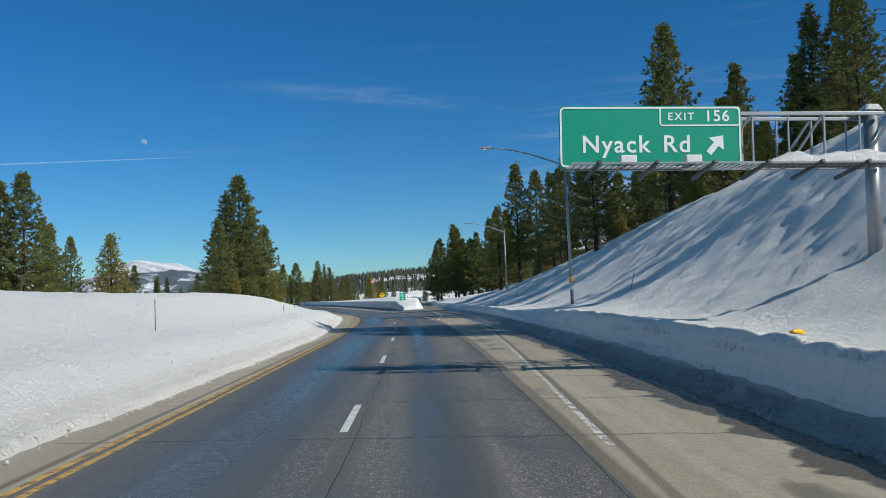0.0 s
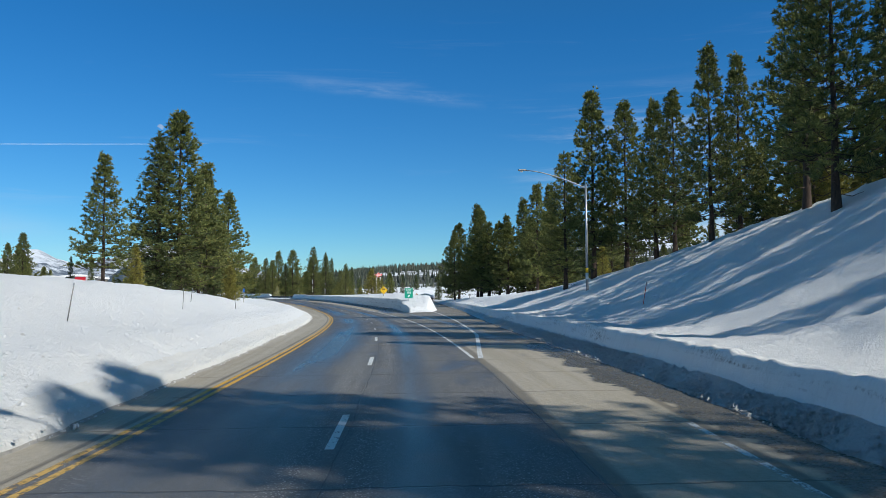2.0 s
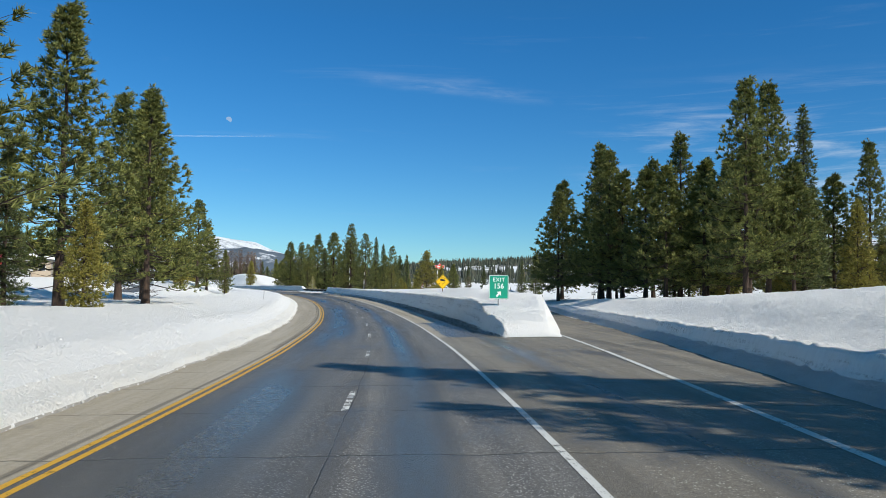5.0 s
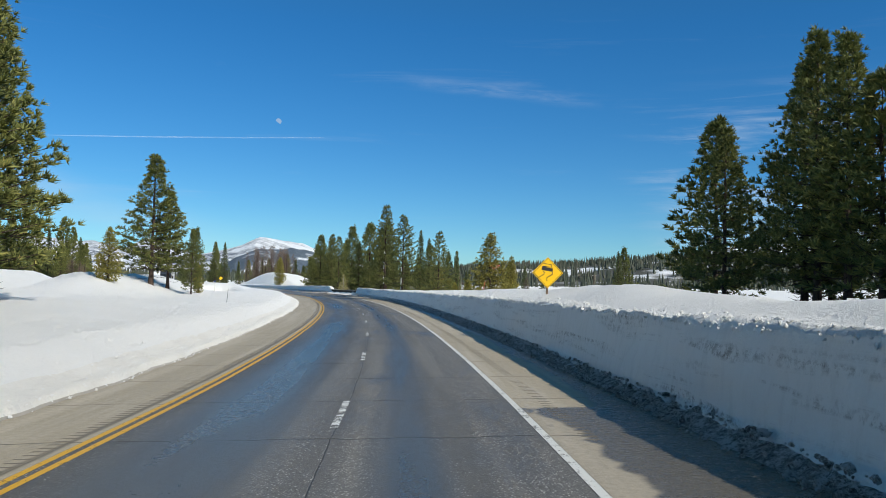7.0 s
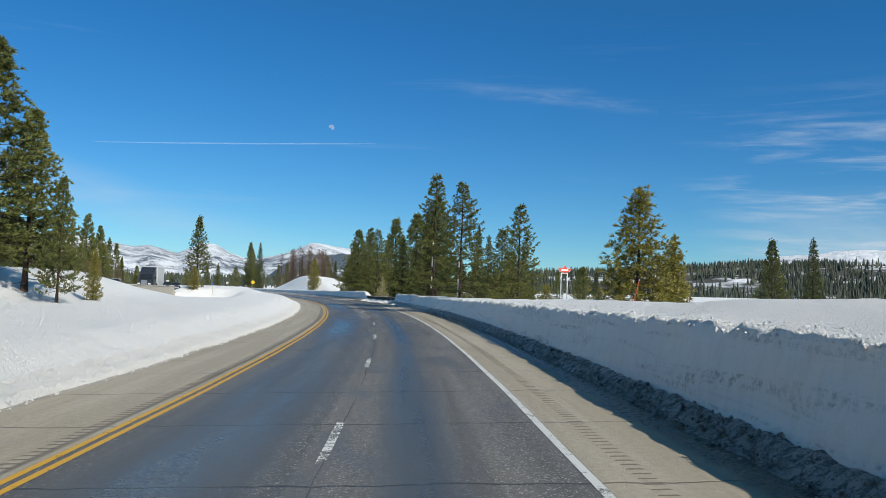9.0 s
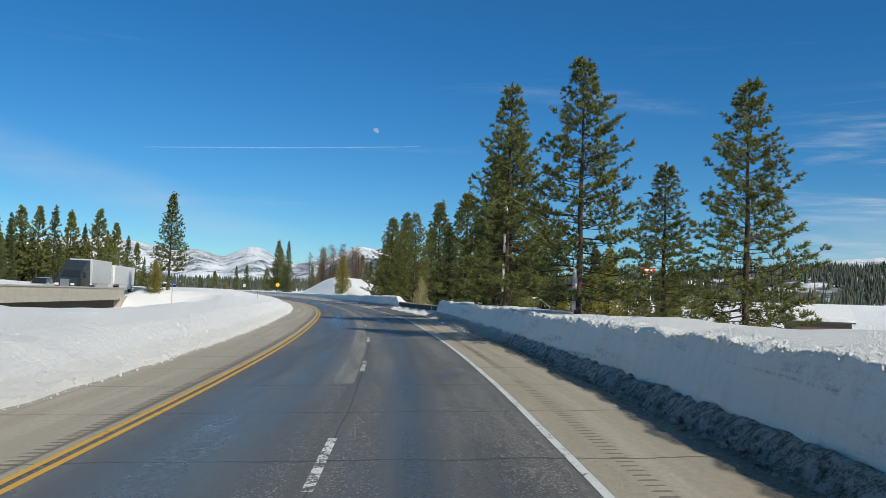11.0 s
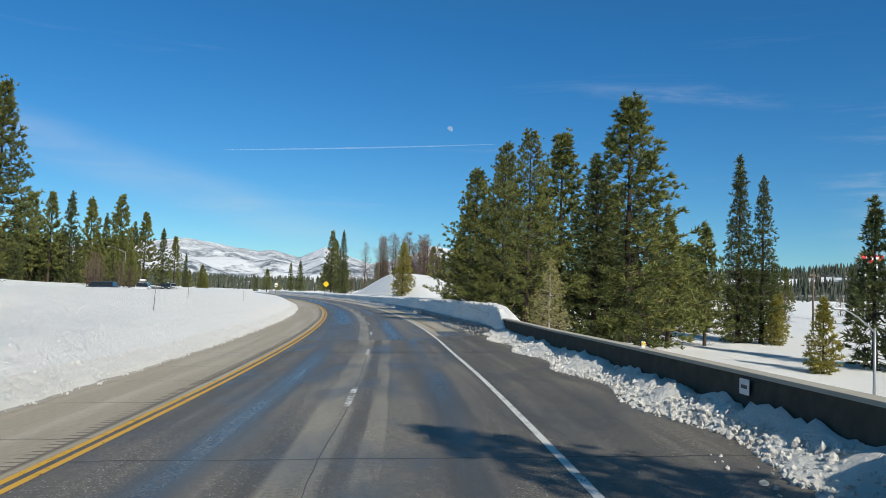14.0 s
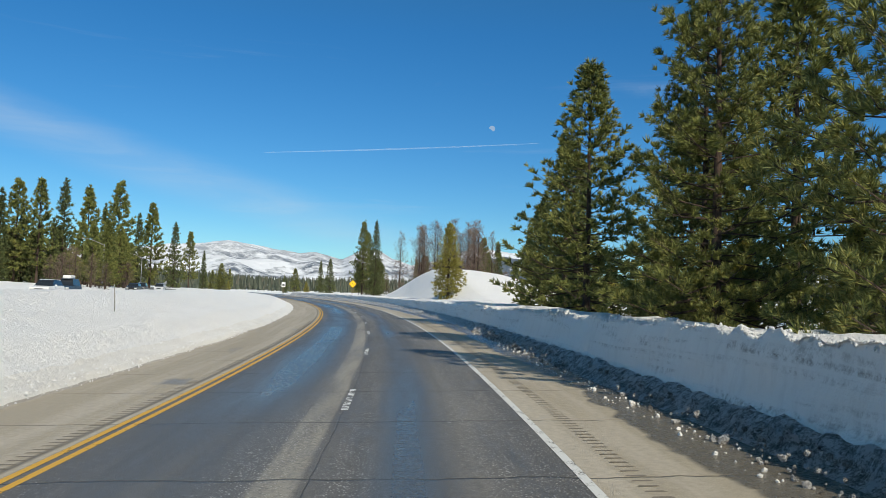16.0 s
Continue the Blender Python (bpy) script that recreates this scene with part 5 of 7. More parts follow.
for row in (("pine", 1, 97.0, -43.3, 19.1, 1.1), ("pine", 0, 99.0, -46.8, 18.5, 1.1), ("pine", 3, 94.0, -48.5, 17.0, 1.2), ("pine", 2, 125.0, -51.1, 17.2, 0.9), ("pine", 0, 128.0, -51.0, 16.4, 0.9), ("pine", 1, 128.0, -48.0, 14.3, 0.9), ("cedar", 1, 97.0, -33.4, 11.6, 1.15),
            ("fir", 0, 190.0, -46.2, 9.9, 0.9), ("fir", 2, 195.0, -44.1, 10.4, 0.9), ("pine", 3, 165.0, -48.0, 10.4, 1.0), ("pine", 1, 168.0, -47.0, 11.9, 1.0)):
    tree(row[0], row[1], row[2], row[3], row[4], "trees across the median", 0.0, row[5])
wood(16, 30, 130, -95, -45, 10, 16, ("pine", "cedar", "fir"), "trees across the median", 7)
wood(18, 640, 780, 35, 95, 12, 18, ("fir", "pine"), "wood behind the snowy knoll", 8)
wood(26, 560, 680, 40, 85, 12, 19, ("fir", "pine", "bare", "bare"), "wood behind the snowy knoll", 9)
wood(22, 760, 1000, -60, 50, 8, 14, ("fir", "pine", "cedar"), "wood where the road bends away", 10)
wood(22, 470, 640, 60, 150, 10, 16, ("fir", "pine", "cedar", "bare"), "wood on the far side of the hollow", 11)


# ---- far hills ----
HUB = np.array([-28.0, 185.0])


def polar_hill(name, az0, az1, r0, r1, crest, mat, label, na, nr, base, seed, rough):
    """A ridge that rises from r0 to its crest and falls behind it; crest(az) in degrees of height seen from the hub."""
    az = np.radians(np.linspace(az0, az1, na))
    f = np.linspace(0, 1, nr)
    A, F = np.meshgrid(az, f, indexing="ij")
    r = r0 + (r1 - r0) * F
    top = np.tan(np.radians(crest(np.degrees(A)))) * (r0 + (r1 - r0) * 0.72)
    z = base + (top - base) * np.sin(np.clip(F / 0.72, 0, 1.4) * math.pi / 2) ** 1.3
    x, y = HUB[0] - r * np.sin(A), HUB[1] + r * np.cos(A)
    n = (fractal(x / rough, y / rough, seed, 6) - 0.5) * (0.3 + 0.7 * np.minimum(np.abs(F - 0.72) / 0.4, 1))
    z = z + (top - base) * 0.55 * n * soft(F * 3) + (top - base) * 0.25 * (1 - 2 * np.abs(fractal(x / (0.5 * rough), y / (0.5 * rough), seed + 9, 5) - 0.5) - 0.72) * soft(F * 3) * (0.35 + 0.65 * np.minimum(np.abs(F - 0.72) / 0.4, 1))
    me = mesh(name, np.stack([x, y, z], -1).reshape(-1, 3), grid_faces(na, nr), mat, None, True)
    tagged(new(name, me), label, "mountain", "", "structure")
    return x, y, z


m = Mat("hazed_snowy_mountain", 0.8)
v = m.coords()
# forest and snow tones lean blue: the haze of distance is mixed into them
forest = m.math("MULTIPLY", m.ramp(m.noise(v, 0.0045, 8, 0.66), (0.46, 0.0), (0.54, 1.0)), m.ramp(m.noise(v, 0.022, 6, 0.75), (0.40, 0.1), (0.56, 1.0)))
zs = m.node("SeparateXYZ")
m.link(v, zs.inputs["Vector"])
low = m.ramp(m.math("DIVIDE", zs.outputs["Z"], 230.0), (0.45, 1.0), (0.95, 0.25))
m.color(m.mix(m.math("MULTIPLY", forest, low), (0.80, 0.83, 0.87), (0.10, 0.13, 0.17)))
m.bump(m.noise(v, 0.02, 8, 0.65), 1.0, 22.0)
MOUNTAIN = m.m
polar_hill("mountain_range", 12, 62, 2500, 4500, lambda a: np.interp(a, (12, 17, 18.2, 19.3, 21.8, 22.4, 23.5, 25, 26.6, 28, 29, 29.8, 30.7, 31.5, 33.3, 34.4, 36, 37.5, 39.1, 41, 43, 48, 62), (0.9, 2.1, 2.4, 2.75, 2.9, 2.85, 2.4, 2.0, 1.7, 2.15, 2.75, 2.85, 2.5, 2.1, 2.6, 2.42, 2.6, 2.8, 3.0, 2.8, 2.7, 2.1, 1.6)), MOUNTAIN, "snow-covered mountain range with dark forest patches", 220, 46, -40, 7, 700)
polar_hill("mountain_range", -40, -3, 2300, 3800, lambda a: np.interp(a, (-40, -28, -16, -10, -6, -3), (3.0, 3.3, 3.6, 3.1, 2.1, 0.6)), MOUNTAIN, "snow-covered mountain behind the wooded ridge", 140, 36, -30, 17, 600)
m = Mat("snowy_forest_floor", 0.8)
v = m.coords()
m.color(m.mix(m.ramp(m.noise(v, 0.012, 7, 0.65), (0.40, 0.0), (0.50, 1.0)), (0.82, 0.84, 0.87), (0.075, 0.075, 0.06)))
m.bump(m.noise(v, 0.15, 6, 0.65), 0.8, 2.0)
RIDGE = m.m
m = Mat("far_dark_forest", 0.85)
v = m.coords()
# conifers and clearings coloured bluish, with the air's haze painted in
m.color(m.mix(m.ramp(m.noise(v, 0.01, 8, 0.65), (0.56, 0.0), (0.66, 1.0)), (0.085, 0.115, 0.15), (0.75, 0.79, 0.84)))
m.bump(m.noise(v, 0.03, 7, 0.65), 1.0, 12.0)
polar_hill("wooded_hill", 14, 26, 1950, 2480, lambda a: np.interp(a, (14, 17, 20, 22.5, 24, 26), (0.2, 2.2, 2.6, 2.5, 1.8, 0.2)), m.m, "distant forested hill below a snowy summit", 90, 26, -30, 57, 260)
hx, hy, hz = polar_hill("wooded_ridge", -46, 13, 600, 1750, lambda a: np.interp(a, (-46, -20, -10, -4, 0, 5, 9, 13), (2.6, 2.5, 2.3, 2.1, 1.75, 1.45, 1.1, 0.4)), RIDGE, "snow-dusted ridge under dense conifer woods", 190, 60, -4, 27, 420)
lx, ly, lz = polar_hill("wooded_ridge", 11, 64, 800, 1900, lambda a: np.interp(a, (11, 20, 30, 36, 45, 56, 64), (0.5, 0.6, 0.45, 0.35, 0.8, 1.6, 1.8)), RIDGE, "low snowy ground with scattered conifer woods", 150, 40, -6, 47, 300)


def far_wood(name, count, gx, gy, gz, low, high, seed, label, clear, f_max=0.85, mat=None):
    """Thousands of small conifers of three ragged tiers each on a ridge, with clearings."""
    rng = np.random.default_rng(seed)
    na, nr = gx.shape
    vs, fs, base = [], [], 0
    made = 0
    while made < count:
        i, j = rng.integers(0, na - 1), int((nr - 1) * f_max * rng.random())
        u, w = rng.random(), rng.random()
        p = np.array([(g[i, j] * (1 - u) + g[i + 1, j] * u) * (1 - w) + (g[i, j + 1] * (1 - u) + g[i + 1, j + 1] * u) * w for g in (gx, gy, gz)])
        if fractal(np.array([p[0] / 70]), np.array([p[1] / 70]), 77, 3)[0] > clear:
            if rng.random() < 0.9:
                continue
        h, made = rng.uniform(low, high), made + 1
        r, turn = h * rng.uniform(0.13, 0.2), rng.uniform(0, 6.28)
        for t, (z0, z1, q) in enumerate(((0.08, 0.55, 1.0), (0.3, 0.8, 0.75), (0.55, 1.0, 0.48))):
            a = turn + t + np.arange(5) * 2 * math.pi / 5
            rr = r * q * rng.uniform(0.65, 1.25, 5)
            ring = np.stack([p[0] + rr * np.cos(a), p[1] + rr * np.sin(a), p[2] + h * (z0 + rng.uniform(-0.05, 0.05, 5))], 1)
            vs.append(np.vstack([ring, [[p[0], p[1], p[2] + h * z1]]]))
            fs.extend((base + k, base + (k + 1) % 5, base + 5) for k in range(5))
            base += 6
    tagged(new(name, mesh(name, np.concatenate(vs), fs, mat or FIR)), label, "woods", "", "stuff")


far_wood("far_woods", 10500, hx, hy, hz, 6, 14, 3, "dense dark conifer woods covering the ridge", 0.54, 0.85, FAR_FIR)
far_wood("far_woods", 5000, lx, ly, lz, 7, 15, 4, "scattered conifer woods on low snowy ground", 0.56, 0.85, FAR_FIR)

# ---- moon and vapour trail ----
m = Mat("pale_day_moon", 0.9)
n = m.noise(m.coords("Generated"), 3.0, 5)
em = m.node("Emission", Strength=1.0)
m.link(m.mix(n, (0.36, 0.47, 0.60), (0.62, 0.70, 0.78)), em.inputs["Color"])
tr = m.node("BsdfTransparent")
ms = m.node("MixShader", Fac=0.32)
m.link(tr.outputs["BSDF"], ms.inputs[1])
m.link(em.outputs["Emission"], ms.inputs[2])
m.link(ms.outputs["Shader"], m.t.nodes["Material Output"].inputs["Surface"])
moon_at = Vector((-30, 200, 0)) + Vector((-0.3568, 0.912, 0.2027)).normalized() * 4300
bm = bmesh.new()
bmesh.ops.create_uvsphere(bm, u_segments=24, v_segments=14, radius=16.0)
side = SUN_AT.cross(moon_at).normalized()
for q in bm.verts:
    if q.co.dot(side.cross(moon_at).normalized()) > 6.0:
        q.co -= side.cross(moon_at).normalized() * (q.co.dot(side.cross(moon_at).normalized()) - 6.0)
me = bm_mesh("moon", bm, m.m, True)
moon = tagged(new("moon", me), "pale gibbous moon in the blue daytime sky", "moon", "", "structure")
moon.location = moon_at
m = Mat("vapour_trail", 0.9)
g = m.noise(m.coords("Generated", (9, 9, 9)), 3.0, 5)
em = m.node("BsdfDiffuse")
em.inputs["Color"].default_value = (0.9, 0.93, 0.97, 1)
tr = m.node("BsdfTransparent")
ms = m.node("MixShader")
m.link(m.ramp(g, (0.3, 0.03), (0.75, 0.13)), ms.inputs["Fac"])
m.link(tr.outputs["BSDF"], ms.inputs[1])
m.link(em.outputs["BSDF"], ms.inputs[2])
m.link(ms.outputs["Shader"], m.t.nodes["Material Output"].inputs["Surface"])


def sky_way(az, el, far=4200):
    a, e = radians(az), radians(el)
    return (HUB[0] - far * math.sin(a) * math.cos(e), HUB[1] + far * math.cos(a) * math.cos(e), far * math.sin(e))


pts = [sky_way(37.2 - 19.2 * k / 12, 9.27 + 1.75 * k / 12 - 0.32 * (k / 12) ** 2) for k in range(13)]
tagged(new("vapour_trail", tube("vapour_trail", pts, [1.0 + 2.8 * math.sin(math.pi * (k + 0.7) / 13.5) for k in range(13)], m.m, 8)), "thin straight white vapour trail", "vapour trail", "", "structure")


# ---- writing ----
def letters(name, text, height, mat, parent, m, spread=1.0):
    """Words in the built-in font as one mesh, caps 'height' metres tall, centred."""
    cu = bpy.data.curves.new(name, "FONT")
    cu.body, cu.size, cu.extrude, cu.offset = text, height / 0.70, 0.004, 0.022 * height
    cu.align_x, cu.align_y, cu.space_character = "CENTER", "CENTER", spread
    ob = bpy.data.objects.new(name, cu)
    scene.collection.objects.link(ob)
    me = bpy.data.meshes.new_from_object(ob.evaluated_get(bpy.context.evaluated_depsgraph_get()))
    bpy.data.objects.remove(ob)
    me.materials.clear()
    me.materials.append(mat)
    return part(name, me, parent, "", m)


def rounded(name, w, h, r, depth, mat, hole=None):
    """A rounded panel in the x-z plane, facing -y; with a hole it is a border of that width."""
    def ring(w, h, r):
        out = []
        for cx, cz, a0 in ((w / 2 - r, h / 2 - r, 0), (-w / 2 + r, h / 2 - r, 90), (-w / 2 + r, -h / 2 + r, 180), (w / 2 - r, -h / 2 + r, 270)):
            out += [(cx + r * math.cos(radians(a0 + k * 18)), cz + r * math.sin(radians(a0 + k * 18))) for k in range(6)]
        return out

    outer = ring(w, h, r)
    n = len(outer)
    vs = [(x, -depth, z) for x, z in outer] + [(x, 0, z) for x, z in outer]
    fs = [(k, (k + 1) % n, n + (k + 1) % n, n + k) for k in range(n)]
    if hole:
        inner = ring(w - 2 * hole, h - 2 * hole, max(r - hole, 0.01))
        vs += [(x, -depth, z) for x, z in inner] + [(x, 0, z) for x, z in inner]
        fs += [(k, 2 * n + k, 2 * n + (k + 1) % n, (k + 1) % n) for k in range(n)]
        fs += [(2 * n + k, 3 * n + k, 3 * n + (k + 1) % n, 2 * n + (k + 1) % n) for k in range(n)]
    else:
        fs += [tuple(range(n))[::-1], tuple(range(n, 2 * n))]
    return mesh(name, vs, fs, mat)


def outline(name, pts, depth, mat):
    """A flat shape in the x-z plane with a little thickness, facing -y."""
    n = len(pts)
    vs = [(x, -depth, z) for x, z in pts] + [(x, 0, z) for x, z in pts]
    fs = [tuple(range(n)), tuple(range(2 * n - 1, n - 1, -1))] + [(k, n + k, n + (k + 1) % n, (k + 1) % n) for k in range(n)]
    return mesh(name, vs, fs, mat)


FLAT = Matrix.Rotation(radians(90), 4, "X")


def slant_arrow(size):
    """An arrow that points up to the right."""
    a = [(-0.13, -0.5), (0.13, -0.5), (0.13, 0.02), (0.42, 0.02), (0.0, 0.5), (-0.42, 0.02), (-0.13, 0.02)]
    c, s = math.cos(radians(-40)), math.sin(radians(-40))
    return [(size * (x * c - z * s), size * (x * s + z * c)) for x, z in a]


# ---- overhead sign on its bracket ----
SG = 23.6
SIZE = Matrix.Scale(STATION, 4)
GANTRY = stand(SG, 0.0, 0.0) @ Matrix.Translation((EYE_RIGHT, 0, EYE_UP)) @ SIZE @ Matrix.Translation((-EYE_RIGHT, 0, -EYE_UP)) @ Matrix.Rotation(radians(2.0), 4, "Y")
gantry = thing("overhead_sign", "green overhead exit sign on a snow-laden steel truss", "road sign", GANTRY)
cx, cz, w, h = 8.5, 7.22, 5.68, 1.92
panel = part("sign_panel", rounded("sign_panel", w, h, 0.16, 0.04, SIGN_GREEN), gantry, "green sheet with a white border", Matrix.Translation((cx, 0, cz)))
part("border", rounded("border", w - 0.06, h - 0.06, 0.15, 0.012, SIGN_WHITE, 0.055), panel, "", Matrix.Translation((0, -0.042, 0)))
part("tab_border", rounded("tab_border", 2.52, 0.6, 0.1, 0.012, SIGN_WHITE, 0.045), panel, "", Matrix.Translation((w / 2 - 1.3, -0.044, h / 2 - 0.33)))
letters("exit_word", "EXIT", 0.23, SIGN_WHITE, panel, Matrix.Translation((1.05 - 0.1, -0.048, h / 2 - 0.34)) @ FLAT, 1.3)
letters("exit_number", "156", 0.34, SIGN_WHITE, panel, Matrix.Translation((2.08, -0.048, h / 2 - 0.33)) @ FLAT, 1.12)
letters("place_word", "Nyack", 0.52, SIGN_WHITE, panel, Matrix.Translation((-1.10, -0.048, -0.25)) @ FLAT, 1.14)
letters("road_word", "Rd", 0.52, SIGN_WHITE, panel, Matrix.Translation((0.80, -0.048, -0.25)) @ FLAT, 1.14)
part("arrow", outline("arrow", slant_arrow(0.72), 0.01, SIGN_WHITE), panel, "white arrow", Matrix.Translation((2.02, -0.044, -0.24)))
for z in (8.02, 6.42):
    for y in (0.35, 1.15):
        part("chord", box("chord", (10.2, 0.11, 0.11), STEEL, None, 0.01), gantry, "", Matrix.Translation((11.0, y, z)))
for k in range(9):
    x = 6.1 + 1.15 * k
    for y in (0.35, 1.15):
        bm = bmesh.new()
        tube_into(bm, [(x, y, 6.42), (x + (1.15 if k % 2 == 0 else 0.0), y, 8.02)], [0.045, 0.045], 6)
        tube_into(bm, [(x, y, 6.42), (x, y, 8.02)], [0.035, 0.035], 6)
        part("lattice_bar", bm_mesh("lattice_bar", bm, STEEL), gantry)
for x in (6.6, 8.3, 10.0, 11.6, 13.2, 14.6):
    bm = bmesh.new()
    box_into(bm, (0.09, 2.0, 0.10), Matrix.Translation((x, -0.35, 6.12)) @ Matrix.Rotation(radians(-7), 4, "X"))
    part("bracket", bm_mesh("bracket", bm, DARK_STEEL), gantry)
for y in (-0.35, -0.75, -1.15):
    part("walkway_rail", box("walkway_rail", (10.2, 0.05, 0.05), STEEL, None), gantry, "", Matrix.Translation((10.9, y, 6.2 - 0.03 * y)))
bm = bmesh.new()
for k in range(52):
    box_into(bm, (0.025, 0.85, 0.03), Matrix.Translation((5.95 + 0.195 * k, -0.75, 6.19)))
part("walkway_grate", bm_mesh("walkway_grate", bm, STEEL), gantry)
for x in (7.51, 9.45):
    lamp = part("sign_light", box("sign_light", (0.48, 0.32, 0.24), WHITE_PAINT, None, 0.03), gantry, "pale sign light box", Matrix.Translation((x, -0.95, 6.36)))
    part("light_arm", box("light_arm", (0.06, 0.5, 0.06), STEEL), lamp, "", Matrix.Translation((0, 0.3, -0.12)))
post_foot = (sheet_height(SG, far(15.9)) - 0.5 - EYE_UP) / STATION + EYE_UP
part("column", tube("column", [(15.9, 0.75, post_foot), (15.9, 0.75, 8.15)], [0.23, 0.21], STEEL, 20), gantry, "round grey steel column")
part("column_cap", tube("column_cap", [(15.9, 0.75, 8.15), (15.9, 0.75, 8.2)], [0.25, 0.25], STEEL, 20), gantry)
for name, x0, x1, y, z, hh, wd in (("snow_cap", 11.75, 15.9, -0.72, 6.25, 0.42, 0.85), ("snow_cap", 15.6, 16.2, 0.75, 8.18, 0.28, 0.55)):
    n = 28
    vs = []
    for i in range(n + 1):
        x = x0 + (x1 - x0) * i / n
        e = min(1, 5 * i / n, 5 * (n - i) / n) ** 0.6
        for j in range(9):
            a = math.pi * j / 8
            vs.append((x, y - 0.5 * wd * math.cos(a) * (0.8 + 0.2 * e), z + hh * e * math.sin(a) ** 0.7 * (0.75 + 0.5 * noise.noise((x * 1.7, a, y)))))
    tagged(new("drifted_snow", mesh(name, [tuple(GANTRY @ Vector(q)) for q in vs], grid_faces(n + 1, 9), SNOW, None, True)), "rounded cushion of snow on the sign truss", "snow")


# ---- street lamps ----
def street_lamp(s, l, height, reach, label, band=True, group="street lamps by the exit"):
    l, height, reach = far(l), height * STATION, reach * STATION
    base = sheet_height(s, l) - 0.3
    ob = thing("street_lamp", label, "street lamp", stand(s, l, base), group)
    part("pole", tube("pole", [(0, 0, 0), (0, 0, height * 0.5), (0, 0, height)], [0.11, 0.095, 0.075], STEEL, 12), ob, "tapered grey steel pole")
    pts = [(-reach * f, 0, height - 0.3 + 1.35 * math.sin(f * 1.45)) for f in (0, 0.15, 0.3, 0.5, 0.7, 0.85, 1.0)]
    arm = part("arm", tube("arm", pts, [0.06, 0.055, 0.05, 0.045, 0.04, 0.038, 0.035], STEEL, 8), ob)
    bm = bmesh.new()
    box_into(bm, (0.62, 0.3, 0.14), Matrix.Translation((-reach - 0.25, 0, pts[-1][2] + 0.02)), 0.05)
    head = part("lamp_head", bm_mesh("lamp_head", bm, STEEL), ob, "flat grey lamp head")
    part("lens", tube("lens", [(-reach - 0.3, 0, pts[-1][2] - 0.13), (-reach - 0.3, 0, pts[-1][2] - 0.04)], [0.09, 0.13], WHITE_PAINT, 12), head)
    if band:
        part("marker_band", tube("marker_band", [(0, 0, 1.7), (0, 0, 2.05)], [0.118, 0.117], SIGN_YELLOW, 14), ob, "orange marker band")
        part("number_plate", tube("number_plate", [(0, 0, 1.2), (0, 0, 1.68)], [0.116, 0.116], WHITE_PAINT, 14), ob, "pale sleeve")
    return ob


street_lamp(55.3, 12.6, 10.6, 5.4, "grey steel street lamp with a long arm and orange band")
street_lamp(114.2, 17.8, 9.4, 5.2, "grey steel street lamp with a long arm and orange band")
street_lamp(601.6, -50.0, 11.0, 4.5, "slender grey street lamp beside the far lanes", False, "far street lamps")
street_lamp(680.3, -44.0, 11.0, 4.5, "slender grey street lamp beside the far lanes", False, "far street lamps")
street_lamp(396.0, 33.5, 7.5, 2.4, "grey curved street lamp in the snowy hollow", False, "far street lamps")


# ---- roadside signs ----
def sign_post(ob, low, high, width=0.1, mat=None):
    part("post", box("post", (width, width, high - low), mat or POLE_WOOD, Matrix.Translation((0, 0.07, (low + high) / 2)), 0.01), ob, "square wooden post" if mat is None else "steel post")


def diamond(w):
    return [(w, 0), (0, w), (-w, 0), (0, -w)]


def exit_gore_sign():
    ob = thing("exit_sign", "green exit number sign with white border on a steel post", "road sign", stand(179.0, far(9.1), rise(0.0)) @ SIZE)
    sign_post(ob, 1.0, 3.4, 0.08, STEEL)
    p = part("sign_panel", rounded("sign_panel", 1.42, 1.72, 0.09, 0.03, SIGN_GREEN), ob, "", Matrix.Translation((0, 0, 2.78)))
    part("border", rounded("border", 1.38, 1.68, 0.085, 0.01, SIGN_WHITE, 0.035), p, "", Matrix.Translation((0, -0.032, 0)))
    letters("exit_word", "EXIT", 0.27, SIGN_WHITE, p, Matrix.Translation((0, -0.036, 0.52)) @ FLAT, 1.12)
    letters("exit_number", "156", 0.36, SIGN_WHITE, p, Matrix.Translation((0, -0.036, 0.06)) @ FLAT, 1.0)
    part("arrow", outline("arrow", slant_arrow(0.5), 0.008, SIGN_WHITE), p, "white arrow", Matrix.Translation((0, -0.033, -0.48)))


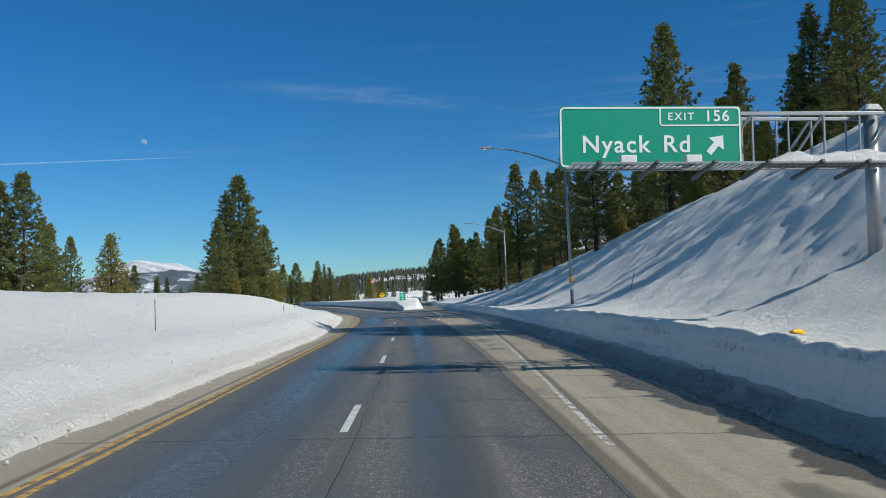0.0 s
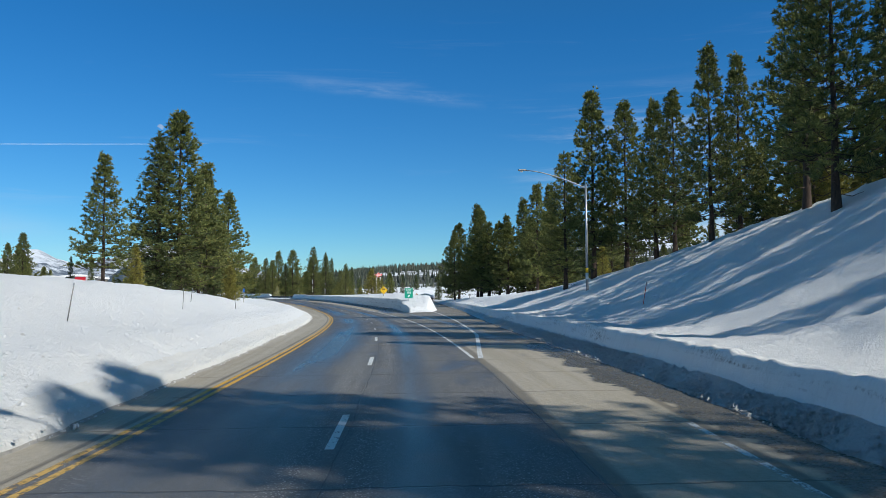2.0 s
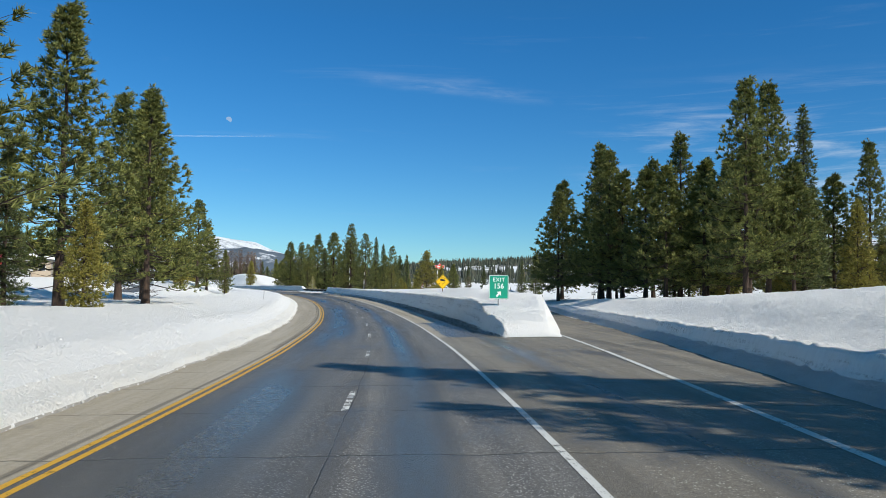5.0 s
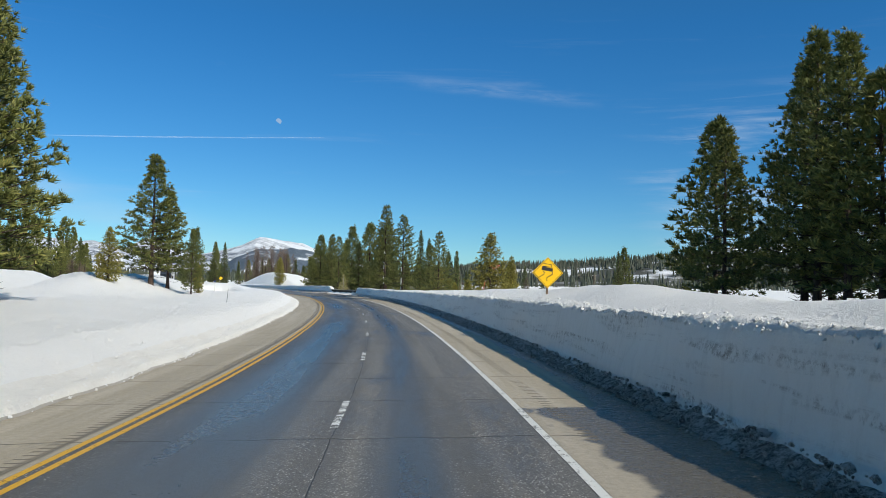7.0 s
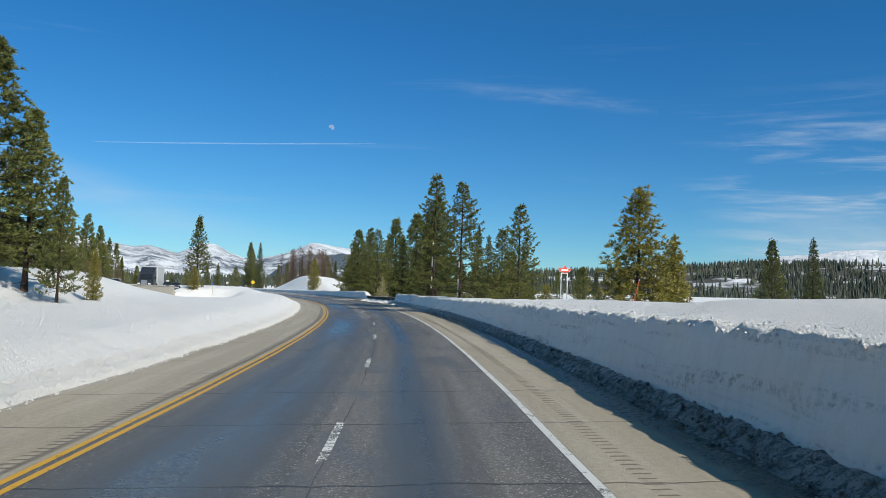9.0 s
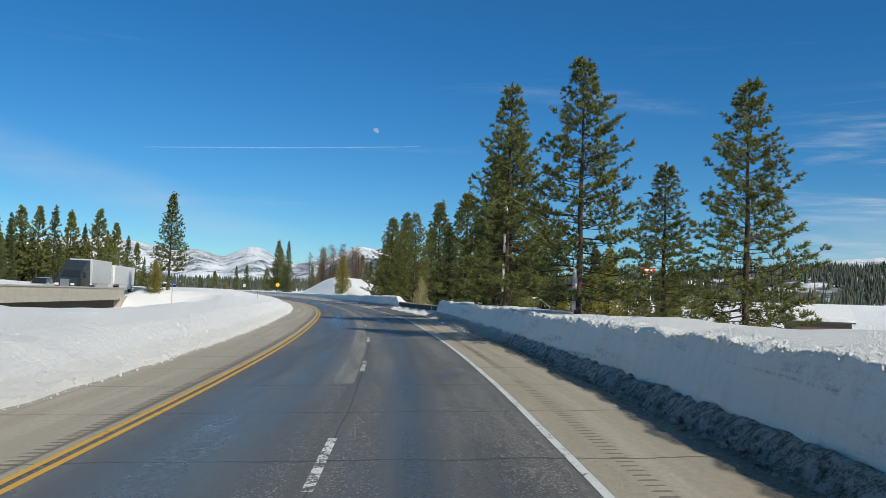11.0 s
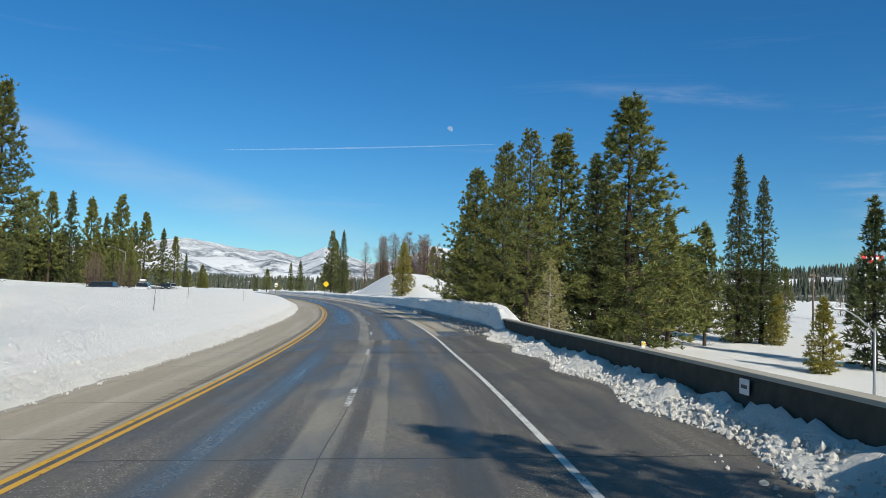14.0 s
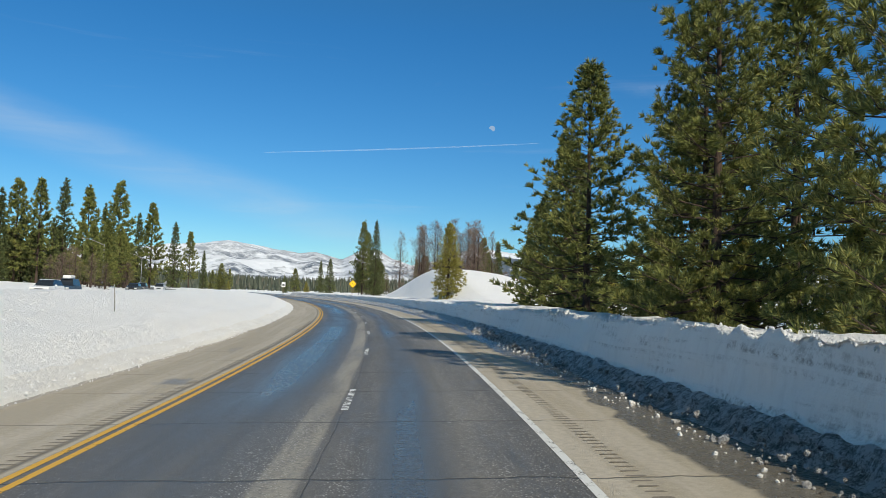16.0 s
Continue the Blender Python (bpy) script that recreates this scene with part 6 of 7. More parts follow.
def slippery_sign():
    ob = thing("slippery_sign", "yellow diamond sign with a black skidding car", "road sign", stand(215.7, far(9.75), rise(0.0)) @ SIZE)
    sign_post(ob, 1.5, 3.4)
    p = part("sign_panel", outline("sign_panel", diamond(0.86), 0.02, SIGN_YELLOW), ob, "", Matrix.Translation((0, 0, 3.33)))
    for sx, sz in ((1, 1), (-1, 1), (-1, -1), (1, -1)):
        a, b = (0.80 * sx, 0.0), (0.0, 0.80 * sz)
        q = [(a[0], 0), (0, b[1]), (0, b[1] * 0.965), (a[0] * 0.965, 0)]
        part("border", outline("border", q if sx * sz < 0 else q[::-1], 0.005, BLACK), p, "", Matrix.Translation((0, -0.022, 0)))
    part("car_symbol", outline("car_symbol", [(-0.36, 0.12), (0.27, 0.08), (0.27, 0.26), (0.2, 0.27), (-0.1, 0.30), (-0.12, 0.34), (-0.33, 0.34)], 0.006, BLACK), p, "black car shape", Matrix.Translation((0, -0.022, 0)) @ Matrix.Rotation(radians(4), 4, "Y"))
    part("car_roof", outline("car_roof", [(-0.30, 0.34), (0.22, 0.29), (0.22, 0.32), (0.2, 0.47), (-0.24, 0.52), (-0.25, 0.49), (0.17, 0.44), (0.19, 0.32), (-0.28, 0.37)], 0.006, BLACK), p, "", Matrix.Translation((0, -0.022, 0)))
    for x0 in (-0.28, 0.18):
        pts = [(x0 + 0.02 + 0.13 * math.sin(k * 0.62) - 0.02 * k, 0.1 - 0.055 * k) for k in range(11)]
        part("skid_mark", tube("skid_mark", [(x, -0.024, z) for x, z in pts], [0.022] * 11, BLACK, 6), p)


def plain_diamond(s, l, low, mid, w, mat, name, label, symbol):
    ob = thing(name, label, "road sign", stand(s, far(l), rise(0.0)) @ SIZE)
    sign_post(ob, low, mid + 0.2)
    p = part("sign_panel", outline("sign_panel", diamond(w), 0.02, mat), ob, "", Matrix.Translation((0, 0, mid)))
    if symbol == "curve":
        part("symbol", outline("symbol", [(0.08, -0.4), (0.2, -0.4), (0.2, 0.0), (0.0, 0.2), (0.08, 0.3), (-0.25, 0.3), (-0.2, -0.02), (-0.1, 0.1), (0.08, -0.05)], 0.006, BLACK), p, "black bent arrow", Matrix.Translation((0, -0.022, 0)))
    else:
        part("symbol", tube("symbol", [(0, -0.03, 0.0), (0, -0.021, 0.0)], [0.24, 0.24], symbol, 8), p, "dark red stop symbol")


exit_gore_sign()
slippery_sign()
plain_diamond(603.4, 11.1, 0.5, 3.9, 1.0, SIGN_YELLOW, "curve_sign", "yellow diamond sign with a black bent arrow", "curve")
plain_diamond(254.0, 25.5, -0.4, 1.5, 0.85, SIGN_ORANGE, "warning_sign", "orange diamond sign with a dark stop symbol", SIGN_RED)
ob = thing("small_sign", "small white rectangular sign on a post", "road sign", stand(219.3, far(29.7), rise(0.0)) @ SIZE)
sign_post(ob, 0.3, 2.2, 0.07)
part("sign_panel", rounded("sign_panel", 0.62, 0.5, 0.03, 0.02, WHITE_PAINT), ob, "", Matrix.Translation((0, 0, 2.1)))
for z in (0.1, -0.08):
    part("writing_bar", box("writing_bar", (0.4, 0.006, 0.1), BLACK), ob, "", Matrix.Translation((0, -0.026, 2.1 + z)))
ob = thing("speed_sign", "small white sign on a post by the far bend", "road sign", stand(560.0, far(-9.5), rise(0.0)) @ SIZE)
sign_post(ob, 1.2, 3.9, 0.08)
part("sign_panel", rounded("sign_panel", 0.76, 0.95, 0.05, 0.02, WHITE_PAINT), ob, "", Matrix.Translation((0, 0, 3.6)))
part("writing_bar", box("writing_bar", (0.44, 0.006, 0.3), BLACK), ob, "", Matrix.Translation((0, -0.026, 3.5)))

# tall shop sign with red wings on two white posts
ob = thing("pole_sign", "tall red winged shop sign on two white posts", "shop sign", stand(474.0, far(95.5), 0.0, 8) @ SIZE)
for x in (-1.35, 1.35):
    part("post", tube("post", [(x, 0, -0.3), (x, 0, 10.6)], [0.17, 0.15], WHITE_PAINT, 10), ob)
part("cross_bar", box("cross_bar", (2.9, 0.2, 0.25), WHITE_PAINT, None, 0.02), ob, "", Matrix.Translation((0, 0, 10.5)))
wings = [(-2.9, 12.3), (-2.0, 11.1), (-0.7, 10.9), (0, 10.5), (0.7, 10.9), (2.0, 11.1), (2.9, 12.3), (1.1, 12.2), (0.5, 12.7), (0, 13.3), (-0.5, 12.7), (-1.1, 12.2)]
face = part("sign_face", outline("sign_face", wings, 0.3, SIGN_RED), ob, "red winged face")
part("trim", outline("trim", [(1.07 * x, 11.6 + 1.09 * (z - 11.6)) for x, z in wings], 0.2, WHITE_PAINT), ob, "white edging", Matrix.Translation((0, 0.06, 0)))
part("writing_bar", box("writing_bar", (3.0, 0.02, 0.5), SIGN_WHITE), face, "white lettering bar", Matrix.Translation((0, -0.315, 11.65)))
ob.location.z = float(at(474.0, far(95.5), rise(0.0))[2])

# snow stakes
STAKE = plain("weathered_stake", (0.17, 0.16, 0.15), 0.6)
for s, l, hh, lean in ((33.2, -9.6, 1.25, 0), (79.5, -11.3, 1.3, 9), (100.0, -12.2, 1.2, 2), (119.0, -12.0, 1.0, -5), (108.0, -13.5, 0.9, 6), (250.0, -13.0, 1.2, 4), (396.2, -13.4, 1.35, 2), (440.2, -13.8, 1.3, -3), (418.0, -16.0, 1.1, 3), (47.0, 14.4, 1.0, 14), (92.0, 14.6, 1.2, 10), (268.0, 15.0, 1.6, 12)):
    l = far(l)
    g = sheet_height(s, l) if l < 0 or s < 160 else 1.6
    ob = thing("snow_stake", "thin grey snow stake in the snow" if l < 0 else "thin red snow stake leaning in the snow", "snow stake", stand(s, l, g - 0.15) @ Matrix.Rotation(radians(lean), 4, "Y"), "snow stakes")
    part("rod", tube("rod", [(0, 0, 0), (0, 0, hh + 0.15)], [0.022, 0.018], STAKE if l < 0 else SIGN_RED, 6), ob)
    part("tip", tube("tip", [(0, 0, hh + 0.02), (0, 0, hh + 0.16)], [0.026, 0.024], STEEL, 6), ob, "pale reflective tip")
ob = tagged(new("yellow_bag", None), "crumpled yellow bag lying on the snow slope", "litter")
bm = bmesh.new()
bmesh.ops.create_icosphere(bm, subdivisions=2, radius=0.13)
for q in bm.verts:
    q.co = Vector((q.co.x * 1.3, q.co.y, q.co.z * 0.55)) * (1 + 0.5 * noise.noise(q.co * 9))
part("bag", bm_mesh("bag", bm, SIGN_YELLOW), ob)
ob.matrix_world = stand(18.6, 9.6, sheet_height(18.6, 9.6) + 0.05)

# ---- marker posts and plates ----
MARKER_BLUE = plain("blue_marker_paint", (0.02, 0.12, 0.42), 0.45)
for s, l, low, high in ((149.8, -13.5, 1.2, 3.7), (380.0, -21.0, -1.0, 2.95)):
    ob = thing("marker_post", "thin marker post with a blue plate in the snow", "marker post", stand(s, l, 0.0), "marker posts")
    part("post", box("post", (0.07, 0.04, high - low), PALE_CONCRETE, Matrix.Translation((0, 0.03, (low + high) / 2)), 0.005), ob, "pale weathered slat")
    part("plate", rounded("plate", 0.2, 0.42, 0.02, 0.015, MARKER_BLUE), ob, "small blue plate", Matrix.Translation((0, 0, high - 0.22)))
ob = thing("barrier_plate", "small white plate fixed to the bridge barrier", "plate", stand(362.9, 7.97, 0.0) @ Matrix.Rotation(radians(-90), 4, "Z"))
part("plate", rounded("plate", 0.42, 0.3, 0.02, 0.012, WHITE_PAINT), ob, "", Matrix.Translation((0, 0.0, 0.72)))
part("writing_bar", box("writing_bar", (0.26, 0.006, 0.07), DARK_STEEL), ob, "", Matrix.Translation((0, -0.016, 0.72)))
ob = thing("barrier_reflector", "small pale reflector standing on the bridge barrier", "reflector", stand(370.6, 8.2, 0.99))
part("stem", box("stem", (0.12, 0.03, 0.18), WHITE_PAINT, Matrix.Translation((0, 0, 0.1)), 0.01), ob)
part("lens", rounded("lens", 0.09, 0.08, 0.01, 0.01, SIGN_YELLOW), ob, "amber lens", Matrix.Translation((0, -0.016, 0.13)))

# ---- utility poles and wires ----
def utility_pole(s, l, height):
    l, height = far(l), height * STATION
    g = sheet_height(s, l)
    ob = thing("utility_pole", "weathered wooden utility pole with a crossarm", "utility pole", stand(s, l, g, 25), "utility poles")
    part("pole", tube("pole", [(0, 0, -0.5), (0, 0, height)], [0.17, 0.12], POLE_WOOD, 10), ob)
    arm = part("crossarm", box("crossarm", (2.4, 0.1, 0.12), POLE_WOOD, None, 0.01), ob, "", Matrix.Translation((0, -0.12, height - 0.6)))
    for x in (-1.1, -0.4, 0.4, 1.1):
        part("insulator", tube("insulator", [(x, 0, 0.05), (x, 0, 0.22)], [0.05, 0.035], WHITE_PAINT, 8), arm)
    return ob.matrix_world @ Vector((0, 0, height - 0.5))


tops = [utility_pole(461.0, 73.5, 9.5), utility_pole(440.0, 120.0, 9.5), utility_pole(492.0, 40.0, 10.0)]
for a, b in ((tops[0], tops[1]), (tops[0], tops[2])):
    for off in (-0.9, 0.9):
        pts = [a.lerp(b, k / 14) + Vector((off, 0, -1.1 * math.sin(math.pi * k / 14))) for k in range(15)]
        tagged(new("power_cable", tube("power_cable", pts, [0.02] * 15, BLACK, 5)), "thin black overhead cable sagging between poles", "cable", "cables")


# ---- the other carriageway, its bridge and the traffic on it ----
FAR_UP = rise(1.15)
s_w = split(250, 900, 3)
tagged(new("far_road", ribbon("far_road", s_w, far(-45.5), far(-32.0), road_material("far_lanes", (0.13, 0.125, 0.115), ((0.5, 0.0), (0.7, 0.6)), (0.2, 0.19, 0.17), 5.1), FAR_UP, 4)), "damp grey lanes of the opposite carriageway", "road", "", "structure")
rail = thing("far_bridge", "pale concrete bridge carrying the opposite carriageway", "bridge", None, "", "structure")
s_v = split(330, 389.0, 3)


def swept(name, prof, mat):
    ss = np.repeat(s_v[:, None], len(prof) + 1, 1)
    pl, ph = far(np.array([q[0] for q in prof + prof[:1]])), rise(np.array([q[1] for q in prof + prof[:1]]))
    v = at(ss, np.broadcast_to(pl, ss.shape), np.broadcast_to(ph, ss.shape)).reshape(-1, 3)
    n, c = len(s_v), len(prof)
    f = [tuple(r) for r in grid_faces(n, c + 1)] + [tuple(range(c)), tuple((n - 1) * (c + 1) + k for k in range(c))[::-1]]
    return mesh(name, v, f, mat)


part("parapet", swept("parapet", [(-31.6, 1.0), (-31.25, 1.0), (-31.25, 2.0), (-31.6, 2.0)], PALE_CONCRETE), rail)
part("coping", swept("coping", [(-31.7, 2.0), (-31.15, 2.0), (-31.15, 2.12), (-31.7, 2.12)], PALE_CONCRETE), rail)
part("deck", swept("deck", [(-46.0, 0.5), (-31.1, 0.5), (-31.1, 1.1), (-46.0, 1.1)], PALE_CONCRETE), rail)
part("girder", swept("girder", [(-45.0, -0.6), (-31.9, -0.6), (-31.9, 0.5), (-45.0, 0.5)], BARRIER), rail, "stained girder")
abut = np.array([at(s, far(l), rise(h)).tolist() for s, l in ((386.0, -31.0), (393.0, -31.0), (393.0, -46.0), (386.0, -46.0)) for h in (-5.5, 0.9)])
part("abutment", mesh("abutment", abut, [(0, 2, 3, 1), (2, 4, 5, 3), (4, 6, 7, 5), (6, 0, 1, 7), (1, 3, 5, 7)], PALE_CONCRETE), rail)

PAINTS = {}


def paint(name, color):
    if name not in PAINTS:
        PAINTS[name] = plain(name + "_vehicle_paint", color, 0.3, 0.0, 0.05, 1.0)
    return PAINTS[name]


def wheel(ob, x, y, r, w):
    m = Matrix.Translation((x, y, r))
    bm = bmesh.new()
    tube_into(bm, [(-w / 2, 0, 0), (-w / 2 + 0.03, 0, 0), (w / 2 - 0.03, 0, 0), (w / 2, 0, 0)], [r - 0.05, r, r, r - 0.05], 20)
    t = part("wheel", bm_mesh("wheel", bm, RUBBER, False), ob, "", m)
    bm = bmesh.new()
    tube_into(bm, [(-w / 2 - 0.01, 0, 0), (w / 2 + 0.01, 0, 0)], [r * 0.58, r * 0.58], 16)
    part("rim", bm_mesh("rim", bm, STEEL), t)


def profile(name, pts, half, mat, inset=0.0, top=None):
    """A body from its side outline (y, z), tucked in towards the top."""
    zs = [z for _, z in pts]
    lo, hi = min(zs), max(zs)
    vs = []
    for sgn in (-1, 1):
        vs += [(sgn * (half - inset * (z - lo) / (hi - lo + 1e-6)), y, z) for y, z in pts]
    n = len(pts)
    fs = [tuple(range(n)), tuple(range(2 * n - 1, n - 1, -1))] + [(k, n + k, n + (k + 1) % n, (k + 1) % n) for k in range(n)]
    return mesh(name, vs, fs, mat)


def car(s, l, color, name, label, tall=1.5, long=4.6, load=False):
    ob = thing(name, label, "car", stand(s, far(l), FAR_UP + 0.02), "traffic across the median")
    e = long / 2
    body = [(-e, 0.35), (-e, 0.75), (-e + 0.15, 0.86), (-e + 1.25, 0.98), (e - 0.25, 1.02), (e, 0.9), (e, 0.35)]
    part("body", profile("body", body, 0.92, paint(color[0], color[1]), 0.06), ob)
    roof = [(-e + 1.2, 0.97), (-e + 2.0, tall - 0.03), (-e + 2.3, tall), (e - 0.7, tall - 0.02), (e - 0.25, 1.0)]
    cab = part("cabin", profile("cabin", roof, 0.86, GLASS, 0.2), ob, "dark glass")
    lid = [(-e + 1.95, tall - 0.03), (-e + 2.3, tall + 0.02), (e - 0.7, tall), (e - 0.6, tall - 0.06)]
    part("roof", profile("roof", lid, 0.68, paint(color[0], color[1]), 0.03), cab)
    for x in (-0.62, 0.62):
        part("headlight", box("headlight", (0.36, 0.08, 0.14), WHITE_PAINT, None, 0.02), ob, "", Matrix.Translation((x, -e - 0.01, 0.72)))
    part("grille", box("grille", (0.8, 0.05, 0.2), BLACK), ob, "", Matrix.Translation((0, -e - 0.01, 0.62)))
    part("plate_bar", box("plate_bar", (0.4, 0.02, 0.12), WHITE_PAINT), ob, "", Matrix.Translation((0, -e - 0.04, 0.45)))
    for x in (-0.8, 0.8):
        for y in (-e + 0.85, e - 0.85):
            wheel(ob, x, y, 0.34, 0.22)
        part("mirror", box("mirror", (0.2, 0.12, 0.14), paint(color[0], color[1]), None, 0.03), ob, "", Matrix.Translation((x * 1.22, -e + 1.75, 1.05)))
    if load:
        part("roof_box", box("roof_box", (0.9, 1.9, 0.4), WHITE_PAINT, None, 0.12), ob, "white roof box", Matrix.Translation((0, 0.3, tall + 0.24)))


def semi(s, l, color, label, trailer=True, box_color=None, long=15.2):
    ob = thing("semi_truck", label, "truck", stand(s, far(l), FAR_UP + 0.02), "traffic across the median")
    p = paint(*color)
    part("hood", profile("hood", [(-1.0, 0.7), (-1.0, 1.55), (-0.7, 1.75), (1.0, 1.95), (1.0, 0.7)], 1.05, p, 0.12), ob)
    cab = part("cab", profile("cab", [(0.9, 0.7), (0.95, 1.9), (1.45, 2.75), (2.2, 3.3), (3.4, 3.85), (4.3, 3.9), (4.3, 0.7)], 1.22, p, 0.12), ob)
    part("windscreen", profile("windscreen", [(0.93, 1.98), (1.40, 2.68), (1.46, 2.68), (1.05, 1.98)], 1.0, GLASS, 0.08), cab, "dark windscreen")
    for x in (-1.2, 1.2):
        part("side_window", box("side_window", (0.03, 0.9, 0.6), GLASS, None), cab, "", Matrix.Translation((x * 0.985, 2.1, 2.25)))
        part("mirror", box("mirror", (0.22, 0.12, 0.55), BLACK, None, 0.03), cab, "", Matrix.Translation((x * 1.2, 1.1, 2.1)))
        part("headlight", box("headlight", (0.4, 0.1, 0.25), WHITE_PAINT, None, 0.03), ob, "", Matrix.Translation((x * 0.68, -1.01, 1.05)))
    part("grille", box("grille", (0.95, 0.06, 0.85), STEEL, None, 0.03), ob, "", Matrix.Translation((0, -1.02, 1.2)))
    part("bumper", box("bumper", (2.35, 0.3, 0.4), STEEL, None, 0.06), ob, "", Matrix.Translation((0, -1.05, 0.6)))
    for y in (0.1, 4.9, 6.2):
        for x in (-1.0, 1.0):
            wheel(ob, x, y, 0.5, 0.32)
    if trailer:
        t = part("trailer", box("trailer", (2.6, long, 2.85), box_color or WHITE_PAINT, None, 0.04), ob, "plain pale box trailer", Matrix.Translation((0, 4.7 + long / 2, 2.62)))
        for x in (-1.305, 1.305):
            part("skirt", box("skirt", (0.03, long * 0.6, 0.7), box_color or WHITE_PAINT), t, "", Matrix.Translation((x * 0.98, 0.5, -1.78)))
        for y in (long + 2.4, long + 3.7):
            for x in (-1.0, 1.0):
                wheel(ob, x, y, 0.5, 0.32)


GREY_BOX = plain("pale_grey_trailer_skin", (0.52, 0.53, 0.53), 0.5, 0.0, 0.08, 0.8)
semi(405.0, -38.5, ("white", (0.78, 0.78, 0.77)), "white semi truck with a white box trailer")
semi(375.0, -35.0, ("charcoal", (0.03, 0.035, 0.045)), "charcoal semi truck pulling a pale grey trailer", True, GREY_BOX, 8.5)
car(390.0, -42.5, ("silver", (0.55, 0.56, 0.57)), "parked_suv", "silver sport utility vehicle with a roof rack", 1.75, 4.7)
car(463.0, -34.5, ("dark_blue", (0.03, 0.04, 0.06)), "dark_car", "dark blue estate car on the far lanes", 1.6)
car(474.0, -38.5, ("black", (0.02, 0.02, 0.022)), "dark_car", "black saloon car on the far lanes")
car(487.0, -34.0, ("white", (0.78, 0.78, 0.77)), "white_car", "white estate car on the far lanes", 1.6)
car(503.0, -36.5, ("navy", (0.02, 0.05, 0.10)), "dark_car", "dark car carrying a white roof box", 1.75, 4.7, True)
car(545.0, -36.0, ("black", (0.02, 0.02, 0.022)), "dark_car", "black saloon car on the far lanes")
car(566.0, -37.5, ("black", (0.02, 0.02, 0.022)), "dark_car", "black estate car on the far lanes", 1.65)
car(588.0, -36.0, ("silver", (0.55, 0.56, 0.57)), "silver_car", "silver car on the far lanes", 1.7)
semi(272.0, -60.0, ("red", (0.50, 0.015, 0.02)), "bright red semi truck with a grey trailer among the trees", True, GREY_BOX)
semi(258.0, -66.0, ("white", (0.78, 0.78, 0.77)), "white semi truck and trailer parked behind the trees")
for o in [o for o in scene.objects if o.name.startswith("semi_truck") and o.get("label", "").endswith("trees")]:
    o.location.z += 2.2


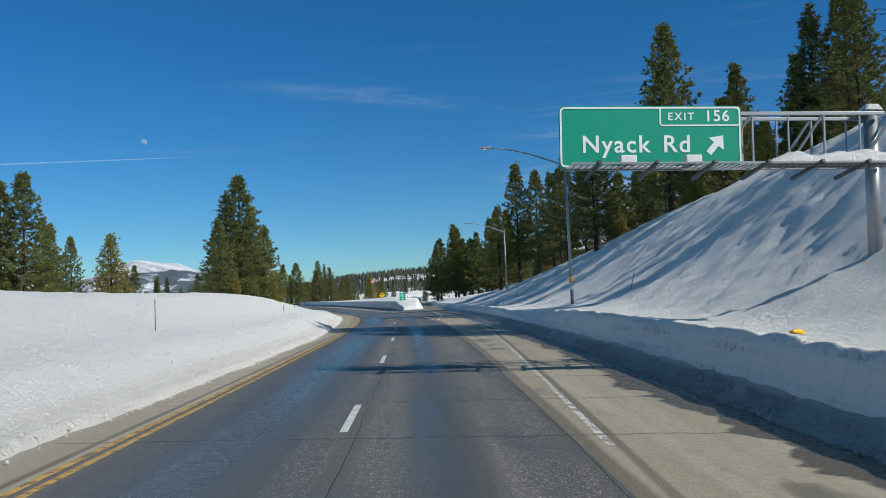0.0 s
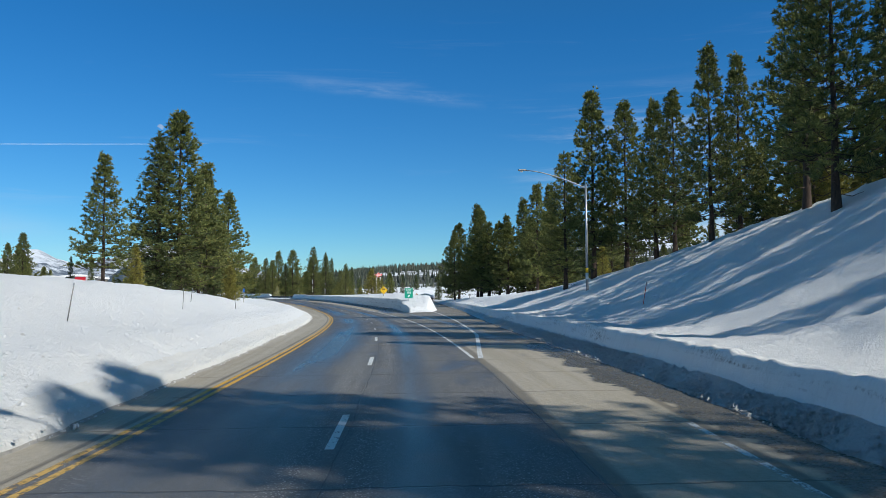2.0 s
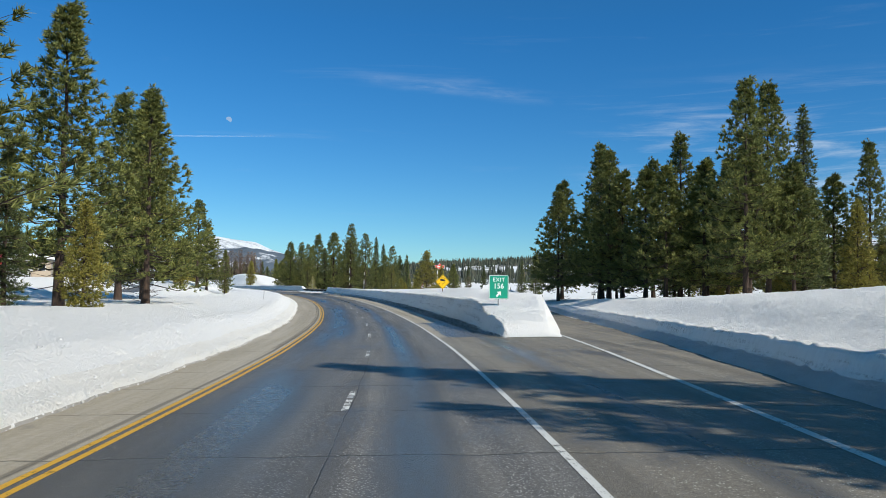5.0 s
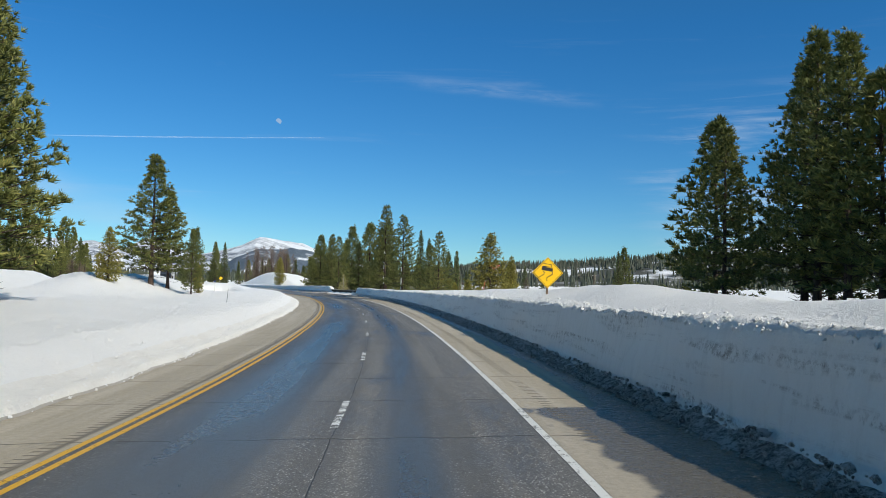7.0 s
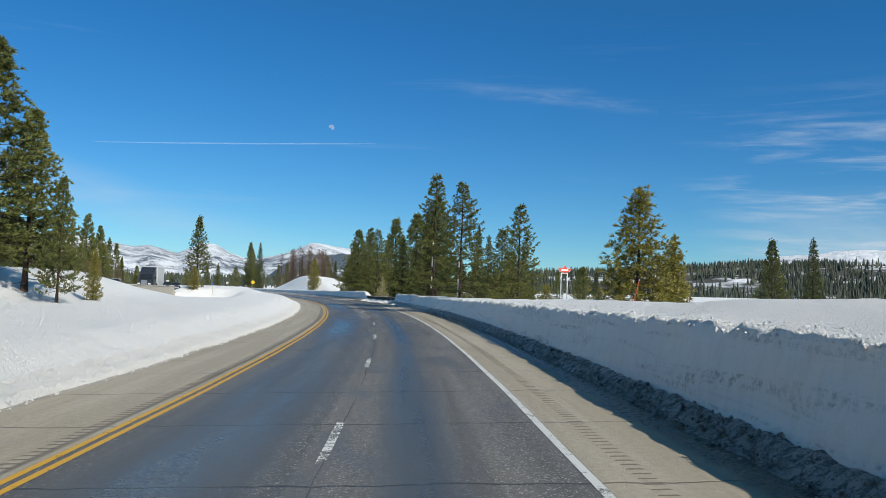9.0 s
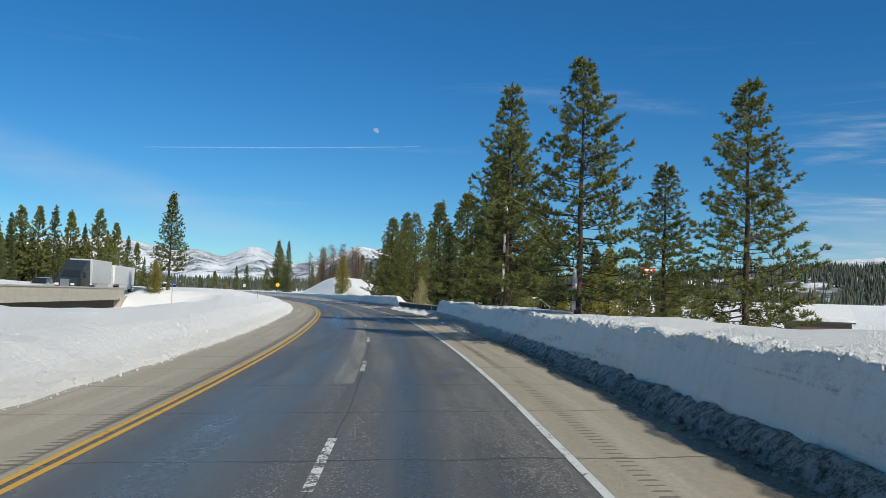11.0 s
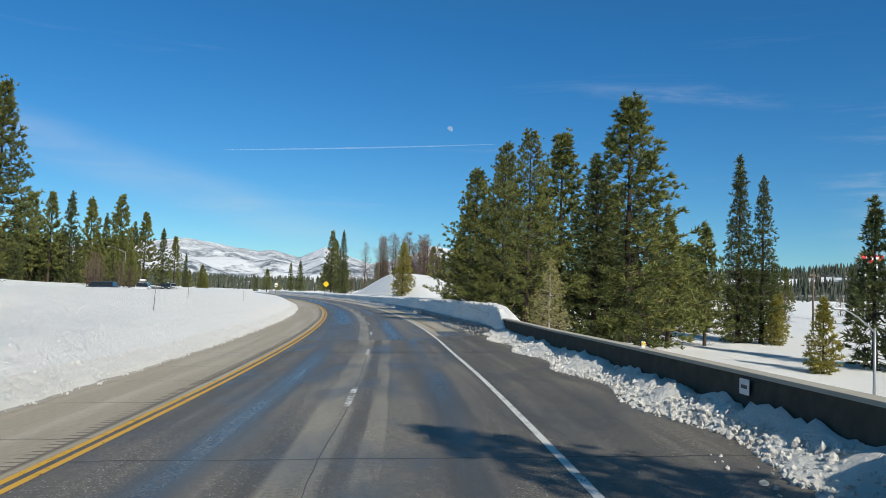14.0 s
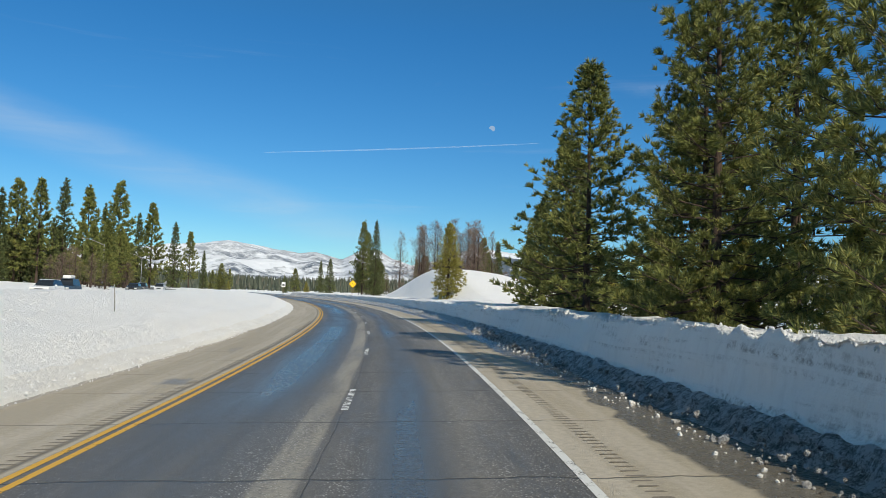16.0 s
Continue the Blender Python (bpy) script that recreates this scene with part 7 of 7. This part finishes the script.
# ---- buildings half hidden by snow ----
def building(s, l, turn, w, d, h, rise, wall, name, label, storey=2):
    ob = thing(name, label, "building", stand(s, far(l), sheet_height(s, far(l)) - 0.4, turn) @ SIZE)
    part("wall", box("wall", (w, d, h), wall, Matrix.Translation((0, 0, h / 2)), 0.01), ob)
    e = 0.5
    roof = [(-w / 2 - e, h - 0.1), (0, h + rise), (w / 2 + e, h - 0.1), (w / 2 + e, h - 0.3), (-w / 2 - e, h - 0.3)]
    vs = [(x, -d / 2 - e, z) for x, z in roof] + [(x, d / 2 + e, z) for x, z in roof]
    n = len(roof)
    part("roof", mesh("roof", vs, [tuple(range(n)), tuple(range(2 * n - 1, n - 1, -1))] + [(k, n + k, n + (k + 1) % n, (k + 1) % n) for k in range(n)], DARK_STEEL), ob)
    cap = [(-w / 2 - e, h - 0.05), (-w / 2 - e, h + 0.45), (0, h + rise + 0.55), (w / 2 + e, h + 0.45), (w / 2 + e, h - 0.05), (0, h + rise + 0.03)]
    vs = [(x, -d / 2 - e - 0.05, z) for x, z in cap] + [(x, d / 2 + e + 0.05, z) for x, z in cap]
    n = len(cap)
    part("roof_snow", mesh("roof_snow", vs, [tuple(range(n)), tuple(range(2 * n - 1, n - 1, -1))] + [(k, n + k, n + (k + 1) % n, (k + 1) % n) for k in range(n)], SNOW), ob, "thick layer of snow")
    for k in range(storey):
        x = -w / 2 + w * (k + 0.5) / storey
        win = part("window", box("window", (min(1.2, w / storey * 0.55), 0.05, 1.0), GLASS), ob, "", Matrix.Translation((x, -d / 2 - 0.02, h * 0.55)))
        part("frame", rounded("frame", min(1.2, w / storey * 0.55) + 0.16, 1.16, 0.03, 0.06, WHITE_PAINT, 0.09), win, "", Matrix.Translation((0, 0.0, 0)))


building(258.5, 29.0, -20, 4.0, 5.0, 1.9, 0.6, plain("dark_shed_boards", (0.10, 0.06, 0.045), 0.8, 0.0, 0.3), "roadside_shed", "dark wooden shed under thick roof snow by the exit")
building(393.0, 80.0, 60, 14.0, 9.0, 3.4, 2.2, plain("brown_house_boards", (0.13, 0.09, 0.065), 0.8, 0.0, 0.3), "roadside_house", "brown wooden house under a snow-covered roof", 4)
building(205.0, -62.0, -10, 20.0, 10.0, 3.2, 0.8, plain("grey_depot_wall", (0.10, 0.095, 0.09), 0.8, 0.0, 0.2), "depot_building", "low dark depot building behind the median trees", 5)
building(300.0, -64.0, 10, 16.0, 10.0, 4.0, 0.9, plain("tan_depot_wall", (0.40, 0.33, 0.25), 0.8, 0.0, 0.15), "depot_building", "low tan building with a snowy flat roof", 5)

# ---- snow frozen to the windward side of trunks ----
rng = random.Random(12)
for s, l, z0, z1 in ((331.3, 10.5, 2.4, 4.3), (331.3, 10.5, 5.1, 6.4), (331.3, 10.5, 7.6, 8.4), (334.4, 11.4, 2.4, 4.0), (312.4, 10.8, 1.6, 3.6), (312.4, 10.8, 4.4, 5.2)):
    l = far(l)
    vs, n = [], 26
    for i in range(n + 1):
        z = z0 + (z1 - z0) * i / n
        r = 0.30 * (1 - 0.03 * z) + 0.02
        wd = 0.05 + 0.14 * abs(noise.noise((z * 1.3, s, 0))) if 0 < i < n else 0.02
        for j in range(5):
            a = -2.6 + (j - 2) * wd / r * 0.9
            bulge = r + (0.10 * (1 - abs(j - 2) / 2) * (0.4 + abs(noise.noise((z * 1.7, l, 3)))))
            vs.append((bulge * math.cos(a), bulge * math.sin(a), z))
    m4 = stand(s, l, 0.0)
    tagged(new("trunk_snow", mesh("trunk_snow", [tuple(m4 @ Vector(q)) for q in vs], grid_faces(n + 1, 5), SNOW, None, True)), "strip of snow frozen onto a pine trunk", "snow", "snow on trunks")
